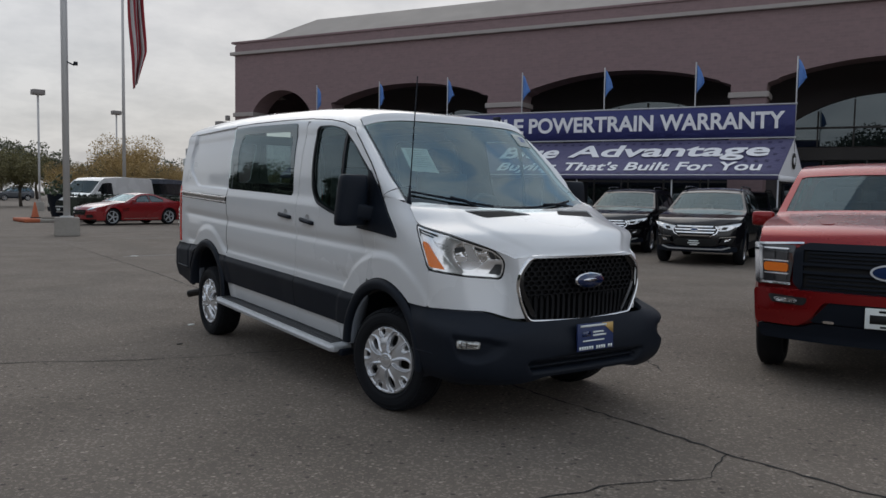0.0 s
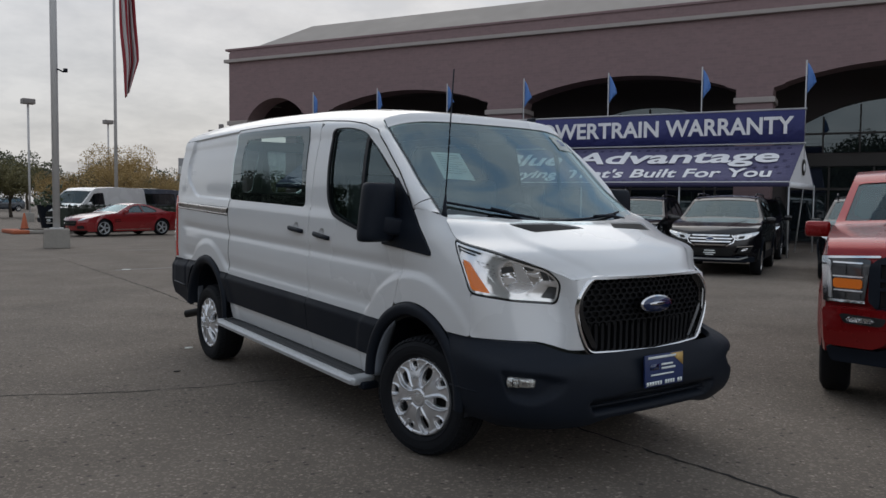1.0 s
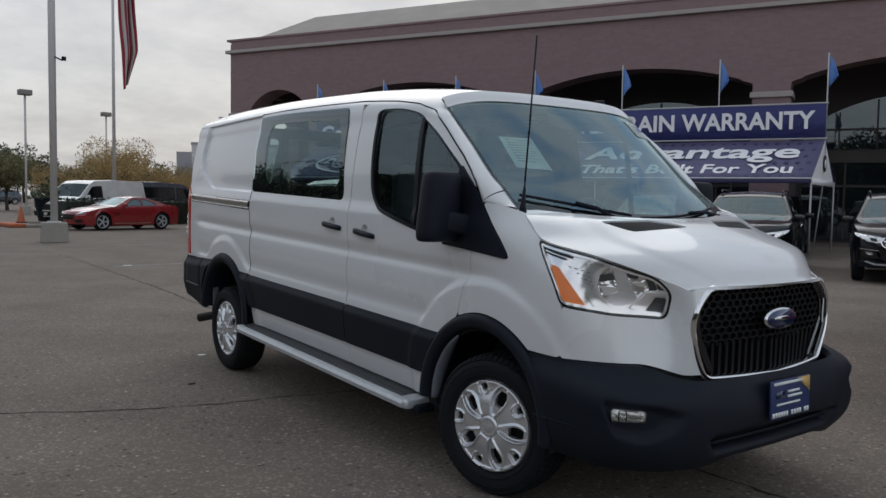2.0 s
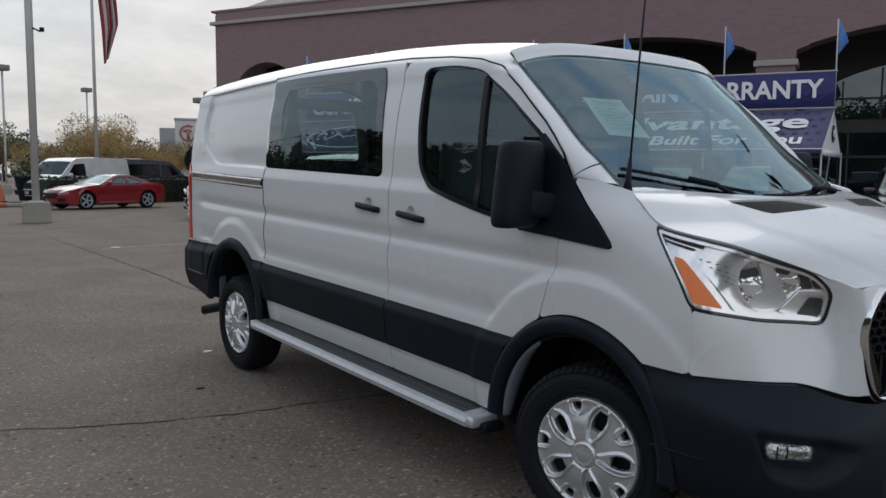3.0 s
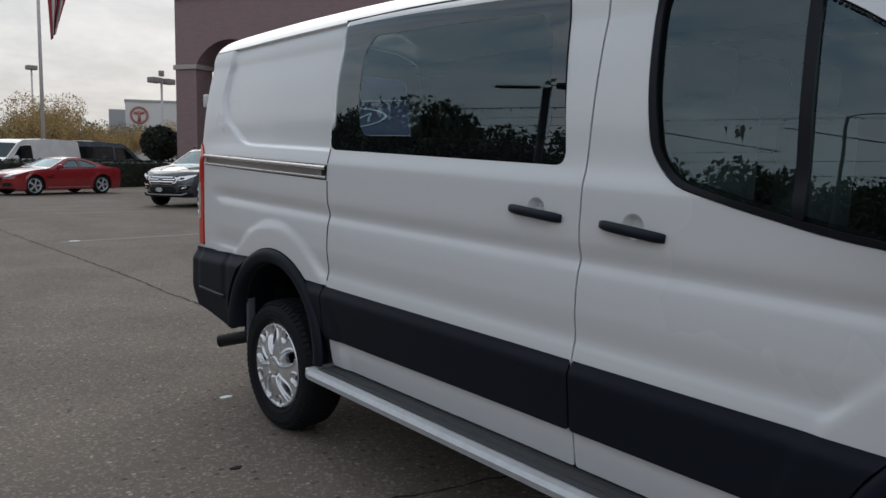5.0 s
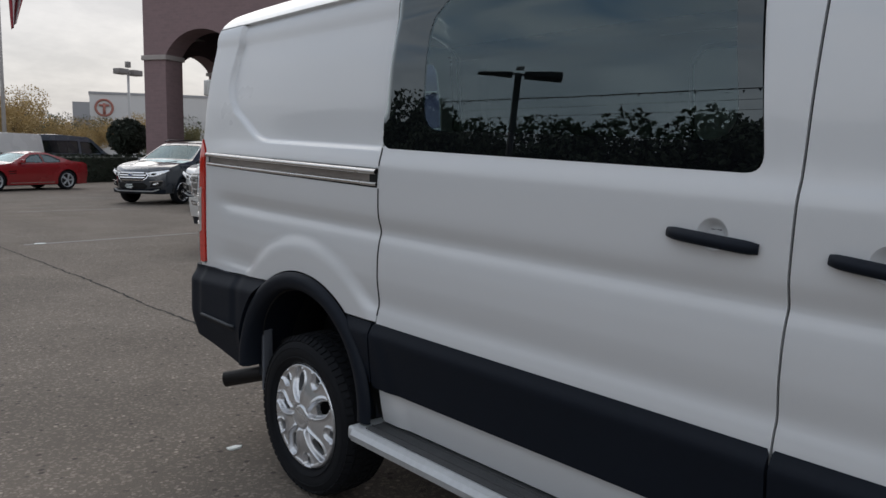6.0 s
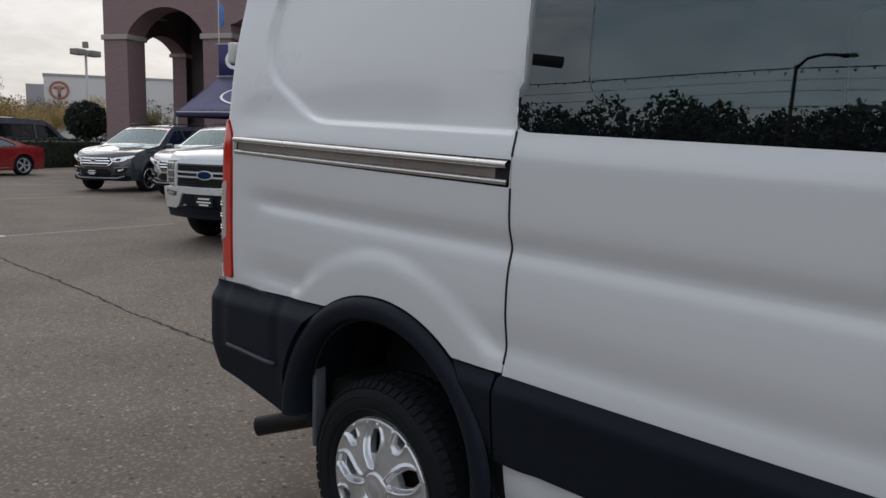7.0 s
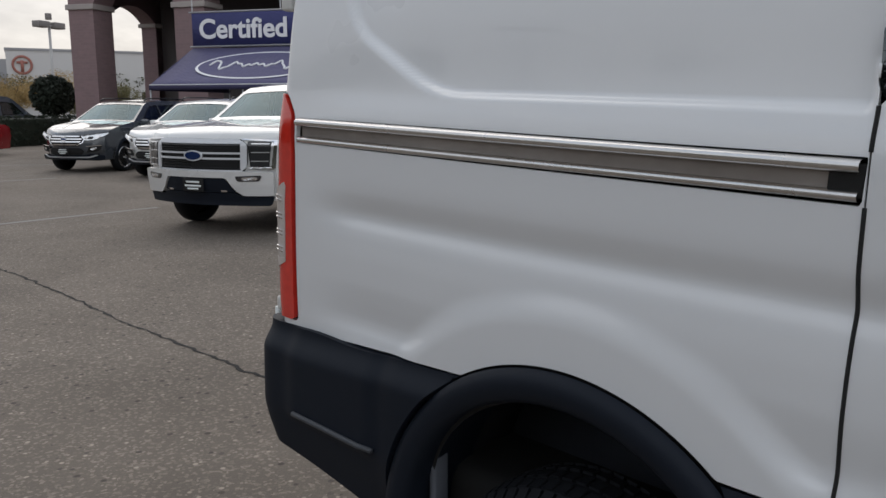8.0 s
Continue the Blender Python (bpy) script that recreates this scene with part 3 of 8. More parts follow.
def glass_edge(U, V):
    """Positive where the windscreen lies, negative on the pillars and the roof."""
    P = flank(U.ravel(), V.ravel())
    x, z = np.abs(P[:, 0]).reshape(U.shape), P[:, 2].reshape(U.shape)
    return screen_edge(np.minimum(z, 1.90)) - (z > 1.90) * 0.125 * np.clip(1 - (x / 0.665) ** 2, 0, 1) - U


SCREEN_Z, SCREEN_X = (1.36, 1.447, 1.507, 1.658, 1.796, 1.91), (0.782, 0.772, 0.767, 0.756, 0.750, 0.740)


def screen_rim(z):
    """The windscreen's edge at a height."""
    return np.array((-float(np.interp(z, SCREEN_Z, SCREEN_X)), float(screen_edge(np.array(z))) - 0.004, z - 0.004))


def build_van():
    van = thing("van", pose(-0.07, 0, 0), "white low-roof panel van with black lower cladding, parked on asphalt", "van")
    B = pose(0, 0, 0, RAKE, 0, 0)

    def add(name, bm, material, label="", parent=van, two=True):
        ob = part(name, bm.copy() if two else bm, material, parent, label, B if parent is van else None)
        if two:
            part(name, mirrored(bm), material, parent, label, B if parent is van else None)
            bm.free()
        return ob

    def sheet(region, u0, u1, v0, v1, lift=0.0, step=0.022, edge=0.012, surf=flank):
        return skin(region, lifted(surf, lift), u0, u1, v0, v1, step, True, edge)

    # inner dark shell behind the joints
    shell_cut = either(grown(door_glass, -0.03), grown(slide_glass_in, 0.02), disc(*ARCH_F, 0.40), disc(*ARCH_R, 0.40))
    shell = sheet(less(both(above(0.34), lambda U, V: glass_edge(U, V) + 0.03), shell_cut), 0.0, 4.30, 0.34, 2.0, -0.022, 0.04, 0)
    add("inner_shell", shell, SEAM)
    # body panels
    dr = less(front_door, grown(door_glass, 0.0), arch_f, gap=0.003)
    dr = less(dr, sail, disc(1.174, 1.162, 0.0405))
    door_bm = sheet(dr, 0.1, 1.40, 0.33, 1.95, step=0.011)
    add("front_door", door_bm, WHITE)
    sd = less(slide_door, slide_glass, arch_r, gap=0.003)
    sd = less(sd, disc(1.565, 1.179, 0.0405))
    add("sliding_door", sheet(sd, 1.36, 2.88, 0.33, 1.96, step=0.011), WHITE)
    quarter = less(both(after(2.80), above(0.70)), slide_door, arch_r, tail_lamp, rail_slot, slide_glass, gap=0.003)
    quarter = both(quarter, lambda U, V: V - 1.895, lambda U, V: U - 4.262, lambda U, V: np.where(U < 3.3, 0.713, 0.742 - 0.03 * (U - 3.6) / 0.5) - V)
    add("rear_quarter_panel", sheet(quarter, 2.82, 4.32, 0.70, 1.93, step=0.0068), WHITE)
    hood_cap = inside([(-1.7, 0.5)] + hood_line + [(0.03, 1.41), (0.10, 1.46), (0.20, 1.50), (0.40, 1.50), (0.40, 0.5)])
    fender = less(both(hood_cap, after(-0.4447), above(0.753)), front_door, headlamp, arch_f, sail, gap=0.0035)
    fender = both(fender, lambda U, V: U - 0.33, lambda U, V: V - 1.385)
    add("front_fender", sheet(fender, -0.46, 0.36, 0.72, 1.45, step=0.016), WHITE)
    fascia = less(both(hood_cap, before(-0.4453), lambda U, V: 0.753 - 0.040 * smooth01((-0.75 - U) / 0.3) - V), headlamp, grille_open, gap=0.003)
    add("front_fascia", sheet(fascia, -1.3, -0.43, 0.72, 1.16, step=0.014), WHITE)
    top = less(both(lambda U, V: np.where(U < 0.9, 1.840, 1.902) - V, before(4.262), glass_edge), front_door, slide_door, gap=0.003)
    add("roof_panel", sheet(top, 0.3, 4.36, 1.82, 1.80 + ROOF_RUN, step=0.016, edge=0.022), WHITE)
    # windscreen pillar, a bent strip from the door's edge to the glass, and the wing's shoulder below it
    seam_u, seam_v = (0.125, 0.190, 0.315, 0.500, 0.660), (1.385, 1.475, 1.600, 1.742, 1.845)
    for nm, n in (("windscreen_pillar", 24), ("wing_shoulder", 10)):
        bm = bmesh.new()
        rows = []
        for k in range(n + 1):
            s = k / n
            if nm == "windscreen_pillar":
                v = 1.388 + s * 0.455
                a = flank(np.array([np.interp(v, seam_v, seam_u) - 0.006]), np.array([v]))[0]
                g = screen_rim(v + 0.055 * (1 - s) + 0.004)
            else:
                u = 0.125 - 0.20 * s
                a = flank(np.array([u - 0.002]), np.array([1.384 - 0.014 * s]))[0]
                g0, g1 = screen_rim(1.442), np.array((-0.772, -0.03, 1.362))
                g = g0 + (g1 - g0) * s
            out = np.array((-0.75, -0.55, 0.35))
            row = [a + np.array((0.02, 0.01, -0.01))]
            for j in range(9):
                t = j / 8
                row.append(a + (g - a) * t + out * 0.020 * (1 - (2 * t - 1) ** 2) * (1 - 0.5 * s if nm[0] == "w" else 1))
            row.append(g + np.array((0.01, 0.03, -0.01)))
            rows.append([bm.verts.new(p) for p in row])
        for q, w in zip(rows, rows[1:]):
            for j in range(len(q) - 1):
                bm.faces.new((q[j], q[j + 1], w[j + 1], w[j]))
        bmesh.ops.recalc_face_normals(bm, faces=bm.faces)
        if sum(f.normal.x for f in bm.faces) > 0:
            bmesh.ops.reverse_faces(bm, faces=bm.faces)
        add(nm, bm, WHITE)
    # rear doors, plain
    rear_glass = inside(round_poly([(4.42, 1.36), (4.99, 1.36), (4.99, 1.84), (4.44, 1.84)], 0.05))
    rear = both(after(4.268), above(0.76), lambda U, V: V - 2.0)
    add("rear_door", sheet(less(rear, rear_glass), 4.25, 5.1, 0.74, 2.05, step=0.03), WHITE)

    # cladding and bumpers
    def clad(U, V, lift=0.0):
        return flank(U, V, lift * smooth01((0.712 - V) / 0.055) + 0.002)
    clad_a = both(less(inside([(0.3, 0.470), (1.371, 0.470), (1.371, 0.708), (0.3, 0.708)]), grown(arch_f, 0.0), gap=0.002), BIG)
    add("door_cladding", sheet(clad_a, 0.28, 1.39, 0.43, 0.72, 0.020, 0.012, 0.02, clad), PLASTIC)
    clad_b = less(inside([(1.379, 0.470), (3.1, 0.470), (3.1, 0.708), (1.379, 0.708)]), arch_r, gap=0.002)
    clad_b = both(clad_b, before(2.833))
    add("sliding_door_cladding", sheet(clad_b, 1.36, 2.86, 0.43, 0.72, 0.020, 0.012, 0.02, clad), PLASTIC)
    clad_c = less(inside([(2.841, 0.470), (3.1, 0.470), (3.1, 0.708), (2.841, 0.708)]), arch_r, gap=0.002)
    add("quarter_cladding", sheet(clad_c, 2.82, 3.1, 0.43, 0.72, 0.020, 0.012, 0.02, clad), PLASTIC)
    for (cy, cz), ro, ri, low in ((ARCH_F, 0.485, 0.414, 0.36), (ARCH_R, 0.478, 0.408, 0.33)):
        bm = bmesh.new()
        rows = []
        a0, a1 = math.asin((low - cz) / ro), math.pi - math.asin((low - cz) / ro)
        N = 56
        for k in range(N + 1):
            a = a0 + (a1 - a0) * k / N
            row = []
            for r, lift in ((ro, 0.002), (ro - 0.004, 0.016), (ro - 0.02, 0.024), (0.5 * (ro + ri), 0.026), (ri + 0.012, 0.020), (ri, 0.008), (ri, -0.07), (ri + 0.01, -0.22)):
                yy, zz = cy + r * math.cos(a), cz + r * math.sin(a)
                p = flank(np.array([max(yy, -0.41)]), np.array([max(zz, 0.36)]), 0.0)[0]
                base = -0.897 if cy < 1 else -0.905
                row.append(bm.verts.new((min(p[0], base + 0.012) * 0.35 + base * 0.65 - lift, yy, zz)))
            rows.append(row)
        for q, w in zip(rows, rows[1:]):
            for k in range(len(q) - 1):
                bm.faces.new((q[k], w[k], w[k + 1], q[k + 1]))
        bmesh.ops.recalc_face_normals(bm, faces=bm.faces)
        add("wheel_arch_trim", bm, PLASTIC)
    # rear bumper corner, wrapping round
    low_edge = lambda U, V: (0.305 + 0.075 * np.clip((U - 3.80) / 0.5, 0, 1)) - V
    rb = less(both(after(3.55), lambda U, V: V - (0.738 - 0.03 * (U - 3.6) / 0.5 + 0.012 * smooth01((U - 3.9) / 0.2)), low_edge), arch_r, gap=0.002)

    def tail_surf(U, V, lift=0.0):
        P = flank(U, np.full_like(U, 0.70), 0.0)
        k = smooth01((U - 4.10) / 0.20)
        tuck = 0.035 * smooth01((0.50 - V) / 0.2)
        crest = 0.738 - 0.03 * (U - 3.6) / 0.5
        rel = 0.010 * smooth01((V - 0.475) / 0.006) * smooth01((U - 3.80) / 0.05) * smooth01((4.17 - U) / 0.05)
        P[:, 0] = P[:, 0] - 0.004 - 0.030 * smooth01((crest - V) / 0.065) - rel + tuck
        P[:, 1] = P[:, 1] + 0.065 * k - tuck * k
        P[:, 2] = V
        return P
    part("bumper_step", boxed((1.66, 0.13, 0.02), (0, 4.235, 0.712), 0.006), PLASTIC, van, "", B)
    add("rear_bumper", skin(rb, tail_surf, 3.5, 5.08, 0.30, 0.76, 0.011, True, 0.03), PLASTIC)
    # thin pale tube that paints the highlight along the bumper's ledge
    ledge_line = tail_surf(np.linspace(3.815, 4.12, 8), np.full(8, 0.494)) - np.array((0.004, 0, 0))
    part("bumper_groove", tube([tuple(p) for p in ledge_line], 0.007, 8), EDGEGLINT, van, "", B)
    # front bumper
    fog_pocket = inside(round_poly([(-0.615, 0.642), (-0.90, 0.635), (-0.965, 0.60), (-0.93, 0.515), (-0.83, 0.478), (-0.69, 0.498)], 0.035))
    intake = inside(round_poly([(-1.02, 0.485), (-1.6, 0.50), (-1.6, 0.405), (-1.06, 0.405)], 0.02))

    def bump_surf(U, V, lift=0.0):
        P = bumper_sheet(U, V, lift)
        d = 0.032 * smooth01(-fog_pocket(U, V) / 0.03) + 0.09 * smooth01(-intake(U, V) / 0.02)
        P[:, 1] += d
        P[:, 0] += d * 0.35 * smooth01((U + 1.3) / 0.5)
        return P
    fb = less(both(before(0.02), lambda U, V: (0.345 + 0.03 * smooth01((-1.0 - U) / 0.2)) - V, lambda U, V: V - (0.749 - 0.042 * smooth01((-0.75 - U) / 0.3))), arch_f, gap=0.002)
    add("front_bumper", skin(fb, bump_surf, -1.494, 0.03, 0.33, 0.76, 0.014, True, 0.03), PLASTIC)
    part("bumper_crease", tube([tuple(bumper_sheet(np.array([u]), np.array([0.490 - 0.04 * (u + 0.35)]))[0]) for u in (-0.35, -0.40, -0.46, -0.52)], 0.004, 6), PLASTIC, van, "", B)
    # lower lip bars in the intake
    for z in (0.44, 0.475):
        pts = [bumper_sheet(np.array([u]), np.array([z]))[0] + np.array([0, 0.045, 0]) for u in np.linspace(-1.06, -1.494, 9)]
        full = [tuple(p) for p in pts] + [(-p[0], p[1], p[2]) for p in reversed(pts[:-1])]
        part("intake_slat", tube(full, 0.009, 6), PLASTIC, van, "", B)
    # fog lamps
    for s in (1, -1):
        fp = bumper_sheet(np.array([-0.745]), np.array([0.585]))[0]
        m = B @ pose(s * (fp[0] + (0.032 if s > 0 else 0.05)), fp[1] + (0.022 if s > 0 else 0.035), 0.583, 0, 0, s * -40)
        fog = part("fog_lamp", boxed((0.140, 0.05, 0.052), (0, 0, 0), 0.018), surface("fog_reflector", (0.62, 0.62, 0.60), 0.14, metal=0.9, vary=0.3, grain=60, bump=0.8, bump_scale=45), van, "clear rectangular fog lamp", m)
        part("lens", boxed((0.130, 0.006, 0.044), (0, -0.028, 0), 0.002), LENS, fog)
        for k in (-0.040, -0.010):
            part("rib", boxed((0.005, 0.006, 0.040), (k, -0.024, 0), 0.002), GLOSSBLACK, fog)

    # sill under the doors and the underbody
    part("underbody", boxed((1.50, 4.6, 0.16), (0, 1.70, 0.36), 0.05), DARK, van, "", B)
    part("engine_undertray", boxed((1.10, 0.50, 0.26), (0, -0.48, 0.50), 0.06), DARK, van, "", B)
    part("cargo_floor", boxed((0.98, 3.5, 0.05), (0, 2.45, 0.62), 0.01), INTERIOR, van, "", B)
    for y0, y1 in ((0.47, 2.87),):
        add("rocker_panel", boxed((0.04, y1 - y0, 0.14), (-0.80, (y0 + y1) / 2, 0.36), 0.01), SEAM)
    for (cy, cz) in (ARCH_F, ARCH_R):
        bm = bmesh.new()
        rows = []
        for k in range(25):
            a = -0.15 + (math.pi + 0.3) * k / 24
            rows.append([bm.verts.new((x, cy + 0.43 * math.cos(a), cz + 0.43 * math.sin(a))) for x in (-0.84, -0.50)])
        for q, w in zip(rows, rows[1:]):
            bm.faces.new((q[0], q[1], w[1], w[0]))
        bm.faces.new([r[1] for r in rows])
        add("wheel_well", bm, WHEELWELL)

    # rubber seals in the joint round the top of the door and along the roof gutter
    for seal in ([(1.03, 1.9265), (0.90, 1.911), (0.80, 1.8985), (0.73, 1.872), (0.660, 1.8465), (0.580, 1.797), (0.500, 1.7435), (0.40, 1.667), (0.315, 1.6015), (0.25, 1.54), (0.190, 1.476), (0.172, 1.42), (0.166, 1.32), (0.168, 1.24), (0.172, 1.152)],
                 [(4.22, 1.8985), (3.8, 1.8985), (3.3, 1.8985), (2.88, 1.8990), (2.85, 1.9075), (2.4, 1.9165), (1.9, 1.927), (1.42, 1.9365), (1.36, 1.9370), (1.28, 1.9330), (1.03, 1.9268)]):
        pts = [tuple(flank(np.array([u]), np.array([v]), 0.0005)[0]) for u, v in seal]
        add("door_seal", tube(pts, 0.0042, 6), SEAM)

    # the dark joint behind the sliding door
    for lo, hi in ((0.735, 1.190), (1.268, 1.332)):
        v = np.linspace(lo, hi, 28)
        edge_u = np.interp(v, (0.335, 1.0, 1.40), (2.8195, 2.8255, 2.8355))
        add("door_seal", tube([tuple(p) for p in flank(edge_u, v, -0.0005)], 0.0036, 6), SEAM)

    # glazing
    g_in = inside(round_poly([(1.172, 1.836), (0.96, 1.842), (0.765, 1.808), (0.575, 1.705), (0.33, 1.53), (0.30, 1.44), (0.31, 1.195), (0.585, 1.225), (0.85, 1.274), (1.035, 1.318), (1.108, 1.39), (1.145, 1.558)], 0.06))
    g_in = grown(g_in, 0.009)
    frame = less(grown(door_glass, -0.002), g_in)
    add("door_window_frame", sheet(less(frame, sail), 0.15, 1.25, 1.13, 1.88, 0.005, 0.008, 0.006), WINDOWSEAL, "black rubber window surround")
    def leaning(U, V, lift=0.0):
        # the pane keeps its upper slope down to the sill instead of following the door's shoulder
        V, v0 = np.asarray(V, float), np.full(np.shape(V), 1.44)
        P, lo, hi = flank(U, np.maximum(V, v0), lift), flank(U, v0, lift), flank(U, v0 + 0.15, lift)
        down = np.minimum(V - v0, 0)
        P[..., 0] = P[..., 0] + (hi - lo)[..., 0] / 0.15 * down
        P[..., 2] = P[..., 2] + down
        return P
    add("door_window", sheet(grown(g_in, 0.004), 0.15, 1.25, 1.13, 1.88, -0.014, 0.03, 0.0, leaning), DOORGLASS, "tinted side window glass")
    bar = both(g_in, inside([(0.700, 1.2), (0.668, 1.2), (0.718, 1.85), (0.750, 1.85)]))
    add("window_divider", sheet(bar, 0.6, 0.85, 1.2, 1.86, -0.002, 0.012, 0.012), WINDOWSEAL)
    def flat_pane(U, V, lift=0.0):
        # the sliding door's pane is nearly flat and stands more upright than the sheet metal round it
        V, v0 = np.asarray(V, float), np.full(np.shape(V), 1.62)
        P = flank(U, np.maximum(V, v0), lift)
        down = np.minimum(V - v0, 0)
        P[..., 0] = P[..., 0] + 0.074 * down
        P[..., 2] = P[..., 2] + down
        return P
    add("window_border", sheet(less(slide_glass, slide_glass_in), 1.45, 2.89, 1.32, 1.89, 0.006, 0.02, 0.008, flat_pane), FRIT, "black glass border")
    side_pane = sheet(slide_glass_in, 1.45, 2.89, 1.32, 1.89, 0.005, 0.03, 0.0, flat_pane)
    blank = sheet(slide_glass_in, 1.45, 2.89, 1.32, 1.89, -0.004, 0.03, 0.01)
    part("blank_panel", mirrored(blank), WHITE, van, "", B)
    blank.free()
    part("side_window", side_pane, TINTED, van, "tinted privacy glass", B)
    add("rear_window", sheet(grown(rear_glass, 0.004), 4.35, 5.06, 1.3, 1.9, -0.004, 0.03, 0.0), TINTED, "tinted rear door glass")

    def screen(U, V, lift=0.0):
        # u from -1 to 1 across, v from 0 at the cowl to 1 at the roof
        ze = 1.375 + (1.905 - 1.375) * V
        ye = screen_edge(ze) - 0.004
        xe = np.interp(ze, SCREEN_Z, SCREEN_X)
        w = 1 - U**2
        y = ye - (0.235 - 0.105 * V) * w
        z = ze - 0.045 * (1 - V) * w + 0.055 * V * (1 - np.abs(U) ** 6) - 0.004
        return np.stack([U * xe, y - lift, z + lift * 0.8], -1)
    part("windscreen", skin(BIG, screen, -1, 1, -0.05, 1.0, 0.05, False, 0), SCREEN, van, "clear windscreen with a paper sheet inside", B)
    header = lambda U, V: (0.925 - 0.012 * np.abs(U) ** 4) - V
    part("roof_header", skin(header, lambda U, V: screen(U, V, 0.005 + 0.006 * smooth01((V - 0.93) / 0.05)), -1, 1, 0.88, 1.005, 0.012, False, 0.02), WHITE, van, "", B)
    rim = lambda U, V: -np.maximum.reduce([np.abs(U) - 0.985, V - 0.918, 0.03 - V])
    part("windscreen_border", skin(rim, lambda U, V: screen(U, V, 0.002), -1, 1, -0.05, 1.0, 0.02, False, 0), FRIT, van, "black windscreen border", B)

    # bonnet
    te = np.linspace(0, 1, 7)
    hx = curve1(te, (0.425, 0.50, 0.585, 0.765, 0.843, 0.815, 0.775))
    hy = curve1(te, (-0.850, -0.785, -0.70, -0.53, -0.28, -0.14, -0.005))
    hz = curve1(te, (1.088, 1.069, 1.113, 1.190, 1.240, 1.325, 1.365))
    cy_ = curve1(te, (-0.905, -0.888, -0.855, -0.76, -0.60, -0.44, -0.33))
    cz_ = curve1(te, (1.088, 1.112, 1.148, 1.205, 1.262, 1.305, 1.332))

    def bonnet(U, V, lift=0.0):
        w = 1 - np.abs(U) ** 2.2
        return np.stack([U * hx(V), hy(V) + (cy_(V) - hy(V)) * w, hz(V) + (cz_(V) - hz(V)) * w ** 1.0 + 0.012 * smooth01((0.75 - np.abs(U)) / 0.08) * smooth01((V - 0.1) / 0.2) * smooth01((1 - V) / 0.2) + lift], -1)

    GU, GV = np.meshgrid(np.linspace(-1, 1, 161), np.linspace(0, 1, 161), indexing="ij")
    GP = bonnet(GU, GV)

    def uv_of(x, y):
        k = np.argmin((GP[..., 0] - x) ** 2 + (GP[..., 1] - y) ** 2)
        return GU.flat[k], GV.flat[k]
    vents = [inside([uv_of(s * x, y) for x, y in ((0.555, -0.325), (0.24, -0.350), (0.11, -0.490), (0.47, -0.465))]) for s in (-1, 1)]
    part("bonnet", skin(less(BIG, *vents), bonnet, -1, 1, 0.0, 1, 0.025, False, 0.014), WHITE, van, "white bonnet with two vent grilles", B)
    for f in vents:
        part("bonnet_vent", skin(grown(f, 0.006), lambda U, V: bonnet(U, V, -0.008), -1, 1, 0.3, 1, 0.02, False, 0.0), SEAM, van, "black bonnet vent grille", B)
    cowl = skin(BIG, lambda U, V: np.stack([U * (0.775 - 0.01 * V), hy(np.full_like(U, 1.0)) + (cy_(np.full_like(U, 1.0)) - 0.0) * (1 - U**2) * 0.985 + V * 0.10 * (1 - U**2) + 0.01, hz(np.full_like(U, 1.0)) - 0.016 + (cz_(np.full_like(U, 1.0)) - hz(np.full_like(U, 1.0))) * (1 - U**2) + 0.02 * V], -1), -1, 1, 0, 1, 0.1, False, 0)
    part("cowl_panel", cowl, PLASTIC, van, "", B)

    # headlamps
    def lamp_surf(d):
        def f(U, V, lift=0.0):
            P = flank(U, V, 0.0)
            P[:, 0] += d * 0.45
            P[:, 1] += d * 0.40
            return P
        return f
    for s in (1, -1):
        bm = skin(grown(headlamp, 0.002), lamp_surf(0.042), -0.95, -0.36, 0.90, 1.27, 0.02, True, 0.0)
        body = part("headlamp", mirrored(bm) if s < 0 else bm, BOWL, van, "clear headlamp with an amber side reflector", B)

        def sub(name, region, d, mt, edge=0.006, step=0.012):
            b = skin(region, lamp_surf(d), -0.95, -0.36, 0.90, 1.27, step, True, edge)
            part(name, mirrored(b) if s < 0 else b, mt, body)
        core = grown(headlamp, -0.020)

        def piece(name, outline, d, mt, edge=0.006, r=0.008):
            sub(name, both(inside(round_poly(outline, r)), core), d, mt, edge, 0.006)
        sub("lamp_bezel", less(headlamp, grown(headlamp, -0.009)), 0.002, GLOSSBLACK, 0.03, 0.005)
        sub("chrome_trim", less(grown(headlamp, -0.010), grown(headlamp, -0.021)), 0.008, BOWL, 0.02, 0.005)
        piece("reflector", [(-0.434, 1.140), (-0.466, 1.134), (-0.490, 1.092), (-0.552, 0.980), (-0.449, 0.988)], 0.014, AMBER, 0.02)
        piece("divider", [(-0.487, 1.164), (-0.505, 1.160), (-0.534, 1.102), (-0.623, 0.969), (-0.590, 0.970), (-0.518, 1.097)], 0.012, BOWL, 0.02)
        bowl_edge = [(-0.610, 1.065), (-0.629, 1.114), (-0.667, 1.142), (-0.712, 1.145), (-0.884, 1.104), (-0.898, 1.082), (-0.899, 1.053), (-0.808, 1.053), (-0.726, 0.992), (-0.668, 0.982), (-0.624, 1.010)]
        bowl_in = inside(round_poly(bowl_edge, 0.02))
        sub("reflector_bowl", both(bowl_in, core), 0.040, LAMPBOWL, 0.0, 0.008)
        sub("bowl_rim", both(less(grown(bowl_in, 0.010), bowl_in), core), 0.022, BOWL, 0.016, 0.005)
        piece("bulb_shield", [(-0.698, 1.142), (-0.743, 1.136), (-0.749, 1.073), (-0.764, 1.016), (-0.726, 0.993), (-0.676, 0.982), (-0.699, 1.065)], 0.024, SILVER, 0.014)
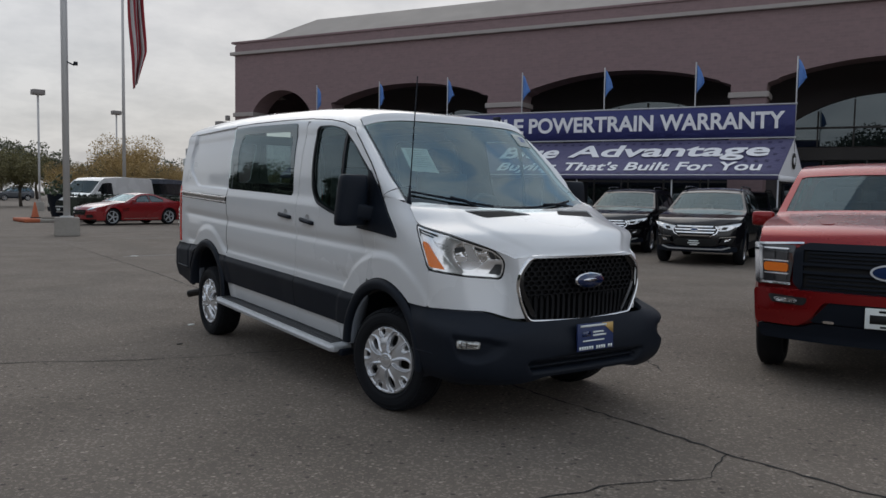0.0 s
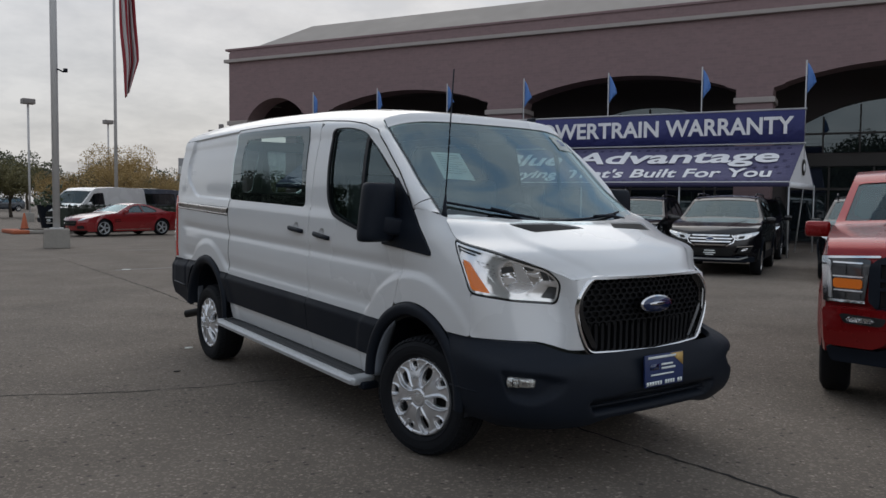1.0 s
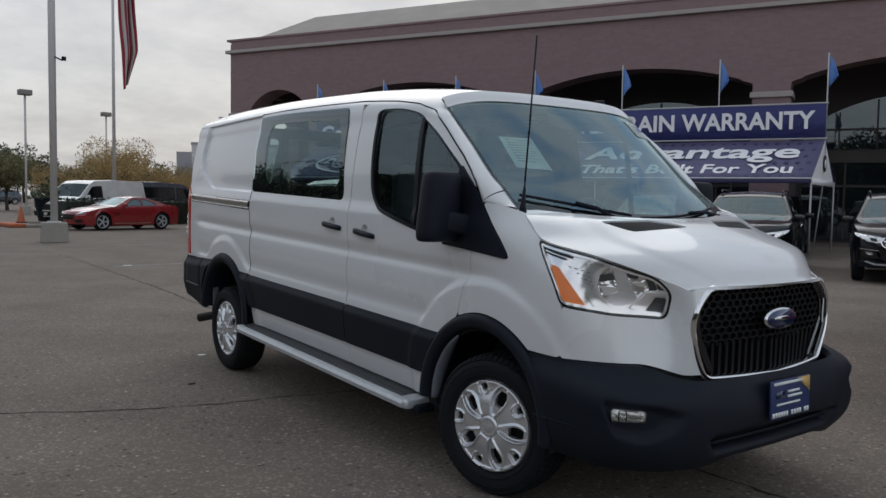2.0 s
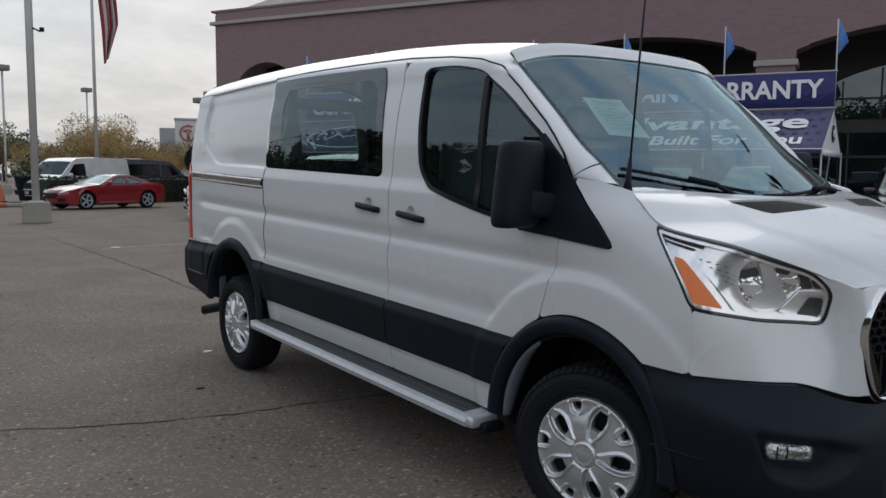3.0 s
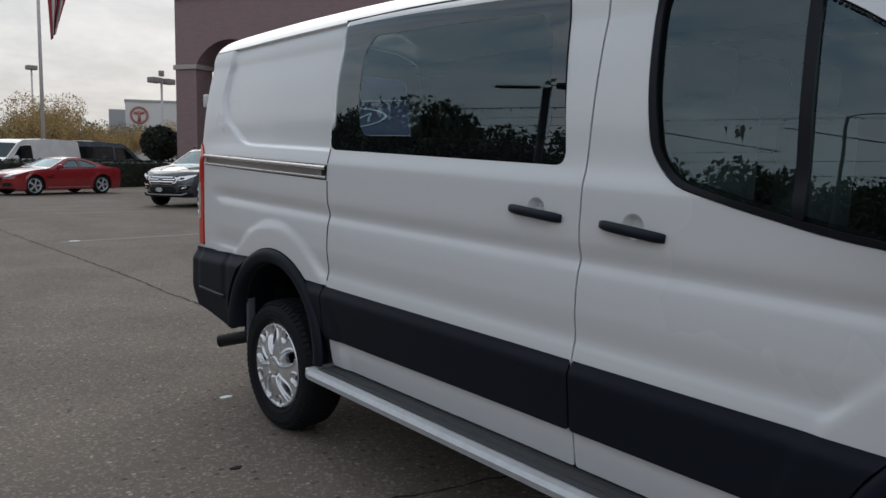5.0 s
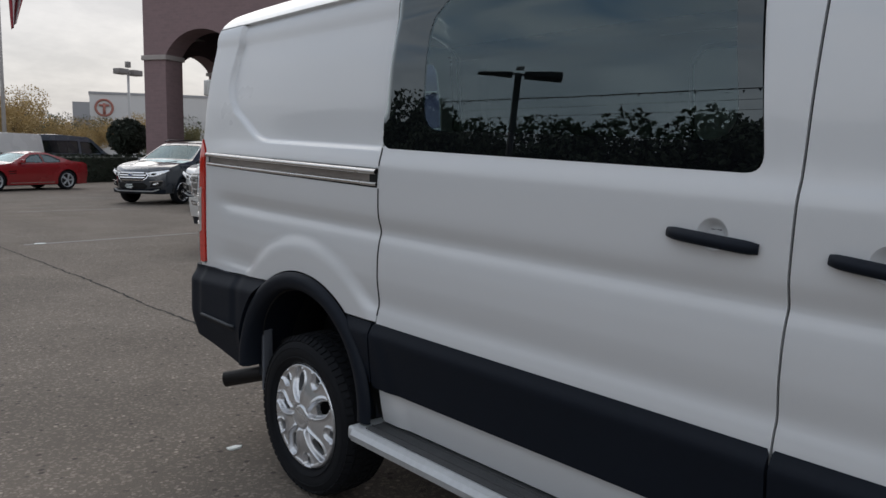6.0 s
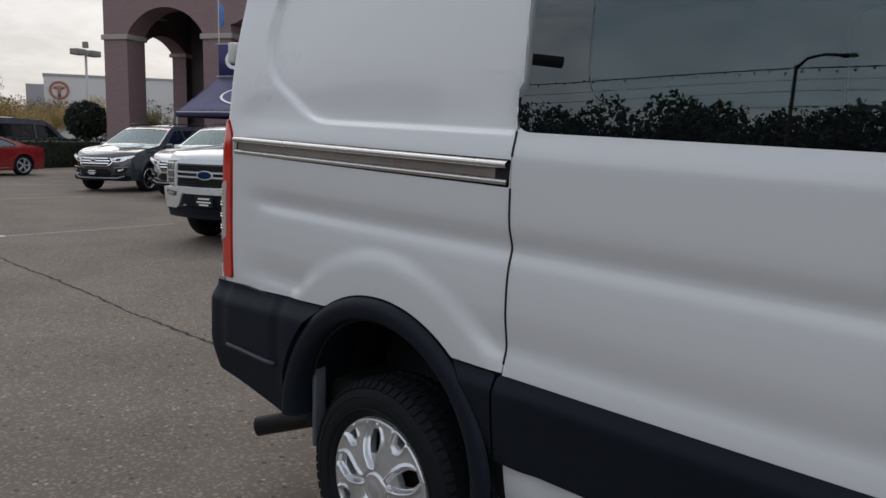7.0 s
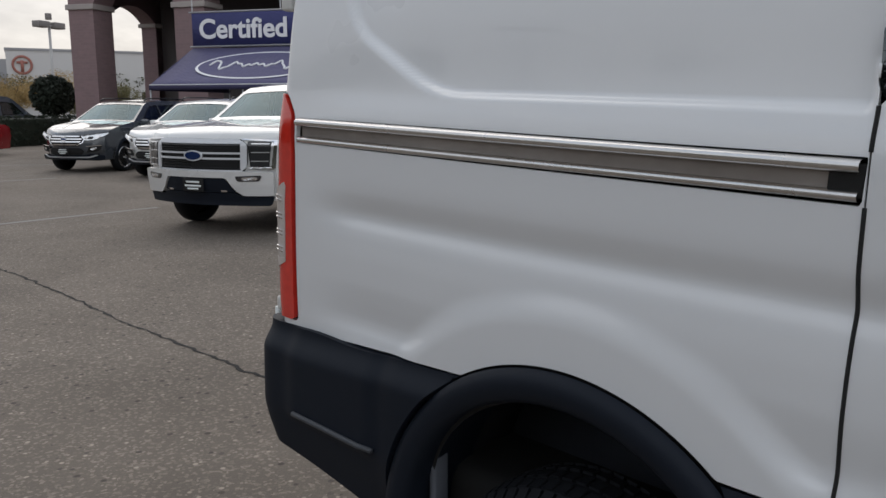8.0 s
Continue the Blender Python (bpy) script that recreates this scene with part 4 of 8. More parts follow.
        piece("bulb_shield", [(-0.825, 1.113), (-0.855, 1.107), (-0.857, 1.054), (-0.823, 1.050)], 0.026, LAMPGREYDARK, 0.014)
        for dark in ([(-0.631, 1.112), (-0.691, 1.121), (-0.693, 1.094), (-0.620, 1.082)], [(-0.642, 1.012), (-0.694, 1.042), (-0.680, 0.986), (-0.654, 0.985)],
                     [(-0.750, 1.123), (-0.805, 1.115), (-0.788, 1.098), (-0.752, 1.103)], [(-0.861, 1.080), (-0.896, 1.085), (-0.899, 1.054), (-0.860, 1.055)]):
            piece("dark_facet", dark, 0.034, LAMPGREYDARK, 0.004)
        for pale in ([(-0.617, 1.066), (-0.688, 1.062), (-0.689, 1.044), (-0.635, 1.023)], [(-0.759, 1.084), (-0.818, 1.087), (-0.812, 1.067), (-0.779, 1.068)]):
            piece("bright_facet", pale, 0.034, BOWL, 0.004)
        piece("trim_blade", [(-0.726, 0.978), (-0.807, 1.046), (-0.902, 1.048), (-0.904, 1.036), (-0.815, 1.032), (-0.748, 0.970)], 0.016, BOWL, 0.02, 0.004)
        piece("lower_pocket", [(-0.785, 0.965), (-0.837, 1.023), (-0.896, 1.020), (-0.874, 0.957)], 0.036, LAMPGREYDARK, 0.0)
        piece("dark_line", [(-0.393, 1.216), (-0.544, 1.178), (-0.534, 1.170), (-0.391, 1.206)], 0.030, SEAM, 0.004, 0.002)
        for k in range(4):
            a, b = -0.512 - 0.020 * k, 1.140 - 0.022 * k
            piece("flute", [(a, b), (a - 0.085 + 0.010 * k, b - 0.022), (a - 0.085 + 0.010 * k, b - 0.026), (a, b - 0.004)], 0.026, LAMPGREYDARK, 0.002, 0.001)
        piece("bulb_hood", [(-0.634, 1.000), (-0.672, 1.040), (-0.715, 1.040), (-0.738, 1.000), (-0.700, 0.984), (-0.660, 0.983)], 0.022, SILVER, 0.02, 0.012)
        piece("dark_line", [(-0.396, 1.198), (-0.518, 1.168), (-0.505, 1.162), (-0.397, 1.190)], 0.030, SEAM, 0.004, 0.002)
        lb = skin(headlamp, lamp_surf(-0.001), -0.95, -0.36, 0.90, 1.27, 0.03, True, 0.0)
        part("lens", mirrored(lb) if s < 0 else lb, LENS, body)

    # grille
    grille = part("grille", skin(grown(grille_open, 0.01), lambda U, V: flank(U, V) + np.array([0.0, 0.06, 0.0]), -1.494, -0.95, 0.66, 1.10, 0.02, True, 0.0), SEAM, van, "black honeycomb grille in a chrome frame", B)
    back2 = skin(grown(grille_open, 0.01), lambda U, V: flank(U, V) + np.array([0.0, 0.06, 0.0]), -1.494, -0.95, 0.66, 1.10, 0.02, True, 0.0)
    part("grille_backing", mirrored(back2), SEAM, grille)
    back2.free()
    half = round_poly(grille_half, 0.04)
    half = [p for p in half if p[0] > -1.495]
    chain = [(-1.494, 1.082)] + half + [(-1.494, 0.690)]
    dense = []
    for (a, b), (c, d) in zip(chain, chain[1:]):
        k = max(1, int(math.hypot(c - a, d - b) / 0.03))
        dense += [(a + (c - a) * i / k, b + (d - b) * i / k) for i in range(k)]
    dense.append(chain[-1])
    bm = bmesh.new()
    rows = []
    for i, (u, v) in enumerate(dense):
        (ua, va), (ub, vb) = dense[max(i - 1, 0)], dense[min(i + 1, len(dense) - 1)]
        d = math.hypot(ub - ua, vb - va) or 1.0
        nu, nv = -(vb - va) / d, (ub - ua) / d
        row = []
        for k, out in ((-0.014, 0.03), (-0.013, -0.004), (-0.008, -0.012), (0.002, -0.013), (0.009, -0.006), (0.011, 0.004)):
            p = flank(np.array([max(u + nu * k, -1.494)]), np.array([v + nv * k]))[0]
            row.append(bm.verts.new((p[0] if 0 < i < len(dense) - 1 else 0.0, p[1] + out, p[2])))
        rows.append(row)
    for q, w in zip(rows, rows[1:]):
        for k in range(5):
            bm.faces.new((q[k], q[k + 1], w[k + 1], w[k]))
    half_ring = bpy.data.meshes.new("half_ring")
    other = mirrored(bm)
    other.to_mesh(half_ring)
    other.free()
    bm.from_mesh(half_ring)
    bpy.data.meshes.remove(half_ring)
    bmesh.ops.remove_doubles(bm, verts=bm.verts, dist=1e-4)
    bmesh.ops.recalc_face_normals(bm, faces=bm.faces)
    part("chrome_surround", bm, CHROME, grille)
    # honeycomb above, upright slots below
    bm = bmesh.new()

    def bar_on(u0, v0, u1, v1, r, d=0.03):
        P = flank(np.array([u0, u1]), np.array([v0, v1])) + np.array([0, d, 0])
        for s in (1, -1):
            a, b = Vector(P[0]), Vector(P[1])
            a.x, b.x = a.x * s, b.x * s
            dd = (b - a).normalized()
            sd, up = dd.cross(Vector((0, 1, 0))).normalized(), Vector((0, 1, 0))
            q = [bm.verts.new(c + k * r * sd + h * up) for c in (a, b) for k, h in ((-1, 0), (1, 0), (1, 0.02), (-1, 0.02))]
            for f in ((0, 1, 5, 4), (1, 2, 6, 5), (3, 0, 4, 7), (2, 3, 7, 6)):
                bm.faces.new([q[i] for i in f])
    ok = lambda u, v: grille_open(np.array([u]), np.array([v]))[0] < -0.004
    pitch, hgt = 0.042, 0.0275
    for row in range(9):
        for col in range(-1, 16):
            u = -1.494 + col * pitch + (row % 2) * pitch / 2
            v = 1.078 - row * hgt
            nodes = [(u - pitch / 2, v - hgt * 0.33), (u, v), (u + pitch / 2, v - hgt * 0.33)]
            for a, b in zip(nodes, nodes[1:]):
                if ok(*a) and ok(*b) and min(a[0], b[0]) >= -1.4945:
                    bar_on(*a, *b, 0.0038)
            a, b = (u + pitch / 2, v - hgt * 0.33), (u + pitch / 2, v - hgt)
            if ok(*a) and ok(*b) and a[0] >= -1.4945:
                bar_on(*a, *b, 0.0038)
    for k in range(13):
        u = -1.468 + k * 0.038
        v1, v0 = 0.845, 0.70
        while v0 < v1 and not ok(u, v0):
            v0 += 0.01
        while v1 > v0 and not ok(u, v1):
            v1 -= 0.01
        if v1 - v0 > 0.03:
            bar_on(u, v0, u, v1, 0.009, 0.035)
    bmesh.ops.recalc_face_normals(bm, faces=bm.faces)
    part("grille_mesh", bm, GRILLEBLACK, grille, "", None, False)
    for s in (1, -1):
        bm = skin(both(grown(grille_open, -0.01), inside([(-1.10, 1.06), (-1.04, 0.99), (-1.04, 0.90), (-1.13, 0.72), (-1.16, 0.72), (-1.08, 0.90), (-1.08, 0.98), (-1.14, 1.06)])), lambda U, V: flank(U, V) + np.array([0.0, 0.022, 0.0]), -1.3, -0.95, 0.68, 1.10, 0.014, True, 0.02)
        part("grille_blade", mirrored(bm) if s < 0 else bm, GLOSSBLACK, grille)

    def oval(rx, rz, depth):
        return prism([(rx * math.cos(2 * math.pi * k / 40), rz * math.sin(2 * math.pi * k / 40)) for k in range(40)], depth)
    em = part("emblem", oval(0.118, 0.047, 0.02), CHROME, grille, "blue oval emblem with a chrome rim", pose(0, -0.918, 0.935))
    part("emblem_face", oval(0.108, 0.040, 0.01), EMBLEM, em, "", pose(0, -0.004, 0))
    part("emblem_mark", oval(0.060, 0.010, 0.004), CHROME, em, "", pose(0, -0.006, 0.002))

    # dealer plate with printing that is too small to read
    plate = part("number_plate", boxed((0.305, 0.012, 0.165), (0, 0, 0), 0.004), BLUEPLATE, van, "navy card in the plate holder with unreadable white print", B @ pose(0, -0.984, 0.60, -4, 0, 0))
    for w, h, x, z, mt in ((0.22, 0.012, -0.02, 0.068, PAPER), (0.07, 0.03, -0.08, 0.02, EMBLEM), (0.09, 0.010, 0.02, 0.028, PAPER), (0.11, 0.010, 0.03, 0.008, PAPER), (0.18, 0.008, -0.02, -0.022, PAPER)):
        part("print_bar", boxed((w, 0.003, h), (x, -0.0075, z)), mt, plate)
    for k in range(14):
        if k not in (6, 11):
            part("print_bar", boxed((0.014, 0.003, 0.020), (-0.135 + 0.0205 * k, -0.0075, -0.065)), PAPER, plate)
    part("orange_corner", prism([(0.05, 0.08), (0.148, 0.08), (0.148, 0.01)], 0.003, Matrix.Translation((0, -0.0085, 0))), surface("ochre_print", (0.55, 0.36, 0.12), 0.6), plate)

    # lamps at the tail, flush with the plain line of the side
    def tail_side(U, V, lift=0.0):
        P, Q = flank(U, V), flank(np.full_like(U, 4.10), V)
        P[:, 0] += -(plain_width(V) + 0.0005) - Q[:, 0] - lift
        P[:, 1] += lift
        return P
    for s in (1, -1):
        bm = sheet(both(tail_lamp, BIG), 4.10, 4.34, 0.72, 1.33, 0.006, 0.010, 0.02, tail_side)
        tl = part("tail_lamp", mirrored(bm) if s < 0 else bm, TAILRED, van, "tall red tail lamp with a pale middle lens", B)
        if s < 0:
            bm.free()
        b2 = sheet(inside([(4.186, 0.885), (4.182, 1.098), (4.235, 1.068), (4.31, 1.06), (4.31, 0.85), (4.23, 0.862)]), 4.15, 4.33, 0.80, 1.12, 0.008, 0.012, 0.006, tail_side)
        part("reverse_lens", mirrored(b2) if s < 0 else b2, TAILCLEAR, tl)
        for z in (0.909, 0.919, 0.953, 0.963, 0.997, 1.007, 1.042, 1.052):
            b3 = sheet(inside([(4.188, z), (4.222, z + 0.004), (4.222, z + 0.008), (4.188, z + 0.004)]), 4.18, 4.23, z - 0.004, z + 0.012, 0.011, 0.003, 0.003, tail_side)
            part("lens_rib", mirrored(b3) if s < 0 else b3, CHROME, tl)
    hinge_m = surface("off_white_hinge", (0.6, 0.6, 0.58), 0.4, vary=0.08)
    for z, yy in ((1.56, 4.245), (0.752, 4.262)):
        for s in (1, -1):
            part("door_hinge", boxed((0.032, 0.04, 0.075 if z > 1 else 0.04), (0, 0, 0), 0.008), hinge_m, van, "", B @ pose(-s * (0.828 if z > 1 else 0.842), yy, z))
    part("licence_bracket", boxed((0.01, 0.02, 0.15), (0, 0, 0), 0.003), PAPER, van, "", B @ pose(-0.812, 4.338, 0.645))

    # sliding-door rail
    ys = np.linspace(2.842, 4.146, 24)
    xs = flank(ys, np.full_like(ys, 1.22))[:, 0]
    bm = bmesh.new()
    rows = []
    for x, y in zip(xs, ys):
        d = 0.0006 * (y - 2.842)
        rows.append([bm.verts.new((x + o, y, z + d)) for o, z in ((0.02, 1.258), (-0.004, 1.257), (-0.012, 1.251), (-0.012, 1.243), (-0.004, 1.238), (0.020, 1.237), (0.020, 1.2115), (-0.002, 1.2105), (-0.006, 1.204), (-0.002, 1.197), (0.02, 1.195))])
    for q, w in zip(rows, rows[1:]):
        for k in range(len(q) - 1):
            bm.faces.new((q[k], w[k], w[k + 1], q[k + 1]))
    bmesh.ops.recalc_face_normals(bm, faces=bm.faces)
    rail = part("door_rail", bm, STEEL, van, "bright steel sliding-door rail", B)
    bm = bmesh.new()
    rows = [[bm.verts.new((x + 0.013, y, z + 0.0006 * (y - 2.842))) for z in (1.2365, 1.2120)] for x, y in zip(xs, ys)]
    for q, w in zip(rows, rows[1:]):
        bm.faces.new((q[0], w[0], w[1], q[1]))
    bmesh.ops.recalc_face_normals(bm, faces=bm.faces)
    part("rail_channel", bm, surface("dull_steel_channel", (0.34, 0.31, 0.29), 0.4, metal=0.7, vary=0.3, grain=30), rail)
    part("rail_end_stop", boxed((0.03, 0.05, 0.05), (xs[0] + 0.016, 2.86, 1.226), 0.004), SEAM, van, "", B)

    # handles
    for yc, zc, tilt in ((1.565, 1.166, 3.5), (1.174, 1.149, 4.5)):
        x0 = flank(np.array([yc]), np.array([zc]))[0][0]
        bm = bmesh.new()
        rows = []
        for k in range(15):
            t = k / 14 * 2 - 1
            h, out = 0.0165 * (1 - 0.25 * t**8), 0.034 - 0.022 * abs(t) ** 4
            rows.append([bm.verts.new((x0 - o, t * 0.118, z)) for o, z in ((out * 0.3, h), (out * 0.85, h * 0.75), (out, 0.1 * h), (out * 0.9, -h * 0.7), (out * 0.35, -h))])
        for q, w in zip(rows, rows[1:]):
            for k in range(4):
                bm.faces.new((q[k], w[k], w[k + 1], q[k + 1]))
        bm.faces.new(rows[0]), bm.faces.new(rows[-1][::-1])
        bmesh.ops.recalc_face_normals(bm, faces=bm.faces)
        bm.transform(Matrix.Translation((0, yc, zc)) @ Matrix.Rotation(radians(tilt), 4, "X") @ Matrix.Translation((0, 0, 0)))
        part("door_handle", bm, PLASTIC, van, "black pull handle", B)
        cup = skin(disc(yc, zc + 0.013, 0.042), lambda U, V, l=0: flank(U, V, 0.0) + np.stack([0.022 * smooth01((0.042 - np.hypot(U - yc, V - zc - 0.013)) / 0.022), 0 * U, 0 * U], -1), yc - 0.06, yc + 0.06, zc - 0.05, zc + 0.07, 0.006, True, 0.004)
        part("handle_cup", cup, WHITE, van, "", B)

    # door mirrors on black sails
    for s in (1, -1):
        bm = skin(sail, lambda U, V: flank(U, V, 0.012), -0.12, 0.42, 1.12, 1.58, 0.014, True, 0.02)
        part("mirror_sail", mirrored(bm) if s < 0 else bm, PLASTIC, van, "black plastic mirror base", B)
        bm = bmesh.new()
        rows = []
        for k in range(13):
            v = k / 12
            v = 0.5 - 0.5 * math.cos(math.pi * v)
            z = 1.185 + 0.335 * v
            fat = max((1 - abs(2 * v - 1) ** 7.0), 0.0) ** 0.4 * 0.35 + 0.65
            wx, wy = (0.124 - 0.020 * v) * fat ** 0.5, 0.080 * fat
            row = []
            for j in range(24):
                a = 2 * math.pi * j / 24
                c, sn = math.cos(a), math.sin(a)
                px = wx * (abs(c) ** 0.62) * (1 if c > 0 else -1)
                py = wy * (abs(sn) ** 0.75) * (1 if sn > 0 else -0.75)
                row.append(bm.verts.new((-1.000 + px + 0.018 * v, 0.300 - py + 0.05 * px / 0.14 * 0.4, z)))
            rows.append(row)
        for q, w in zip(rows, rows[1:]):
            for j in range(24):
                bm.faces.new((q[j], q[(j + 1) % 24], w[(j + 1) % 24], w[j]))
        bm.faces.new(rows[0][::-1]), bm.faces.new(rows[-1])
        bmesh.ops.recalc_face_normals(bm, faces=bm.faces)
        mm = part("door_mirror", mirrored(bm) if s < 0 else bm, PLASTIC, van, "tall black door mirror", B if s > 0 else B)
        if s < 0:
            bm.free()
        part("mirror_arm", boxed((0.22, 0.07, 0.10), (0, 0, 0), 0.02), PLASTIC, mm, "", pose(-s * 0.885, 0.235, 1.270, 0, s * 8, s * -10))

    # running boards
    for s in (1, -1):
        prof = [(-0.965, 0.262), (-0.970, 0.285), (-0.960, 0.303), (-0.940, 0.310), (-0.795, 0.312), (-0.790, 0.262)]
        bm = bmesh.new()
        ends = []
        for y in (0.60, 2.86):
            ends.append([bm.verts.new((x, y, z)) for x, z in prof])
        for i in range(len(prof)):
            j = (i + 1) % len(prof)
            bm.faces.new((ends[0][i], ends[1][i], ends[1][j], ends[0][j]))
        bm.faces.new(ends[0]), bm.faces.new(ends[1][::-1])
        bmesh.ops.recalc_face_normals(bm, faces=bm.faces)
        st = part("running_board", mirrored(bm) if s < 0 else bm, ALU, van, "aluminium running board with a dark tread", B @ pose(0, 0, 0.012), False)
        part("tread", boxed((0.118, 2.16, 0.006), (-s * 0.872, 1.74, 0.313), 0.002), TREAD, st)
        for k in range(2):
            part("tread_rib", boxed((0.006, 2.16, 0.004), (-s * (0.85 + 0.05 * k), 1.74, 0.317)), TREAD, st)
        part("end_cap", boxed((0.172, 0.05, 0.050), (-s * 0.882, 0.582, 0.287), 0.016), ALU, st)
        part("end_bracket", boxed((0.12, 0.07, 0.045), (-s * 0.86, 0.560, 0.262), 0.014), PLASTIC, st)
        part("end_cap", boxed((0.165, 0.03, 0.05), (-s * 0.88, 2.872, 0.286), 0.012), ALU, st)
        for y in (0.9, 1.75, 2.6):
            part("bracket", boxed((0.25, 0.06, 0.03), (-s * 0.75, y, 0.275), 0.005), DARK, st)

    # wipers, aerial, things behind the screen
    def on_screen(u, v, d=0.012):
        return tuple(screen(np.array([u]), np.array([v]), d)[0])
    for (u0, v0), (u1, v1), (pu, pv), (au, av) in (((-0.95, 0.085), (-0.30, 0.004), (-0.46, -0.035), (-0.66, 0.048)), ((-0.24, -0.012), (0.72, 0.030), (0.64, -0.030), (0.26, 0.012))):
        w = part("wiper", tube([on_screen(u0 + (u1 - u0) * k / 8, v0 + (v1 - v0) * k / 8, 0.014) for k in range(9)], 0.008, 6), PLASTIC, van, "black wiper blade", B)
        part("wiper_arm", tube([on_screen(pu, pv, 0.022), on_screen((pu + au) / 2, (pv + av) / 2 + 0.008, 0.034), on_screen(au, av, 0.026)], 0.010, 6), PLASTIC, w)
        part("wiper_pivot", boxed((0.05, 0.05, 0.03), on_screen(pu, pv, 0.012), 0.01), PLASTIC, w)
    base = (-0.782, -0.07, 1.345)
    ae = part("aerial", tube([base, (base[0], base[1], base[2] + 0.03), (base[0] + 0.002, base[1] - 0.003, base[2] + 0.12)], 0.020, 10, taper=0.006), PLASTIC, van, "black rod aerial", B)
    part("rod", tube([(base[0] + 0.002, base[1] - 0.003, base[2] + 0.11), (base[0] + 0.02, base[1] - 0.018, base[2] + 0.80)], 0.0042, 6), PLASTIC, ae)
    a, b, c, d = on_screen(-0.77, 0.635, -0.02), on_screen(-0.535, 0.63, -0.02), on_screen(-0.545, 0.365, -0.02), on_screen(-0.785, 0.37, -0.02)
    bm = bmesh.new()
    bm.faces.new([bm.verts.new(p) for p in (a, d, c, b)])
    bmesh.ops.solidify(bm, geom=bm.faces, thickness=0.003)
    pp = part("window_sheet", bm, PAPER, van, "white printed sheet behind the glass", B, False)
    for k in range(9):
        t = 0.12 + 0.085 * k
        p = Vector(a).lerp(Vector(d), t), Vector(b).lerp(Vector(c), t)
        part("print_line", tube([p[0].lerp(p[1], 0.12) + Vector((0, -0.006, 0.005)), p[0].lerp(p[1], 0.85 - 0.2 * (k % 3 == 2)) + Vector((0, -0.006, 0.005))], 0.0022, 4), FAINTPRINT, pp)
    a, b, c, d = on_screen(0.685, 0.865, 0.004), on_screen(0.885, 0.865, 0.004), on_screen(0.88, 0.705, 0.004), on_screen(0.675, 0.705, 0.004)
    bm = bmesh.new()
    lattice = [[bm.verts.new(on_screen(0.665 + 0.048 * i, 0.705 + 0.0400 * j, 0.004)) for i in range(6)] for j in range(5)]
    for low, high in zip(lattice, lattice[1:]):
        for i in range(5):
            bm.faces.new((low[i], low[i + 1], high[i + 1], high[i]))
    bmesh.ops.solidify(bm, geom=bm.faces, thickness=0.001)
    stk = part("price_sticker", bm, PAPER, van, "white sticker with a blue number 21", B, False)
    fc = bpy.data.curves.new("digits", "FONT")
    fc.body, fc.size, fc.align_x, fc.align_y, fc.extrude = "21", 0.075, "CENTER", "CENTER", 0.0008
    tmp = new("digits", fc)
    dg = bpy.context.evaluated_depsgraph_get()
    me = bpy.data.meshes.new_from_object(tmp.evaluated_get(dg))
    bpy.data.objects.remove(tmp)
    me.materials.clear()
    me.materials.append(surface("sticker_blue_ink", (0.06, 0.13, 0.45), 0.6))
    ob = new("number", me)
    ob.parent = stk
    ex = (Vector(b) - Vector(a)).normalized()
    ez = (Vector(a) - Vector(d)).normalized()
    en = ex.cross(ez).normalized()
    ez = en.cross(ex)
    mid = (Vector(a) + Vector(b) + Vector(c) + Vector(d)) / 4 + en * 0.009
    ob.matrix_basis = Matrix(((ex.x, ez.x, en.x, mid.x), (ex.y, ez.y, en.y, mid.y), (ex.z, ez.z, en.z, mid.z), (0, 0, 0, 1)))
    # cabin
    part("dashboard", boxed((1.45, 0.42, 0.30), (0, 0.32, 1.10), 0.06), INTERIOR, van, "dark dashboard", B)
    for x in (-0.40, 0.40):
        seat = part("seat", boxed((0.50, 0.48, 0.16), (x, 0.98, 0.92), 0.06), INTERIOR, van, "dark cloth cab seat", B)
        part("backrest", boxed((0.48, 0.14, 0.62), (x, 1.24, 1.25), 0.06, None), INTERIOR, seat)
        part("headrest", boxed((0.26, 0.10, 0.18), (x, 1.27, 1.66), 0.04), INTERIOR, seat)
    wheel_pts = [(0.40 + 0.18 * math.cos(k * math.pi / 12), 0.60 + 0.05 * math.sin(k * math.pi / 12), 1.22 + 0.17 * math.sin(k * math.pi / 12)) for k in range(24)]
    part("steering_wheel", tube(wheel_pts, 0.014, 6, True), INTERIOR, van, "", B)
    part("rear_view_mirror", boxed((0.24, 0.03, 0.07), (0.0, 0.50, 1.83), 0.01), PLASTIC, van, "", B)
    part("roof_fin", boxed((0.022, 0.08, 0.045), (0, 0, 0), 0.009), PLASTIC, van, "black roof fin", B @ pose(0.605, 0.79, 1.995, 0, 0, 0))

    # exhaust
    pipe = part("exhaust_pipe", tube([(-0.55, 3.66, 0.385), (-0.70, 3.87, 0.330), (-0.86, 4.05, 0.272)], 0.037, 16), surface("sooty_pipe_steel", (0.014, 0.013, 0.013), 0.5, metal=0.4, vary=0.3), van, "short black exhaust tail pipe", B @ pose(0.02, 0, -0.100))
    part("pipe_mouth", tube([(-0.855, 4.044, 0.274), (-0.8615, 4.0517, 0.2715)], 0.031, 16), SEAM, pipe)
    part("spare_carrier", boxed((0.9, 0.6, 0.14), (0, 3.85, 0.40), 0.04), DARK, van, "", B)
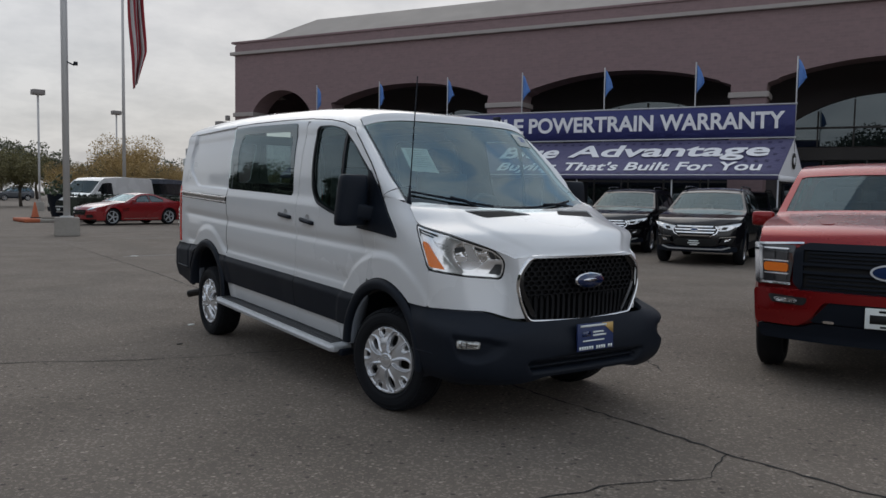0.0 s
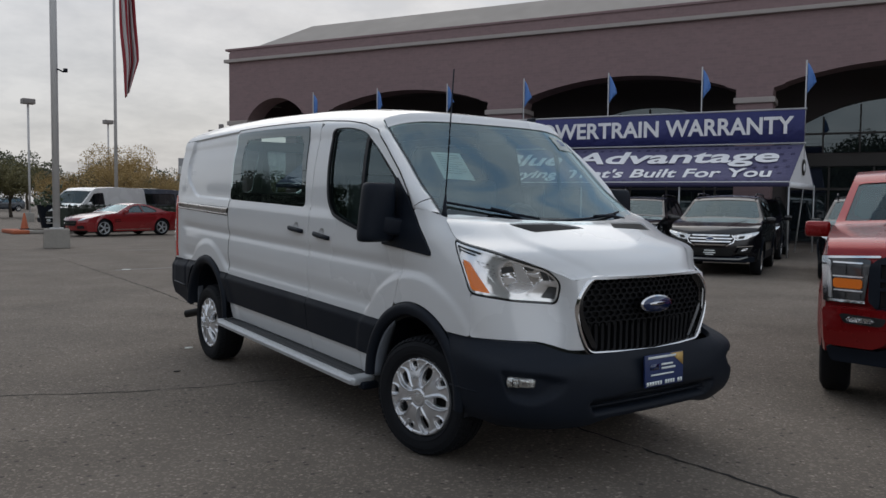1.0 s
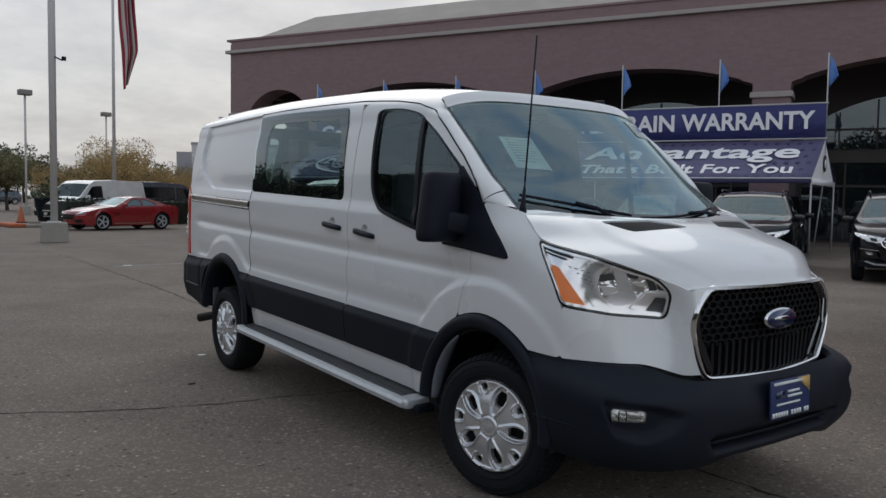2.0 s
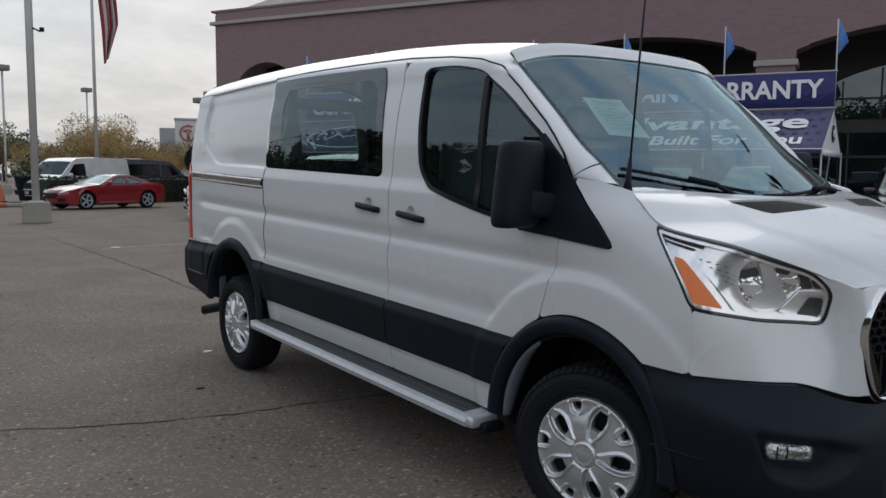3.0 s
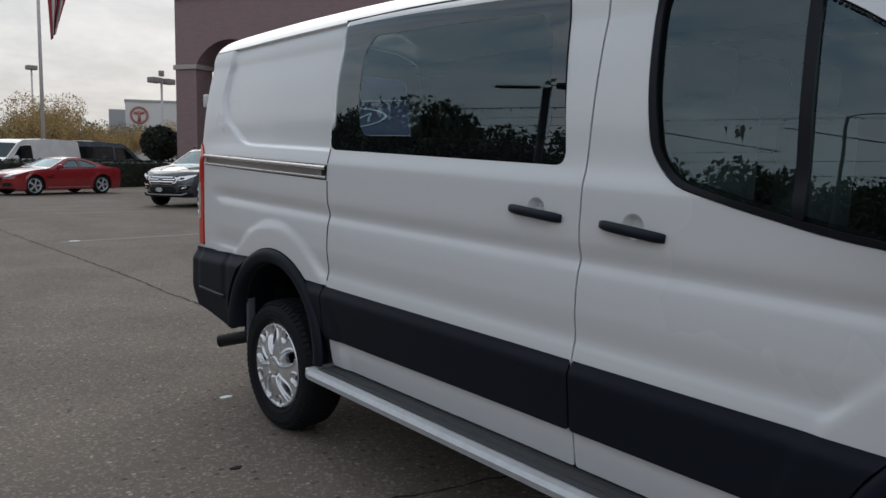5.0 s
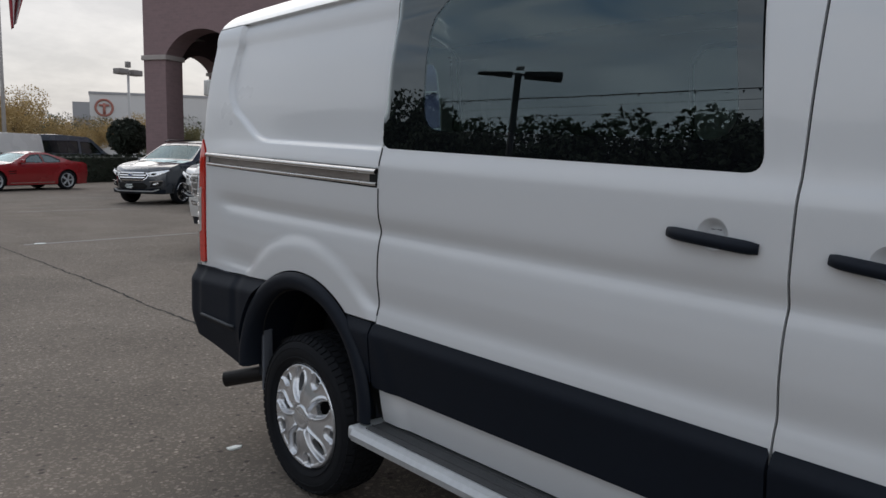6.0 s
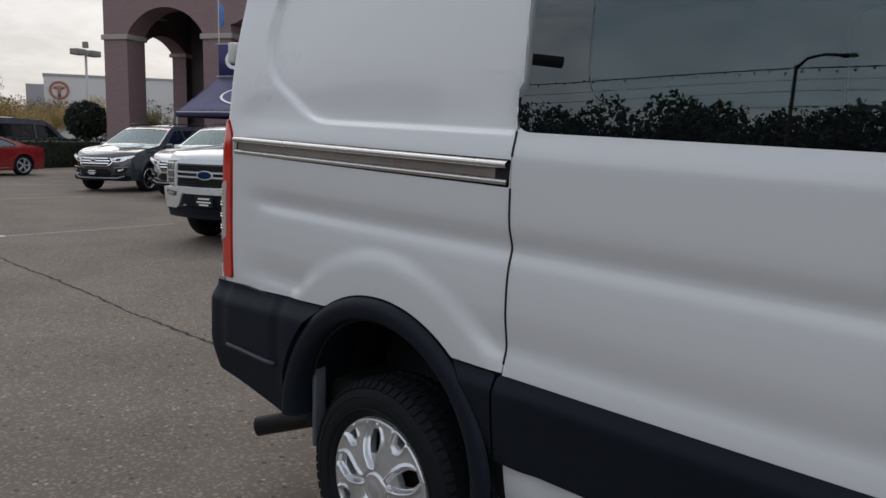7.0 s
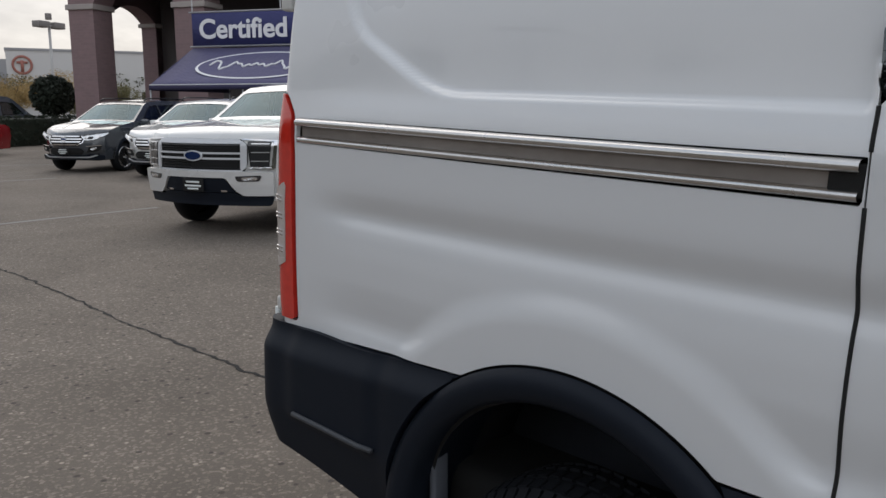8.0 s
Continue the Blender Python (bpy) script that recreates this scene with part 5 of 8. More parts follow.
    for x in (-0.62, 0.62):
        part("leaf_spring", boxed((0.07, 1.1, 0.035), (x, 3.35, 0.25), 0.01), STEEL, van)
        part("mud_flap", boxed((0.05, 0.02, 0.30), (x * 1.33, 3.672, 0.50), 0.008), surface("grey_liner", (0.10, 0.11, 0.13), 0.7), van)
        bm = bmesh.new()
        rows = []
        for k in range(15):
            a = radians(-2 + 62 * k / 14)
            wide = 0.085 * math.sin(math.pi * (0.18 + 0.82 * k / 14)) ** 0.7
            sx = -1 if x < 0 else 1
            rows.append([bm.verts.new((sx * (0.885 - o * wide), ARCH_F[0] + (0.406 - h) * math.cos(a), ARCH_F[1] + (0.406 - h) * math.sin(a))) for o, h in ((0, 0), (0.1, 0.012), (0.5, 0.016), (1, 0.006))])
        for q, w in zip(rows, rows[1:]):
            for k in range(3):
                bm.faces.new((q[k], q[k + 1], w[k + 1], w[k]))
        bmesh.ops.recalc_face_normals(bm, faces=bm.faces)
        bmesh.ops.solidify(bm, geom=bm.faces, thickness=0.004)
        part("inner_liner", bm, surface("grey_liner_edge", (0.16, 0.18, 0.21), 0.7), van, "", B)
    part("rear_axle", tube([(-0.7, 3.30, 0.34), (0.7, 3.30, 0.34)], 0.05, 10), DARK, van)

    # wheels
    wheel = build_wheel(van, pose(-0.775, 0.0, 0.334, -14, 0, 14))
    for m in (pose(-0.775, 3.30, 0.334, 28, 0, 0), pose(0.775, 0.0, 0.334, 0, 0, 194), pose(0.775, 3.30, 0.334, 40, 0, 180)):
        copy_thing(wheel, m)
    return van


def build_wheel(parent, m):
    """A tyre with tread blocks under a ten-spoke silver cover; its outer face looks along -x."""
    R, W = 0.331, 0.112
    tyre = part("wheel", lathe([(W * 0.5, 0.20), (W * 0.85, 0.212), (W, 0.26), (W * 0.96, 0.295), (W * 0.84, R - 0.014), (W * 0.55, R - 0.002), (W * 0.2, R + 0.001), (-W * 0.2, R + 0.001), (-W * 0.55, R - 0.002), (-W * 0.84, R - 0.014), (-W * 0.97, 0.300), (-W, 0.270), (-W * 0.95, 0.238), (-W * 0.80, 0.222), (-W * 0.3, 0.21)], 72), RUBBER, parent, "black tyre with a silver ten-spoke wheel cover", m)
    tb = bmesh.new()
    for k in range(64):
        a = 2 * math.pi * k / 64
        for x, dx, r, off, lean in ((-0.090, 0.030, R - 0.012, 0.0, -34), (-0.052, 0.034, R - 0.002, 0.5, -10), (0.0, 0.036, R + 0.001, 0.0, 0), (0.052, 0.034, R - 0.002, 0.5, 10), (0.090, 0.030, R - 0.012, 0.0, 34)):
            q = a + off * 2 * math.pi / 64
            cube(tb, (dx, 0.024, 0.010), (0, 0, 0), 0, None)
            vs = list(tb.verts)[-8:]
            bmesh.ops.transform(tb, matrix=Matrix.Rotation(q, 4, "X") @ Matrix.Translation((x, 0, r)) @ Matrix.Rotation(radians(lean), 4, "Y"), verts=vs)
    part("tread", tb, RUBBER, tyre, "", None, False)
    for rr in (0.246, 0.286):
        part("sidewall_ring", lathe([(-W * 0.985, rr - 0.003), (-W * 1.005 - 0.001, rr), (-W * 0.985, rr + 0.003)], 60), RUBBER, tyre)
    # wheel cover: a dished disc with five large slots between raised petals and five small ones at the rim
    C, seg = 0.223, 2 * math.pi / 5
    petal = curve1((0.050, 0.085, 0.120, 0.155, 0.180, 0.205), (0.010, 0.022, 0.035, 0.041, 0.036, 0.020))
    pocket = curve1((0.150, 0.160, 0.175, 0.210), (0.006, 0.020, 0.027, 0.031))

    def across(r, a, turn):
        return r * np.abs(((a + turn) % seg) / seg - 0.5) * seg

    def cover(U, V):
        r = U
        big, small = across(r, V, 0.0) - petal(r), across(r, V, seg / 2) - pocket(r)
        in_big = smooth01((r - 0.050) / 0.020) * smooth01((0.208 - r) / 0.008)
        in_small = smooth01((r - 0.148) / 0.010) * smooth01((0.213 - r) / 0.006)
        dome = -0.096 - 0.020 * smooth01((0.19 - r) / 0.10) + 0.010 * smooth01((0.060 - r) / 0.016)
        ridge = 0.0085 * np.exp(-((big / 0.0065) ** 2)) * in_big + 0.0065 * np.exp(-((small / 0.006) ** 2)) * in_small
        sink = 0.014 * smooth01(-big / 0.010) * in_big + 0.010 * smooth01(-small / 0.009) * in_small
        lip = 0.005 * smooth01((r - 0.196) / 0.008)
        return np.stack([dome - ridge + sink - lip + 0.022 * smooth01((r - 0.213) / 0.009), r * np.sin(V), r * np.cos(V)], -1)

    def slots(U, V):
        big = np.maximum(np.abs(U - 0.143) - 0.037, across(U, V, 0.0) - (0.027 - 0.38 * np.maximum(np.abs(U - 0.143) - 0.012, 0)))
        small = np.maximum(np.abs(U - 0.186) - 0.015, across(U, V, seg / 2) - (0.019 - 0.45 * np.maximum(0.190 - U, 0)))
        return np.minimum(big, small)
    nu, nv = 72, 400
    us, vs = np.linspace(0.004, C, nu), np.linspace(0, 2 * math.pi, nv + 1)
    cv = skin_polar(lambda U, V: -slots(U, V), cover, us, vs)
    part("wheel_cover", cv, SILVER, tyre, "silver plastic wheel cover")
    part("hub_cap", lathe([(-0.108, 0.052), (-0.117, 0.047), (-0.119, 0.038), (-0.115, 0.032), (-0.117, 0.028), (-0.118, 0.001)], 40), SILVER, tyre)
    part("wheel_rim", lathe([(-0.05, 0.212), (-0.045, 0.19), (-0.02, 0.06), (-0.02, 0.001)], 40), DARK, tyre)
    return tyre


def skin_polar(region, surf, us, vs):
    U, V = np.meshgrid(us, vs, indexing="ij")
    D = region(U, V)
    D = np.where(np.abs(D) < 1e-6, 1e-6, D)
    neg = D < 0
    bm, ids, pts, polys = bmesh.new(), {}, [], []

    def at(k, u, v):
        if k not in ids:
            ids[k] = len(pts)
            pts.append((u, v))
        return ids[k]
    for i, j in np.argwhere(neg[:-1, :-1] | neg[1:, :-1] | neg[1:, 1:] | neg[:-1, 1:]):
        ring = [(i, j), (i + 1, j), (i + 1, j + 1), (i, j + 1)]
        poly = []
        for a, b in zip(ring, ring[1:] + ring[:1]):
            if neg[a]:
                poly.append(at(a, us[a[0]], vs[a[1]]))
            if neg[a] != neg[b]:
                t = D[a] / (D[a] - D[b])
                poly.append(at((min(a, b), max(a, b)), us[a[0]] + t * (us[b[0]] - us[a[0]]), vs[a[1]] + t * (vs[b[1]] - vs[a[1]])))
        if len(poly) > 2:
            polys.append(poly)
    A = np.array(pts)
    vv = [bm.verts.new(p) for p in surf(A[:, 0], A[:, 1])]
    for p in polys:
        try:
            bm.faces.new([vv[k] for k in p])
        except ValueError:
            pass
    bmesh.ops.remove_doubles(bm, verts=bm.verts, dist=1e-4)
    bmesh.ops.recalc_face_normals(bm, faces=bm.faces)
    bm.normal_update()
    outward = sum(f.normal.x for f in bm.faces)
    if outward > 0:
        bmesh.ops.reverse_faces(bm, faces=bm.faces)
    bm.normal_update()
    rim = [e for e in bm.edges if len(e.link_faces) == 1]
    low = {v: bm.verts.new((v.co.x + 0.022, v.co.y, v.co.z)) for v in {v for e in rim for v in e.verts}}
    for e in rim:
        lp = e.link_loops[0]
        a, b = lp.vert, lp.link_loop_next.vert
        e.smooth = False
        bm.faces.new((b, a, low[a], low[b]))
    return bm


build_van()
# ---- the brick showroom with its arcade ----
FACADE = pose(10.95, 33.63, 0, 0, 0, -63)


def brick_material():
    m = surface("dark_red_brick", (0.232, 0.160, 0.162), 0.85, vary=0.2, grain=6, patch=0.25)
    n, l = m.node_tree.nodes, m.node_tree.links
    b = n["Principled BSDF"]
    src = b.inputs["Base Color"].links[0].from_socket
    tex, sp, cb, br, mx = next(k for k in n if k.type == "TEX_COORD"), n.new("ShaderNodeSeparateXYZ"), n.new("ShaderNodeCombineXYZ"), n.new("ShaderNodeTexBrick"), n.new("ShaderNodeMixRGB")
    ad = n.new("ShaderNodeMath")
    ad.operation = "ADD"
    l.new(tex.outputs["Object"], sp.inputs[0])
    l.new(sp.outputs[0], ad.inputs[0]), l.new(sp.outputs[1], ad.inputs[1])
    l.new(ad.outputs[0], cb.inputs[0]), l.new(sp.outputs[2], cb.inputs[1])
    l.new(cb.outputs[0], br.inputs["Vector"])
    br.inputs["Scale"].default_value, br.inputs["Mortar Size"].default_value = 1.0, 0.010
    br.inputs["Brick Width"].default_value, br.inputs["Row Height"].default_value = 0.30, 0.10
    br.inputs["Color1"].default_value, br.inputs["Color2"].default_value, br.inputs["Mortar"].default_value = (1.06, 1.04, 1.04, 1), (0.94, 0.93, 0.93, 1), (1.03, 1.05, 1.06, 1)
    mx.blend_type, mx.inputs[0].default_value = "MULTIPLY", 1.0
    l.new(src, mx.inputs[1]), l.new(br.outputs[0], mx.inputs[2]), l.new(mx.outputs[0], b.inputs["Base Color"])
    return m


BRICK = brick_material()
STONE = surface("pale_cast_stone", (0.36, 0.32, 0.30), 0.8, vary=0.15)
METALROOF = surface("beige_metal_roof", (0.25, 0.225, 0.205), 0.65, vary=0.1)
SHOPGLASS = glazing("dark_shop_glass", (0.010, 0.014, 0.018), 0.01, 0.1)
FRAMEDARK = surface("bronze_window_frame", (0.030, 0.026, 0.024), 0.5, vary=0.15)
# the shade inside the arcade is put into this dark plaster tone
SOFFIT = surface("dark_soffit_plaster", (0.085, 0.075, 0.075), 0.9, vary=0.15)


def arch(x0, x1, spring, rise, base=-1.0):
    c, h = (x0 + x1) / 2, (x1 - x0) / 2
    r = (h * h + rise * rise) / (2 * rise)
    cz = spring + rise - r
    low = inside([(x0, base), (x1, base), (x1, spring), (x0, spring)])
    return either(low, both(lambda U, V: np.hypot(U - c, V - cz) - r, lambda U, V: spring - 0.01 - V))


def build_showroom():
    b = thing("showroom_building", FACADE, "dark brick showroom with tall arcade arches and a pale cornice", "building")
    openings = [arch(1.08, 4.50, 5.25, 1.0)] + [arch(x0, x1, 5.55, 0.68) for x0, x1 in ((5.72, 13.50), (15.0, 23.0), (24.2, 32.2), (33.6, 41.6))]
    wall = inside([(0, 0), (46, 0), (46, 8.6), (0, 8.6)])
    flat = lambda U, V: np.stack([U, 0 * U, V], -1)
    part("front_wall", skin(less(wall, *openings), flat, -0.2, 46.2, -0.2, 8.8, 0.17, False, 1.06), BRICK, b, "dark brick arcade wall", None, False)
    side = lambda U, V: np.stack([0 * U, U, V], -1)
    end = less(inside([(1.06, 0), (16, 0), (16, 8.6), (1.06, 8.6)]), arch(1.35, 4.30, 4.95, 0.60))
    part("end_wall", skin(end, side, 1.0, 16.2, -0.2, 8.8, 0.15, True, 0.7), BRICK, b, "brick end wall with an arch", None, False)
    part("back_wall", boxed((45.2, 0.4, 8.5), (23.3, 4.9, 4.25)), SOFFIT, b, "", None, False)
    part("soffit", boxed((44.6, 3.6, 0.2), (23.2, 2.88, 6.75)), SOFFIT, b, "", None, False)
    part("far_wall", boxed((0.5, 15, 8.6), (45.7, 8.6, 4.3)), BRICK, b, "", None, False)
    part("rear_wall", boxed((45.2, 0.5, 8.6), (23.1, 16.2, 4.3)), BRICK, b, "", None, False)
    part("cornice", boxed((46.3, 0.16, 0.15), (22.95, -0.08, 8.10), 0.02), STONE, b, "pale cornice line", None, False)
    part("end_cornice", boxed((0.16, 16.0, 0.15), (-0.08, 8.0, 8.10), 0.02), STONE, b, "", None, False)
    part("parapet_cap", boxed((46.3, 0.5, 0.10), (22.95, 0.2, 8.64), 0.02), BRICK, b, "", None, False)
    # hipped metal roof
    bm = bmesh.new()
    p = [bm.verts.new(c) for c in ((0.5, 0.45, 8.62), (46, 0.45, 8.62), (46, 15.6, 8.62), (0.5, 15.6, 8.62), (2.9, 2.7, 10.05), (43.5, 2.7, 10.05), (43.5, 13.4, 10.05), (2.9, 13.4, 10.05))]
    for f in ((0, 1, 5, 4), (1, 2, 6, 5), (2, 3, 7, 6), (3, 0, 4, 7), (4, 5, 6, 7)):
        bm.faces.new([p[k] for k in f])
    roof = part("roof", bm, METALROOF, b, "beige sloping metal roof", None, False)
    # stone bands on the piers, running into the arches
    for x0, x1 in ((0, 1.08), (4.50, 5.72), (13.5, 15.0), (23.0, 24.2), (32.2, 33.6), (41.6, 46)):
        part("pier_band", boxed((x1 - x0 + 0.16, 1.22, 0.20), ((x0 + x1) / 2, 0.53, 5.18 if x0 == 0 else 5.12), 0.03), STONE, b, "pale stone band", None, False)
    part("pier_band", boxed((0.86, 1.30, 0.16), (0.33, 4.85, 4.92), 0.03), STONE, b, "", None, False)
    # glazing behind the arches
    for k, (x0, x1) in enumerate(((5.9, 13.3), (15.2, 22.8), (24.4, 32.0), (33.8, 41.4))):
        w = part("shop_window", boxed((x1 - x0, 0.04, 2.9), ((x0 + x1) / 2, 4.62, 1.55)), SHOPGLASS, b, "dark shop window", None, False)
        n = 5
        for i in range(n + 1):
            part("mullion", boxed((0.07, 0.12, 2.95), (x0 + (x1 - x0) * i / n, 4.60, 1.55)), FRAMEDARK, w, "", None, False)
        part("transom", boxed((x1 - x0, 0.12, 0.09), ((x0 + x1) / 2, 4.60, 2.15)), FRAMEDARK, w, "", None, False)
        part("sign_band", boxed((x1 - x0, 0.14, 0.45), ((x0 + x1) / 2, 4.58, 3.25)), FRAMEDARK, w, "", None, False)
        up = skin(arch(x0, x1, 4.25, 1.3, 3.55), lambda U, V: np.stack([U, 0 * U + 4.63, V], -1), x0 - 0.2, x1 + 0.2, 3.4, 5.8, 0.12, False, 0.03)
        u = part("arched_window", up, SHOPGLASS, b, "dark arched window", None, False)
        for i in range(1, 6):
            xx = x0 + (x1 - x0) * i / 6
            top = 4.25 + 1.3 * (1 - (2 * i / 6 - 1) ** 2) - 0.05
            part("mullion", boxed((0.06, 0.10, top - 3.55), (xx, 4.60, (top + 3.55) / 2)), FRAMEDARK, u, "", None, False)
        part("transom", boxed((x1 - x0 - 0.2, 0.10, 0.07), ((x0 + x1) / 2, 4.60, 4.28)), FRAMEDARK, u, "", None, False)
    bm = prism([(-0.28, 0), (0.28, 0), (0.0, 0.22)], 0.30, Matrix.Translation((0.9, 2.2, 6.15)))
    part("porch_lamp", bm, STONE, b, "small pale lantern under the arch", None, False)
    return b


build_showroom()

# ---- the row of canopies with its banner and pennants ----
CANVAS = surface("indigo_canvas", (0.088, 0.082, 0.165), 0.7, vary=0.18, grain=12, patch=0.8, bump=0.3, bump_scale=9)
CANVAS_B = surface("indigo_canvas_dark", (0.040, 0.037, 0.095), 0.7, vary=0.15)
BANNERBLUE = surface("navy_banner_cloth", (0.030, 0.035, 0.145), 0.6, vary=0.2, grain=4, patch=0.7, bump=0.3, bump_scale=5)
LETTER = surface("white_lettering", (0.78, 0.78, 0.80), 0.6, vary=0.05)
POLEM = surface("galvanised_pole", (0.42, 0.42, 0.43), 0.45, metal=0.4, vary=0.12)
PENNANT = surface("sky_blue_pennant", (0.085, 0.20, 0.50), 0.6, vary=0.15, grain=5)
S0, S1, RIDGE_Y, EAVE_Y, BACK_Y, RIDGE_Z, EAVE_Z = 7.46, 25.40, -3.5, -5.45, -1.9, 3.30, 2.12
SKEW = 0.25  # the eaves stand a little to the side of the ridge


def lettering(text, height, width, m, parent, depth=0.012, bold=0.0):
    cu = bpy.data.curves.new("lettering", "FONT")
    cu.body, cu.size, cu.extrude, cu.offset = text, 1.0, 0.5, bold
    tmp = new("lettering", cu)
    me = bpy.data.meshes.new_from_object(tmp.evaluated_get(bpy.context.evaluated_depsgraph_get()))
    bpy.data.objects.remove(tmp)
    co = np.array([v.co for v in me.vertices])
    lo, hi = co.min(0), co.max(0)
    for v in me.vertices:
        v.co = m @ Vector(((v.co.x - lo[0]) / (hi[0] - lo[0]) * width, (v.co.y - lo[1]) / (hi[1] - lo[1]) * height, v.co.z * depth))
    me.materials.clear()
    me.materials.append(LETTER)
    ob = new("lettering", me)
    ob.parent = parent
    ob["label"] = "white lettering"
    return ob


def build_canopy():
    c = thing("canopy_row", FACADE, "row of indigo peaked canopies with a long navy banner", "canopy")

    def pane(name, x0, x1, y0, z0, y1, z1, mt, label="", k0=0.0, k1=0.0):
        N, M = 24, 6
        verts, faces = [], []
        for i in range(N + 1):
            for j in range(M + 1):
                s, t = i / N, j / M
                sag = -0.05 * math.sin(math.pi * t) * (0.6 + 0.4 * math.sin(7 * s * (x1 - x0) / 3)) - 0.02 * math.sin(math.pi * s * (x1 - x0) / 3.0) ** 2
                verts.append((x0 + (x1 - x0) * s + k0 + (k1 - k0) * t, y0 + (y1 - y0) * t, z0 + (z1 - z0) * t + sag))
        for i in range(N):
            for j in range(M):
                a = i * (M + 1) + j
                faces.append((a, a + 1, a + M + 2, a + M + 1))
        ob = part(name, (verts, faces), mt, c, label)
        so = ob.modifiers.new("thickness", "SOLIDIFY")
        so.thickness = 0.012
        return ob
    fr = pane("front_slope", S0, S1, EAVE_Y, EAVE_Z, RIDGE_Y, RIDGE_Z, CANVAS, "indigo canvas roof slope with white lettering", -SKEW, 0.0)
    pane("back_slope", S0, S1, RIDGE_Y, RIDGE_Z, BACK_Y, EAVE_Z, CANVAS, "", 0.0, SKEW)
    part("valance", boxed((S1 - S0, 0.02, 0.14), ((S0 + S1) / 2 - SKEW, EAVE_Y - 0.012, EAVE_Z - 0.05)), CANVAS_B, c)
    part("eave_hem", boxed((S1 - S0, 0.03, 0.03), ((S0 + S1) / 2 - SKEW, EAVE_Y - 0.01, EAVE_Z + 0.02)), LETTER, c)
    turn = math.atan2(2 * SKEW, BACK_Y - EAVE_Y)
    for x, mt, low in ((S0, CANVAS, CANVAS_B), (S1, LETTER, LETTER)):
        end = Matrix.Translation((x, RIDGE_Y, 0)) @ Matrix.Rotation(radians(90) - turn, 4, "Z")
        wide = (BACK_Y - EAVE_Y) / 2 / math.cos(turn)
        mid = (EAVE_Y + BACK_Y) / 2 - RIDGE_Y
        g = part("gable_end", prism([(mid - wide, EAVE_Z), (mid + wide, EAVE_Z), (0, RIDGE_Z)], 0.02, end), mt, c, "pale gable end with a round dark mark" if x == S1 else "", None, False)
        part("gable_valance", boxed((2 * wide, 0.02, 0.16), (mid, 0, EAVE_Z - 0.06)), low, c, "", end)
        if x == S1:
            face = end @ Matrix.Rotation(radians(-90), 4, "Z")
            part("round_mark", lathe([(0.012, 0.001), (0.012, 0.24), (0.0, 0.25)], 24), FRAMEDARK, g, "", face @ pose(0.02, -0.02, 2.62))
            part("round_mark_centre", lathe([(0.010, 0.001), (0.010, 0.11), (0.0, 0.12)], 20), LETTER, g, "", face @ pose(0.036, -0.02, 2.62))
    # the print lies in the slope, so it leans with it
    run = Vector((SKEW, RIDGE_Y - EAVE_Y, RIDGE_Z - EAVE_Z))
    up = run / math.hypot(run.y, run.z)
    out = Vector((1, 0, 0)).cross(up).normalized()

    def on_slope(x, v, lift):
        return Matrix(((1, up.x, out.x, x - SKEW + up.x * v + out.x * lift), (0, up.y, out.y, EAVE_Y + up.y * v + out.y * lift), (0, up.z, out.z, EAVE_Z + up.z * v + out.z * lift), (0, 0, 0, 1)))
    for i in range(34):
        for j in range(6):
            x, y = 15.3 + 0.30 * i + 0.15 * (j % 2), 0.16 + 0.385 * j
            if x < S1 - 0.15 and (x > 24.1 or j in (0, 5)):
                bm = boxed((0.11, 0.10, 0.004), (0, 0, 0))
                bm.transform(on_slope(x, y, 0.004))
                part("printed_square", bm, CANVAS_B, fr, "", None, False)
    lettering("Advantage", 1.05, 6.25, on_slope(18.62, 0.935, 0.012), fr, 0.012, 0.022)
    lettering("Blue", 0.80, 2.05, on_slope(16.15, 1.14, 0.012), fr, 0.012, 0.022)
    lettering("That's Built For You", 0.547, 6.1, on_slope(18.74, 0.296, 0.012), fr, 0.012, 0.018)
    lettering("Buying", 0.70, 2.0, on_slope(16.45, 0.137, 0.012), fr, 0.012, 0.018)
    # plain oval in place of the maker's mark, at the far end, with strokes where its script runs
    for rx, ry, z, mt in ((2.05, 0.80, 0.010, LETTER), (1.96, 0.73, 0.016, CANVAS)):
        bm = prism([(rx * math.cos(2 * math.pi * i / 48), ry * math.sin(2 * math.pi * i / 48)) for i in range(48)], 0.006)
        bm.transform(on_slope(10.35, 1.14, z) @ Matrix.Rotation(radians(-90), 4, "X"))
        part("oval_mark", bm, mt, fr, "", None, False)
    wave = [(8.75 + 0.05 * k, 1.12 + 0.30 * math.sin(0.46 * k) * (0.55 + 0.45 * math.cos(0.105 * k)) + 0.05 * math.sin(1.3 * k)) for k in range(65)]
    part("mark_stroke", tube([on_slope(x, v, 0.026) @ Vector((0, 0, 0)) for x, v in wave], 0.034, 6), LETTER, fr)
    # banner above the ridge
    ban = part("banner", boxed((S1 - S0, 0.03, 0.98), ((S0 + S1) / 2, RIDGE_Y, 3.85)), BANNERBLUE, c, "navy banner with white capitals")
    for word, x0, x1 in (("MILE", 14.95, 16.53), ("POWERTRAIN", 16.74, 21.11), ("WARRANTY", 21.32, 25.11)):
        lettering(word, 0.53, x1 - x0, pose(x0, RIDGE_Y - 0.028, 3.63, 90, 0, 0), ban, 0.012, 0.026)
    lettering("Certified", 0.60, 2.95, pose(7.72, RIDGE_Y - 0.028, 3.57, 90, 0, 0), ban, 0.012, 0.024)
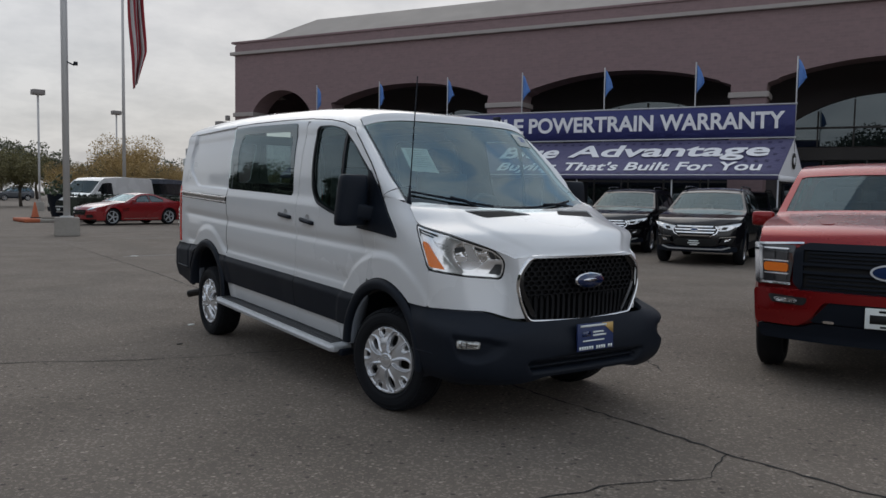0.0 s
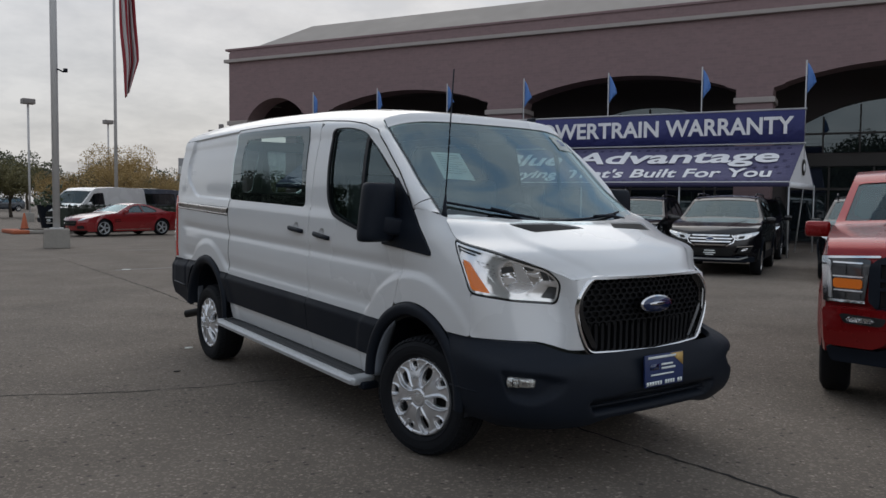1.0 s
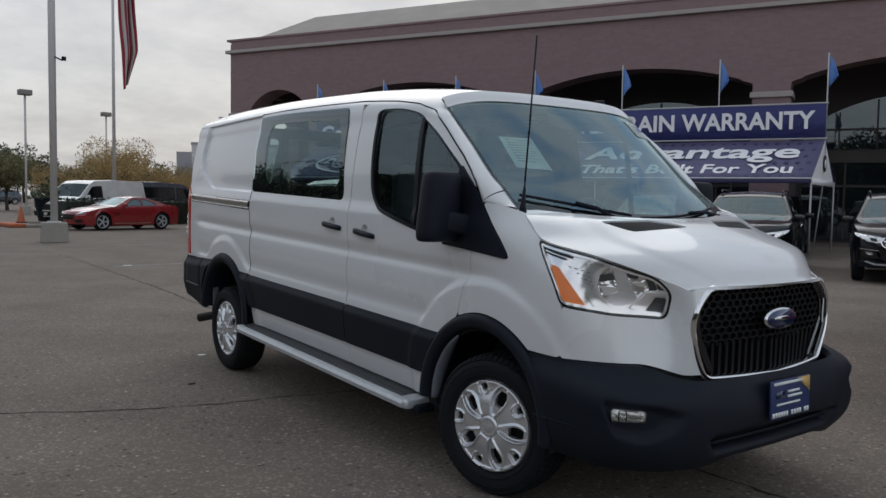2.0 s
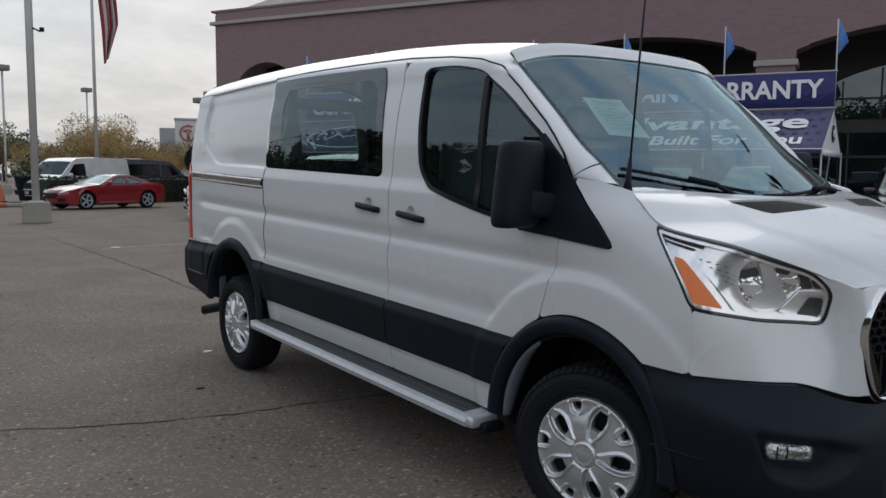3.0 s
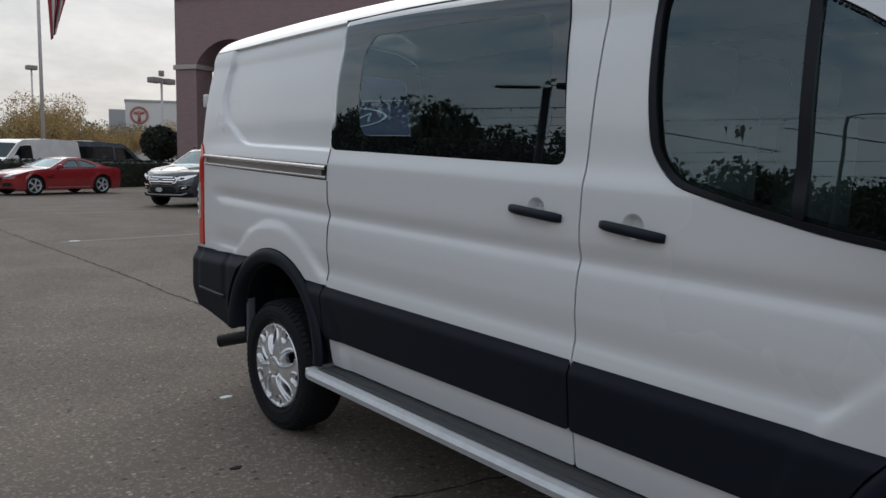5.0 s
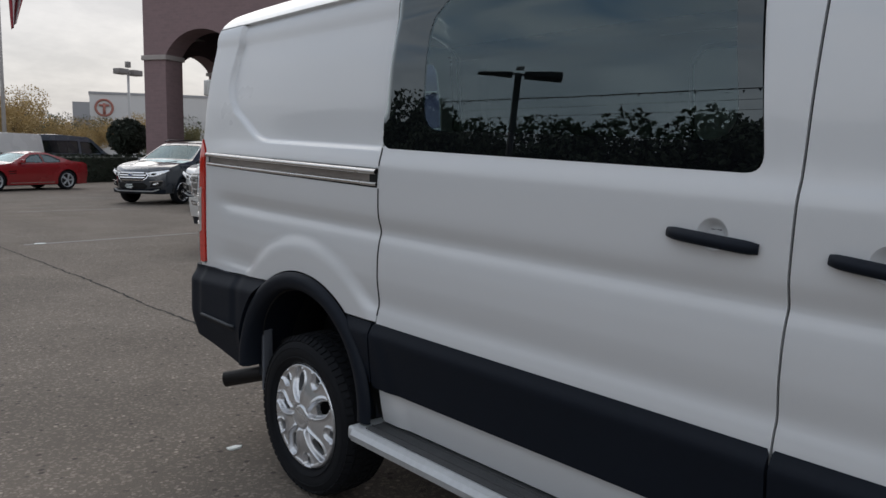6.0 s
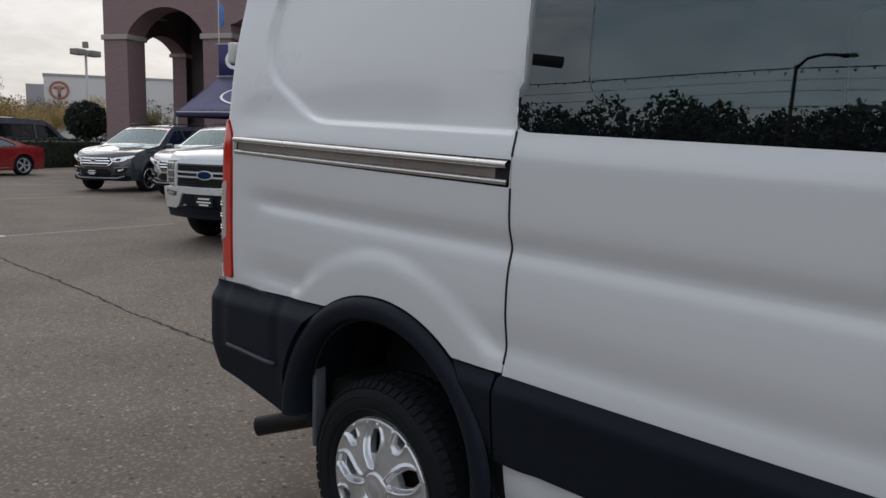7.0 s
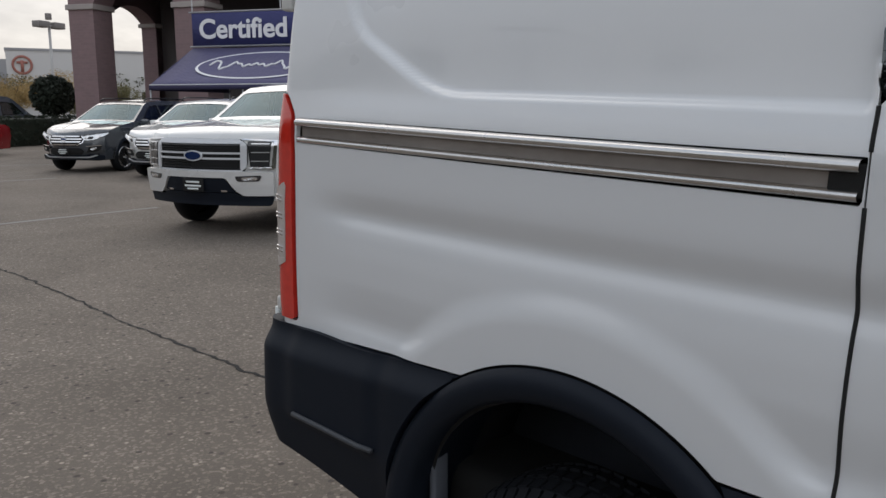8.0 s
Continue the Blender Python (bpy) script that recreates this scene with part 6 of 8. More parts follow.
    for z in (3.35, 4.37):
        part("banner_rail", tube([(S0 - 0.1, RIDGE_Y, z), (S1 + 0.05, RIDGE_Y, z)], 0.028, 6), POLEM, c)
    n = 6
    for i in range(n + 1):
        x = S0 + (S1 - S0) * i / n
        part("flag_pole", tube([(x, RIDGE_Y + 0.03, 2.9), (x, RIDGE_Y + 0.03, 5.80)], 0.022, 6), POLEM, c)
        verts, faces = [], []
        for a in range(9):
            for q in range(5):
                u, v = a / 8, q / 4
                h = 0.92 * (1 - 0.85 * u)
                droop = -0.62 * u**1.3
                verts.append((x + 0.03 + 0.34 * u - 0.10 * u * u, RIDGE_Y + 0.03 + 0.10 * math.sin(5 * u + i) * u, 5.72 - h * v + droop * (1 - 0.3 * v)))
        for a in range(8):
            for q in range(4):
                k = a * 5 + q
                faces.append((k, k + 1, k + 6, k + 5))
        fl = part("pennant", (verts, faces), PENNANT, c, "sky-blue drooping pennant")
        so = fl.modifiers.new("thickness", "SOLIDIFY")
        so.thickness = 0.008
        for y in (EAVE_Y + 0.02, BACK_Y):
            part("canopy_leg", tube([(x + (-SKEW if y < -4 else SKEW), y, 0), (x + (-SKEW if y < -4 else SKEW), y, EAVE_Z)], 0.026, 6), POLEM, c)
    part("brace", tube([(S1 - 0.25, BACK_Y, 0.0), (S1 - 0.05, BACK_Y + 0.1, 2.1)], 0.02, 6), POLEM, c)
    return c


build_canopy()
# ---- other vehicles ----
REDPAINT = surface("metallic_red_paint", (0.25, 0.006, 0.008), 0.24, metal=0.35, coat=0.35, vary=0.05, grain=3)
REDCAR = surface("bright_red_paint", (0.24, 0.012, 0.015), 0.25, coat=1.0, vary=0.05, grain=3)
BLACKPAINT = surface("black_car_paint", (0.006, 0.006, 0.008), 0.16, coat=0.2, vary=0.05)
GREYPAINT = surface("dark_grey_car_paint", (0.058, 0.066, 0.078), 0.26, metal=0.3, coat=1.0, vary=0.05)
WHITECAR = surface("pearl_white_paint", (0.66, 0.66, 0.65), 0.26, coat=1.0, vary=0.03)
CARGLASS = glazing("car_glass", (0.010, 0.014, 0.016), 0.0, 0.6, ior=2.15, through=(0.30, 0.34, 0.34))
CARGLASS_C = glazing("car_windscreen", (0.03, 0.04, 0.04), 0.0, 0.93, ior=1.62, through=(0.30, 0.36, 0.36))
CABINDARK = surface("dark_seat_cloth", (0.020, 0.020, 0.022), 0.8, vary=0.2)
SATIN = surface("satin_grille_trim", (0.62, 0.63, 0.65), 0.33, metal=0.2, vary=0.08)
VANBLUE = surface("slate_blue_van_paint", (0.085, 0.10, 0.125), 0.28, coat=0.8, vary=0.06)
DARKLAMP = surface("dark_lamp_housing", (0.03, 0.03, 0.032), 0.15, coat=0.8, vary=0.2)


def road_wheel(parent, m, r=0.34, w=0.11, spokes=5, rim_mat=None):
    rim = 0.72 * r
    t = part("wheel", lathe([(w * 0.4, rim * 0.96), (w * 0.9, rim * 1.02), (w, r * 0.86), (w * 0.75, r * 0.985), (0, r), (-w * 0.75, r * 0.985), (-w, r * 0.86), (-w * 0.9, rim * 1.02), (-w * 0.4, rim * 0.96)], 40), RUBBER, parent, "", m)
    rm = rim_mat or ALU
    part("rim", lathe([(-w * 0.2, rim * 0.9), (-w * 0.85, rim * 0.93), (-w * 0.92, rim), (-w * 0.7, rim * 1.01)], 40), rm, t)
    part("wheel_back", lathe([(-w * 0.1, rim * 0.95), (-w * 0.1, 0.001)], 30), DARK, t)
    for k in range(spokes):
        a = 2 * math.pi * k / spokes
        for d in (-0.13, 0.13):
            bm = prism([(-0.013 - 0.004, rim * 0.12), (0.013 + 0.004, rim * 0.12), (0.011, rim * 0.95), (-0.011, rim * 0.95)], 0.02)
            bm.transform(Matrix.Rotation(a, 4, "X") @ Matrix.Translation((-w * 0.80, 0, 0)) @ Matrix.Rotation(radians(90), 4, "Z") @ Matrix.Rotation(d * 0.8, 4, "Y"))
            part("spoke", bm, rm, t, "", None, False)
    part("hub", lathe([(-w * 0.7, 0.055), (-w * 0.88, 0.05), (-w * 0.9, 0.001)], 20), rm, t)
    return t


class Shape:
    """A car's outline and width: front at negative y, the front axle at y = 0."""

    def __init__(self, upper, half, belt, roof, sill, wb, wheel_r, tumble=0.2, bow=0.16, tail=0.08, taper=0.07):
        self.upper, self.half, self.belt, self.roof, self.sill, self.wb, self.wr = upper, half, belt, roof, sill, wb, wheel_r
        self.tumble, self.bow, self.tail, self.taper = tumble, bow, tail, taper
        self.y0, self.y1 = min(p[0] for p in upper), max(p[0] for p in upper)
        top = [p for p in upper]
        self.outline = inside(top + [(self.y1 - 0.05, sill), (self.y0 + 0.05, sill)])

    def width(self, y, z):
        w = self.half * (1 - self.taper * np.clip((self.y0 + 0.8 - y) / 0.8, 0, 1) ** 2 - self.tail * np.clip((y - self.y1 + 0.6) / 0.6, 0, 1) ** 2)
        low = 1 - 0.05 * np.clip((0.62 - z) / 0.45, 0, 1) ** 1.5
        ridge = 1 + 0.008 * np.exp(-((z - self.belt + 0.12) / 0.05) ** 2)
        high = 1 - self.tumble * np.clip((z - self.belt) / (self.roof - self.belt), 0, 1.1) - 0.02 * np.clip((z - self.belt + 0.15) / 0.15, 0, 1)
        return w * low * high * ridge

    def swept(self, y, k2):
        return y + k2 * (self.bow * np.clip((self.y0 + 0.9 - y) / 0.9, 0, 1) ** 1.3 - 0.10 * np.clip((y - self.y1 + 0.7) / 0.7, 0, 1) ** 1.3)

    def side(self, U, V, lift=0.0):
        arch = np.minimum(np.hypot(U, V - self.wr), np.hypot(U - self.wb, V - self.wr))
        flare = 0.022 * smooth01((self.wr * 1.42 - arch) / 0.07)
        return np.stack([-(self.width(U, V) + flare + lift), self.swept(U, 1.0), V], -1)

    def lid(self, K, T, lift=0.0):
        """Across the car (k) along its upper outline (t, in metres from the front)."""
        P = np.array(self.upper)
        s = np.r_[0, np.cumsum(np.hypot(*np.diff(P, axis=0).T))]
        y, z = np.interp(T, s, P[:, 0]), np.interp(T, s, P[:, 1])
        e = 0.03
        ya, za, yb, zb = np.interp(T - e, s, P[:, 0]), np.interp(T - e, s, P[:, 1]), np.interp(T + e, s, P[:, 0]), np.interp(T + e, s, P[:, 1])
        y, z = (y + ya + yb) / 3, (z + za + zb) / 3
        d = np.hypot(yb - ya, zb - za) + 1e-9
        ny, nz = -(zb - za) / d, (yb - ya) / d
        crown = 0.035 * (1 - K**2) + lift
        return np.stack([K * self.width(y, z), self.swept(y, K**2) + ny * crown, z + nz * crown], -1)

    def length(self):
        P = np.array(self.upper)
        return float(np.hypot(*np.diff(P, axis=0).T).sum())

    def at(self, i):
        P = np.array(self.upper)
        return float(np.hypot(*np.diff(P[: i + 1], axis=0).T).sum()) if i else 0.0

    def nose(self, X, Z, lift=0.0):
        """The front face, by place across and height."""
        P = np.array([p for p in self.upper[: self.nose_n]])
        y = np.interp(Z, P[:, 1], P[:, 0])
        k = np.clip(np.abs(X) / self.half, 0, 1)
        return np.stack([X, self.swept(y, k**2) - 0.035 * (1 - k**2) - lift, Z], -1)


def build_car(name, m, label, category, sh, paint, glass_polys, screen, back, lights, grille, lower, wheel_mat=None, spokes=5, group="", cladding=None, rails=False, plate=True, mirror_y=0.75, mirror_paint=None, step=0.05):
    car = thing(name, m, label, category, group)
    sh.nose_n = screen[2]
    arches = [disc(y, sh.wr, sh.wr * 1.13) for y in (0.0, sh.wb)]
    glass = [inside(round_poly(p, 0.05)) for p in glass_polys]

    def two(nm, bm, mt, lb="", parent=car):
        a = part(nm, bm.copy(), mt, parent, lb)
        part(nm, mirrored(bm), mt, parent, lb)
        bm.free()
        return a
    reg = less(sh.outline, *arches, *glass)
    two("body_side", skin(reg, sh.side, sh.y0 - 0.1, sh.y1 + 0.1, sh.sill - 0.05, sh.roof + 0.1, step, True, 0.03), paint)
    L = sh.length()
    K = lambda f: (lambda U, V: f(U, V))
    t0, t1, b0, b1 = sh.at(screen[0]), sh.at(screen[1]), sh.at(back[0]), sh.at(back[1])
    sw = inside([(-0.93, t0 + 0.05), (0.93, t0 + 0.05), (0.93, t1 - 0.04), (-0.93, t1 - 0.04)])
    bw = inside([(-0.90, b0 + 0.05), (0.90, b0 + 0.05), (0.90, b1 - 0.05), (-0.90, b1 - 0.05)])
    part("upper_body", skin(less(BIG, sw, bw), lambda U, V: sh.lid(U, V), -1, 1, 0, L, step * 1.4, False, 0.0), paint, car)
    part("windscreen", skin(grown(sw, 0.02), lambda U, V: sh.lid(U, V, -0.006), -1, 1, t0, t1, step * 2, False, 0.0), CARGLASS_C, car, "windscreen glass")
    part("rear_window", skin(grown(bw, 0.02), lambda U, V: sh.lid(U, V, -0.006), -1, 1, b0, b1, step * 2, False, 0.0), CARGLASS, car)
    for g in glass:
        two("side_window", skin(grown(g, 0.01), lambda U, V: sh.side(U, V, -0.01), sh.y0, sh.y1, sh.belt - 0.3, sh.roof, step, True, 0.0), CARGLASS)
        two("window_trim", skin(less(grown(g, 0.018), grown(g, -0.012)), lambda U, V: sh.side(U, V, 0.004), sh.y0, sh.y1, sh.belt - 0.3, sh.roof, step * 0.6, True, 0.008), GLOSSBLACK)
    ya, yb = sh.upper[screen[0]][0] + 0.12, sh.upper[back[0]][0]
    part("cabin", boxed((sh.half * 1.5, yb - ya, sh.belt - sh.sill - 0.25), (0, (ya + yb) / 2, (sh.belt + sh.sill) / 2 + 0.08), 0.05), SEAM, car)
    top = sh.roof - 0.16
    for y, xs in ((ya + 0.42 * (yb - ya), (-0.38, 0.38)), (ya + 0.86 * (yb - ya), (-0.45, 0.0, 0.45))):
        for x in xs:
            seat = part("seat_back", boxed((0.42, 0.14, top - sh.belt - 0.10), (x, y, (top + sh.belt) / 2 - 0.16), 0.05), CABINDARK, car)
            part("headrest", boxed((0.25, 0.09, 0.15), (x, y + 0.02, top - 0.14), 0.03), CABINDARK, seat)
    part("underbody", boxed((sh.half * 1.5, sh.y1 - sh.y0 - 0.5, 0.25), (0, (sh.y0 + sh.y1) / 2, sh.sill + 0.10), 0.05), DARK, car)
    for y in (0.0, sh.wb):
        for s in (-1, 1):
            road_wheel(car, pose(s * (sh.half - 0.115), y, sh.wr, 15 * s, 0, 0 if s < 0 else 180), sh.wr, 0.11, spokes, wheel_mat)
            bm = bmesh.new()
            rows = []
            for k in range(17):
                a = math.pi * k / 16
                rows.append([bm.verts.new((s * x, y + sh.wr * 1.15 * math.cos(a), sh.wr + sh.wr * 1.15 * math.sin(a))) for x in (sh.half - 0.02, sh.half - 0.35)])
            for q, w in zip(rows, rows[1:]):
                bm.faces.new((q[0], q[1], w[1], w[0]))
            part("wheel_well", bm, DARK, car)
    if cladding:
        for y in (0.0, sh.wb):
            two("arch_cladding", skin(both(less(disc(y, sh.wr, sh.wr * 1.32), disc(y, sh.wr, sh.wr * 1.12)), lambda U, V: sh.sill - V, sh.outline), lambda U, V: sh.side(U, V, 0.010), y - 0.6, y + 0.6, sh.sill, 1.0, 0.03, True, 0.02), cladding)
        two("sill_cladding", skin(inside([(sh.wr * 1.2, sh.sill), (sh.wb - sh.wr * 1.2, sh.sill), (sh.wb - sh.wr * 1.2, sh.sill + 0.17), (sh.wr * 1.2, sh.sill + 0.17)]), lambda U, V: sh.side(U, V, 0.010), 0, sh.wb, sh.sill - 0.02, 0.8, 0.05, True, 0.02), cladding)
    if rails:
        for s in (-1, 1):
            part("roof_rail", tube([(s * sh.half * 0.68, y, sh.roof + z) for y, z in ((1.25, 0.0), (1.4, 0.05), (2.2, 0.06), (2.9, 0.04), (3.05, -0.02))], 0.018, 6), BLACKPAINT, car)
    # front details, given by outlines in (across, height)
    def face(nm, poly, mt, lift, edge=0.015, sym=True, lb="", r=0.015, st=0.02, parent=car):
        xs, zs = [p[0] for p in poly], [p[1] for p in poly]
        st = min(st, 0.45 * (max(zs) - min(zs)))
        thin = max(zs) - min(zs) < 0.05
        pad = 0.006 if thin else 0.05
        bm = skin(inside(round_poly(poly, r)), lambda U, V: sh.nose(U, V, lift), min(xs) - 0.05, max(xs) + 0.05, min(zs) - pad, max(zs) + pad, st, False, edge)
        ob = part(nm, bm, mt, parent, lb)
        if sym:
            c = bmesh.new()
            c.from_mesh(ob.data)
            part(nm, mirrored(c), mt, parent, lb)
            c.free()
        return ob
    for args in lights + grille + lower:
        face(*args[:4], **args[4])
    if plate:
        P = sh.nose(np.array([0.0]), np.array([plate]))[0]
        pale = paint is REDPAINT
        pl = part("number_plate", boxed((0.305, 0.012, 0.155), (0, 0, 0), 0.004), PAPER if pale else SEAM, car, "white plate with plain dark bars" if pale else "dark dealer plate with unreadable white print", pose(P[0], P[1] - 0.075, plate))
        for w, h, z in ((0.12, 0.016, 0.055), (0.24, 0.065, -0.005), (0.10, 0.012, -0.06)) if pale else ((0.20, 0.022, 0.035), (0.24, 0.022, -0.01), (0.16, 0.022, -0.045)):
            part("print_bar", boxed((w, 0.003, h), (0, -0.008, z)), SEAM if pale else PAPER, pl)
    for s in (-1, 1):
        mz = sh.belt + 0.07
        x = s * (float(sh.width(np.array([mirror_y]), np.array([mz]))[0]) + 0.13)
        mi = part("door_mirror", boxed((0.21, 0.10, 0.14), (0, 0, 0), 0.035), mirror_paint or paint, car, "", pose(x, mirror_y - 0.05, mz))
        part("mirror_arm", boxed((0.14, 0.05, 0.04), (-s * 0.12, 0.02, -0.05), 0.01), PLASTIC, mi)
    return car


def soft(pts, n=2):
    """The outline with its bends eased."""
    P = [tuple(p) for p in pts]
    for _ in range(n):
        Q = [P[0]]
        for a, b in zip(P, P[1:]):
            Q += [(0.75 * a[0] + 0.25 * b[0], 0.75 * a[1] + 0.25 * b[1]), (0.25 * a[0] + 0.75 * b[0], 0.25 * a[1] + 0.75 * b[1])]
        P = Q + [P[-1]]
    return P


def bars(x0, x1, z0, z1, n, h, mt, lift, name="grille_bar"):
    out = []
    for k in range(n):
        z = z0 + (z1 - z0) * (k + 0.5) / n
        out.append((name, [(x0, z - h / 2), (x1, z - h / 2), (x1, z + h / 2), (x0, z + h / 2)], mt, lift, dict(sym=False, r=0.004, edge=0.02)))
    return out


def oval_poly(rx, rz, z, n=20):
    return [(rx * math.cos(2 * math.pi * k / n), z + rz * math.sin(2 * math.pi * k / n)) for k in range(n)]


def pickup(name, m, label, paint, lower_paint, grille_mat, bar_mat, chrome, amber):
    up = [(-0.90, 0.42), (-0.95, 0.62), (-0.97, 0.80), (-0.95, 1.08), (-0.90, 1.20), (-0.72, 1.27), (-0.2, 1.32), (0.42, 1.37), (0.98, 1.80), (1.12, 1.87), (1.45, 1.915), (2.2, 1.93), (2.75, 1.90), (2.85, 1.85), (3.08, 1.37), (3.10, 1.33), (4.85, 1.33), (4.92, 1.28), (4.95, 0.62), (4.90, 0.52)]
    up = [(y, z if z < 1.1 else 1.1 + (z - 1.1) * 0.90) for y, z in up]
    sh = Shape(up, 1.0, 1.23, 1.85, 0.42, 3.70, 0.40, tumble=0.19, bow=0.26, tail=0.03, taper=0.05)
    gl = [[(0.62, 1.31), (1.12, 1.70), (1.60, 1.755), (1.66, 1.30)], [(1.74, 1.30), (1.70, 1.755), (2.45, 1.755), (2.75, 1.64), (2.72, 1.31)]]
    lights = [("headlamp", [(0.70, 0.85), (0.93, 0.85), (0.955, 1.17), (0.66, 1.17)], DARKLAMP, 0.010, dict(lb="tall headlamp")),
              ("lamp_rim", [(0.925, 0.84), (0.965, 0.86), (0.985, 1.18), (0.60, 1.20), (0.60, 1.185), (0.945, 1.165)], chrome, 0.016, dict(r=0.002, st=0.007)),
              ("lamp_module", [(0.72, 1.04), (0.80, 1.04), (0.80, 1.14), (0.72, 1.14)], DARKLAMP, 0.020, dict(r=0.01)),
              ("lamp_module", [(0.82, 1.04), (0.90, 1.04), (0.91, 1.14), (0.82, 1.14)], DARKLAMP, 0.020, dict(r=0.01)),
              ("lamp_module", [(0.72, 0.87), (0.80, 0.87), (0.80, 0.94), (0.72, 0.94)], DARKLAMP, 0.020, dict(r=0.01)),
              ("lamp_module", [(0.82, 0.87), (0.895, 0.87), (0.90, 0.94), (0.82, 0.94)], DARKLAMP, 0.020, dict(r=0.01)),
              ("light_pipe", [(0.905, 0.875), (0.93, 0.875), (0.95, 1.16), (0.925, 1.16)], BOWL, 0.022, dict(r=0.004)),
              ("light_pipe", [(0.69, 0.855), (0.93, 0.855), (0.93, 0.872), (0.69, 0.872)], LAMPBOWL, 0.022, dict(r=0.004)),
              ("cell_frame", [(0.805, 0.87), (0.815, 0.87), (0.815, 1.145), (0.805, 1.145)], BOWL, 0.026, dict(r=0.001)),
              ("cell_frame", [(0.71, 1.035), (0.91, 1.035), (0.91, 1.046), (0.71, 1.046)], BOWL, 0.026, dict(r=0.001)),
              ("cell_frame", [(0.71, 0.935), (0.90, 0.935), (0.90, 0.946), (0.71, 0.946)], BOWL, 0.026, dict(r=0.001)),
              ("cell_frame", [(0.71, 1.135), (0.91, 1.135), (0.91, 1.146), (0.71, 1.146)], BOWL, 0.026, dict(r=0.001)),
              ("turn_lamp", [(0.715, 0.955), (0.90, 0.955), (0.905, 1.025), (0.715, 1.025)], amber, 0.022, dict(r=0.01))]
    gr = [("grille", [(-0.62, 0.80), (0.62, 0.80), (0.665, 0.90), (0.665, 1.13), (0.58, 1.195), (-0.58, 1.195), (-0.665, 1.13), (-0.665, 0.90)], SEAM, 0.006, dict(sym=False, r=0.04, lb="wide barred grille")),
          ("grille_frame", [(-0.63, 1.140), (0.63, 1.140), (0.58, 1.195), (-0.58, 1.195)], grille_mat, 0.034, dict(sym=False)),
          ("grille_frame", [(-0.672, 0.87), (-0.610, 0.82), (-0.600, 0.86), (-0.600, 1.15), (-0.61, 1.18), (-0.672, 1.13)], grille_mat, 0.034, dict()),
          ("grille_frame", [(-0.60, 0.80), (0.60, 0.80), (0.64, 0.835), (-0.64, 0.835)], grille_mat, 0.03, dict(sym=False)),
          ("centre_bar", [(-0.62, 0.955), (0.62, 0.955), (0.62, 0.978), (-0.62, 0.978)], grille_mat, 0.036, dict(sym=False)),
          ("centre_bar", [(-0.62, 1.018), (0.62, 1.018), (0.62, 1.041), (-0.62, 1.041)], grille_mat, 0.036, dict(sym=False)),
          ("emblem", oval_poly(0.135, 0.062, 0.997), SATIN, 0.05, dict(sym=False, r=0, st=0.012, lb="oval badge with a chrome rim")),
          ("emblem_face", oval_poly(0.118, 0.048, 0.997), EMBLEM, 0.055, dict(sym=False, r=0, st=0.012))]
    gr += bars(-0.57, 0.57, 0.845, 0.945, 3, 0.014, bar_mat, 0.022) + bars(-0.57, 0.57, 1.045, 1.135, 3, 0.014, bar_mat, 0.022)
    lo = [("bumper", [(-0.95, 0.49), (-0.62, 0.49), (-0.52, 0.57), (-0.44, 0.70), (0.44, 0.70), (0.52, 0.57), (0.62, 0.49), (0.95, 0.49), (0.97, 0.77), (0.55, 0.775), (-0.55, 0.775), (-0.97, 0.77)], lower_paint, 0.07, dict(sym=False, r=0.03, edge=0.06, lb="painted front bumper")),
          ("bumper_centre", [(-0.54, 0.53), (0.54, 0.53), (0.40, 0.70), (-0.40, 0.70)], PLASTIC, 0.055, dict(sym=False, r=0.02, edge=0.05)),
          ("bumper_lip", [(-0.90, 0.37), (0.90, 0.37), (0.94, 0.478), (0.60, 0.478), (0.50, 0.52), (-0.50, 0.52), (-0.60, 0.478), (-0.94, 0.478)], PLASTIC, 0.05, dict(sym=False, r=0.02, edge=0.06)),
          ("fog_lamp", [(0.58, 0.66), (0.82, 0.665), (0.86, 0.735), (0.55, 0.72)], DARKLAMP, 0.078, dict(r=0.015, lb="fog lamp in a dark recess")),
          ("fog_lens", [(0.64, 0.675), (0.80, 0.678), (0.82, 0.715), (0.62, 0.71)], LAMPBOWL, 0.083, dict(r=0.01)),
          ("tow_hook", [(0.36, 0.535), (0.44, 0.535), (0.44, 0.555), (0.36, 0.555)], CHROME, 0.07, dict(r=0.004))]
    drop = lambda rows: [(n, [(x, z - 0.045 * (z > 0.78)) for x, z in poly], mt, lift, kw) for n, poly, mt, lift, kw in rows]
    lights, gr = drop(lights), drop(gr)
    car = build_car(name, m, label, "pickup truck", sh, paint, gl, (7, 8, 7), (13, 14), lights, gr, lo, None, 6, "", None, False, 0.61, 0.72)
    # raised panels on the bonnet and a step under the doors
    for s in (-1, 1):
        part("bonnet_ridge", skin(inside([(s * 0.42, 1.05), (s * 0.52, 1.05), (s * 0.62, 2.0), (s * 0.50, 2.0)]), lambda U, V: sh.lid(U, V, 0.006), -1, 1, 0.9, 2.1, 0.05, False, 0.012), paint, car)
        part("running_board", boxed((0.16, 2.1, 0.06), (s * 0.95, 1.75, 0.42), 0.015), ALU, car)
    # cargo bed is open
    part("bed_floor", boxed((1.6, 1.65, 0.02), (0, 3.98, 1.30)), PLASTIC, car)
    part("aerial", tube([(0.86, 0.40, 1.34), (0.90, 0.46, 1.75)], 0.005, 5), PLASTIC, car)
    return car


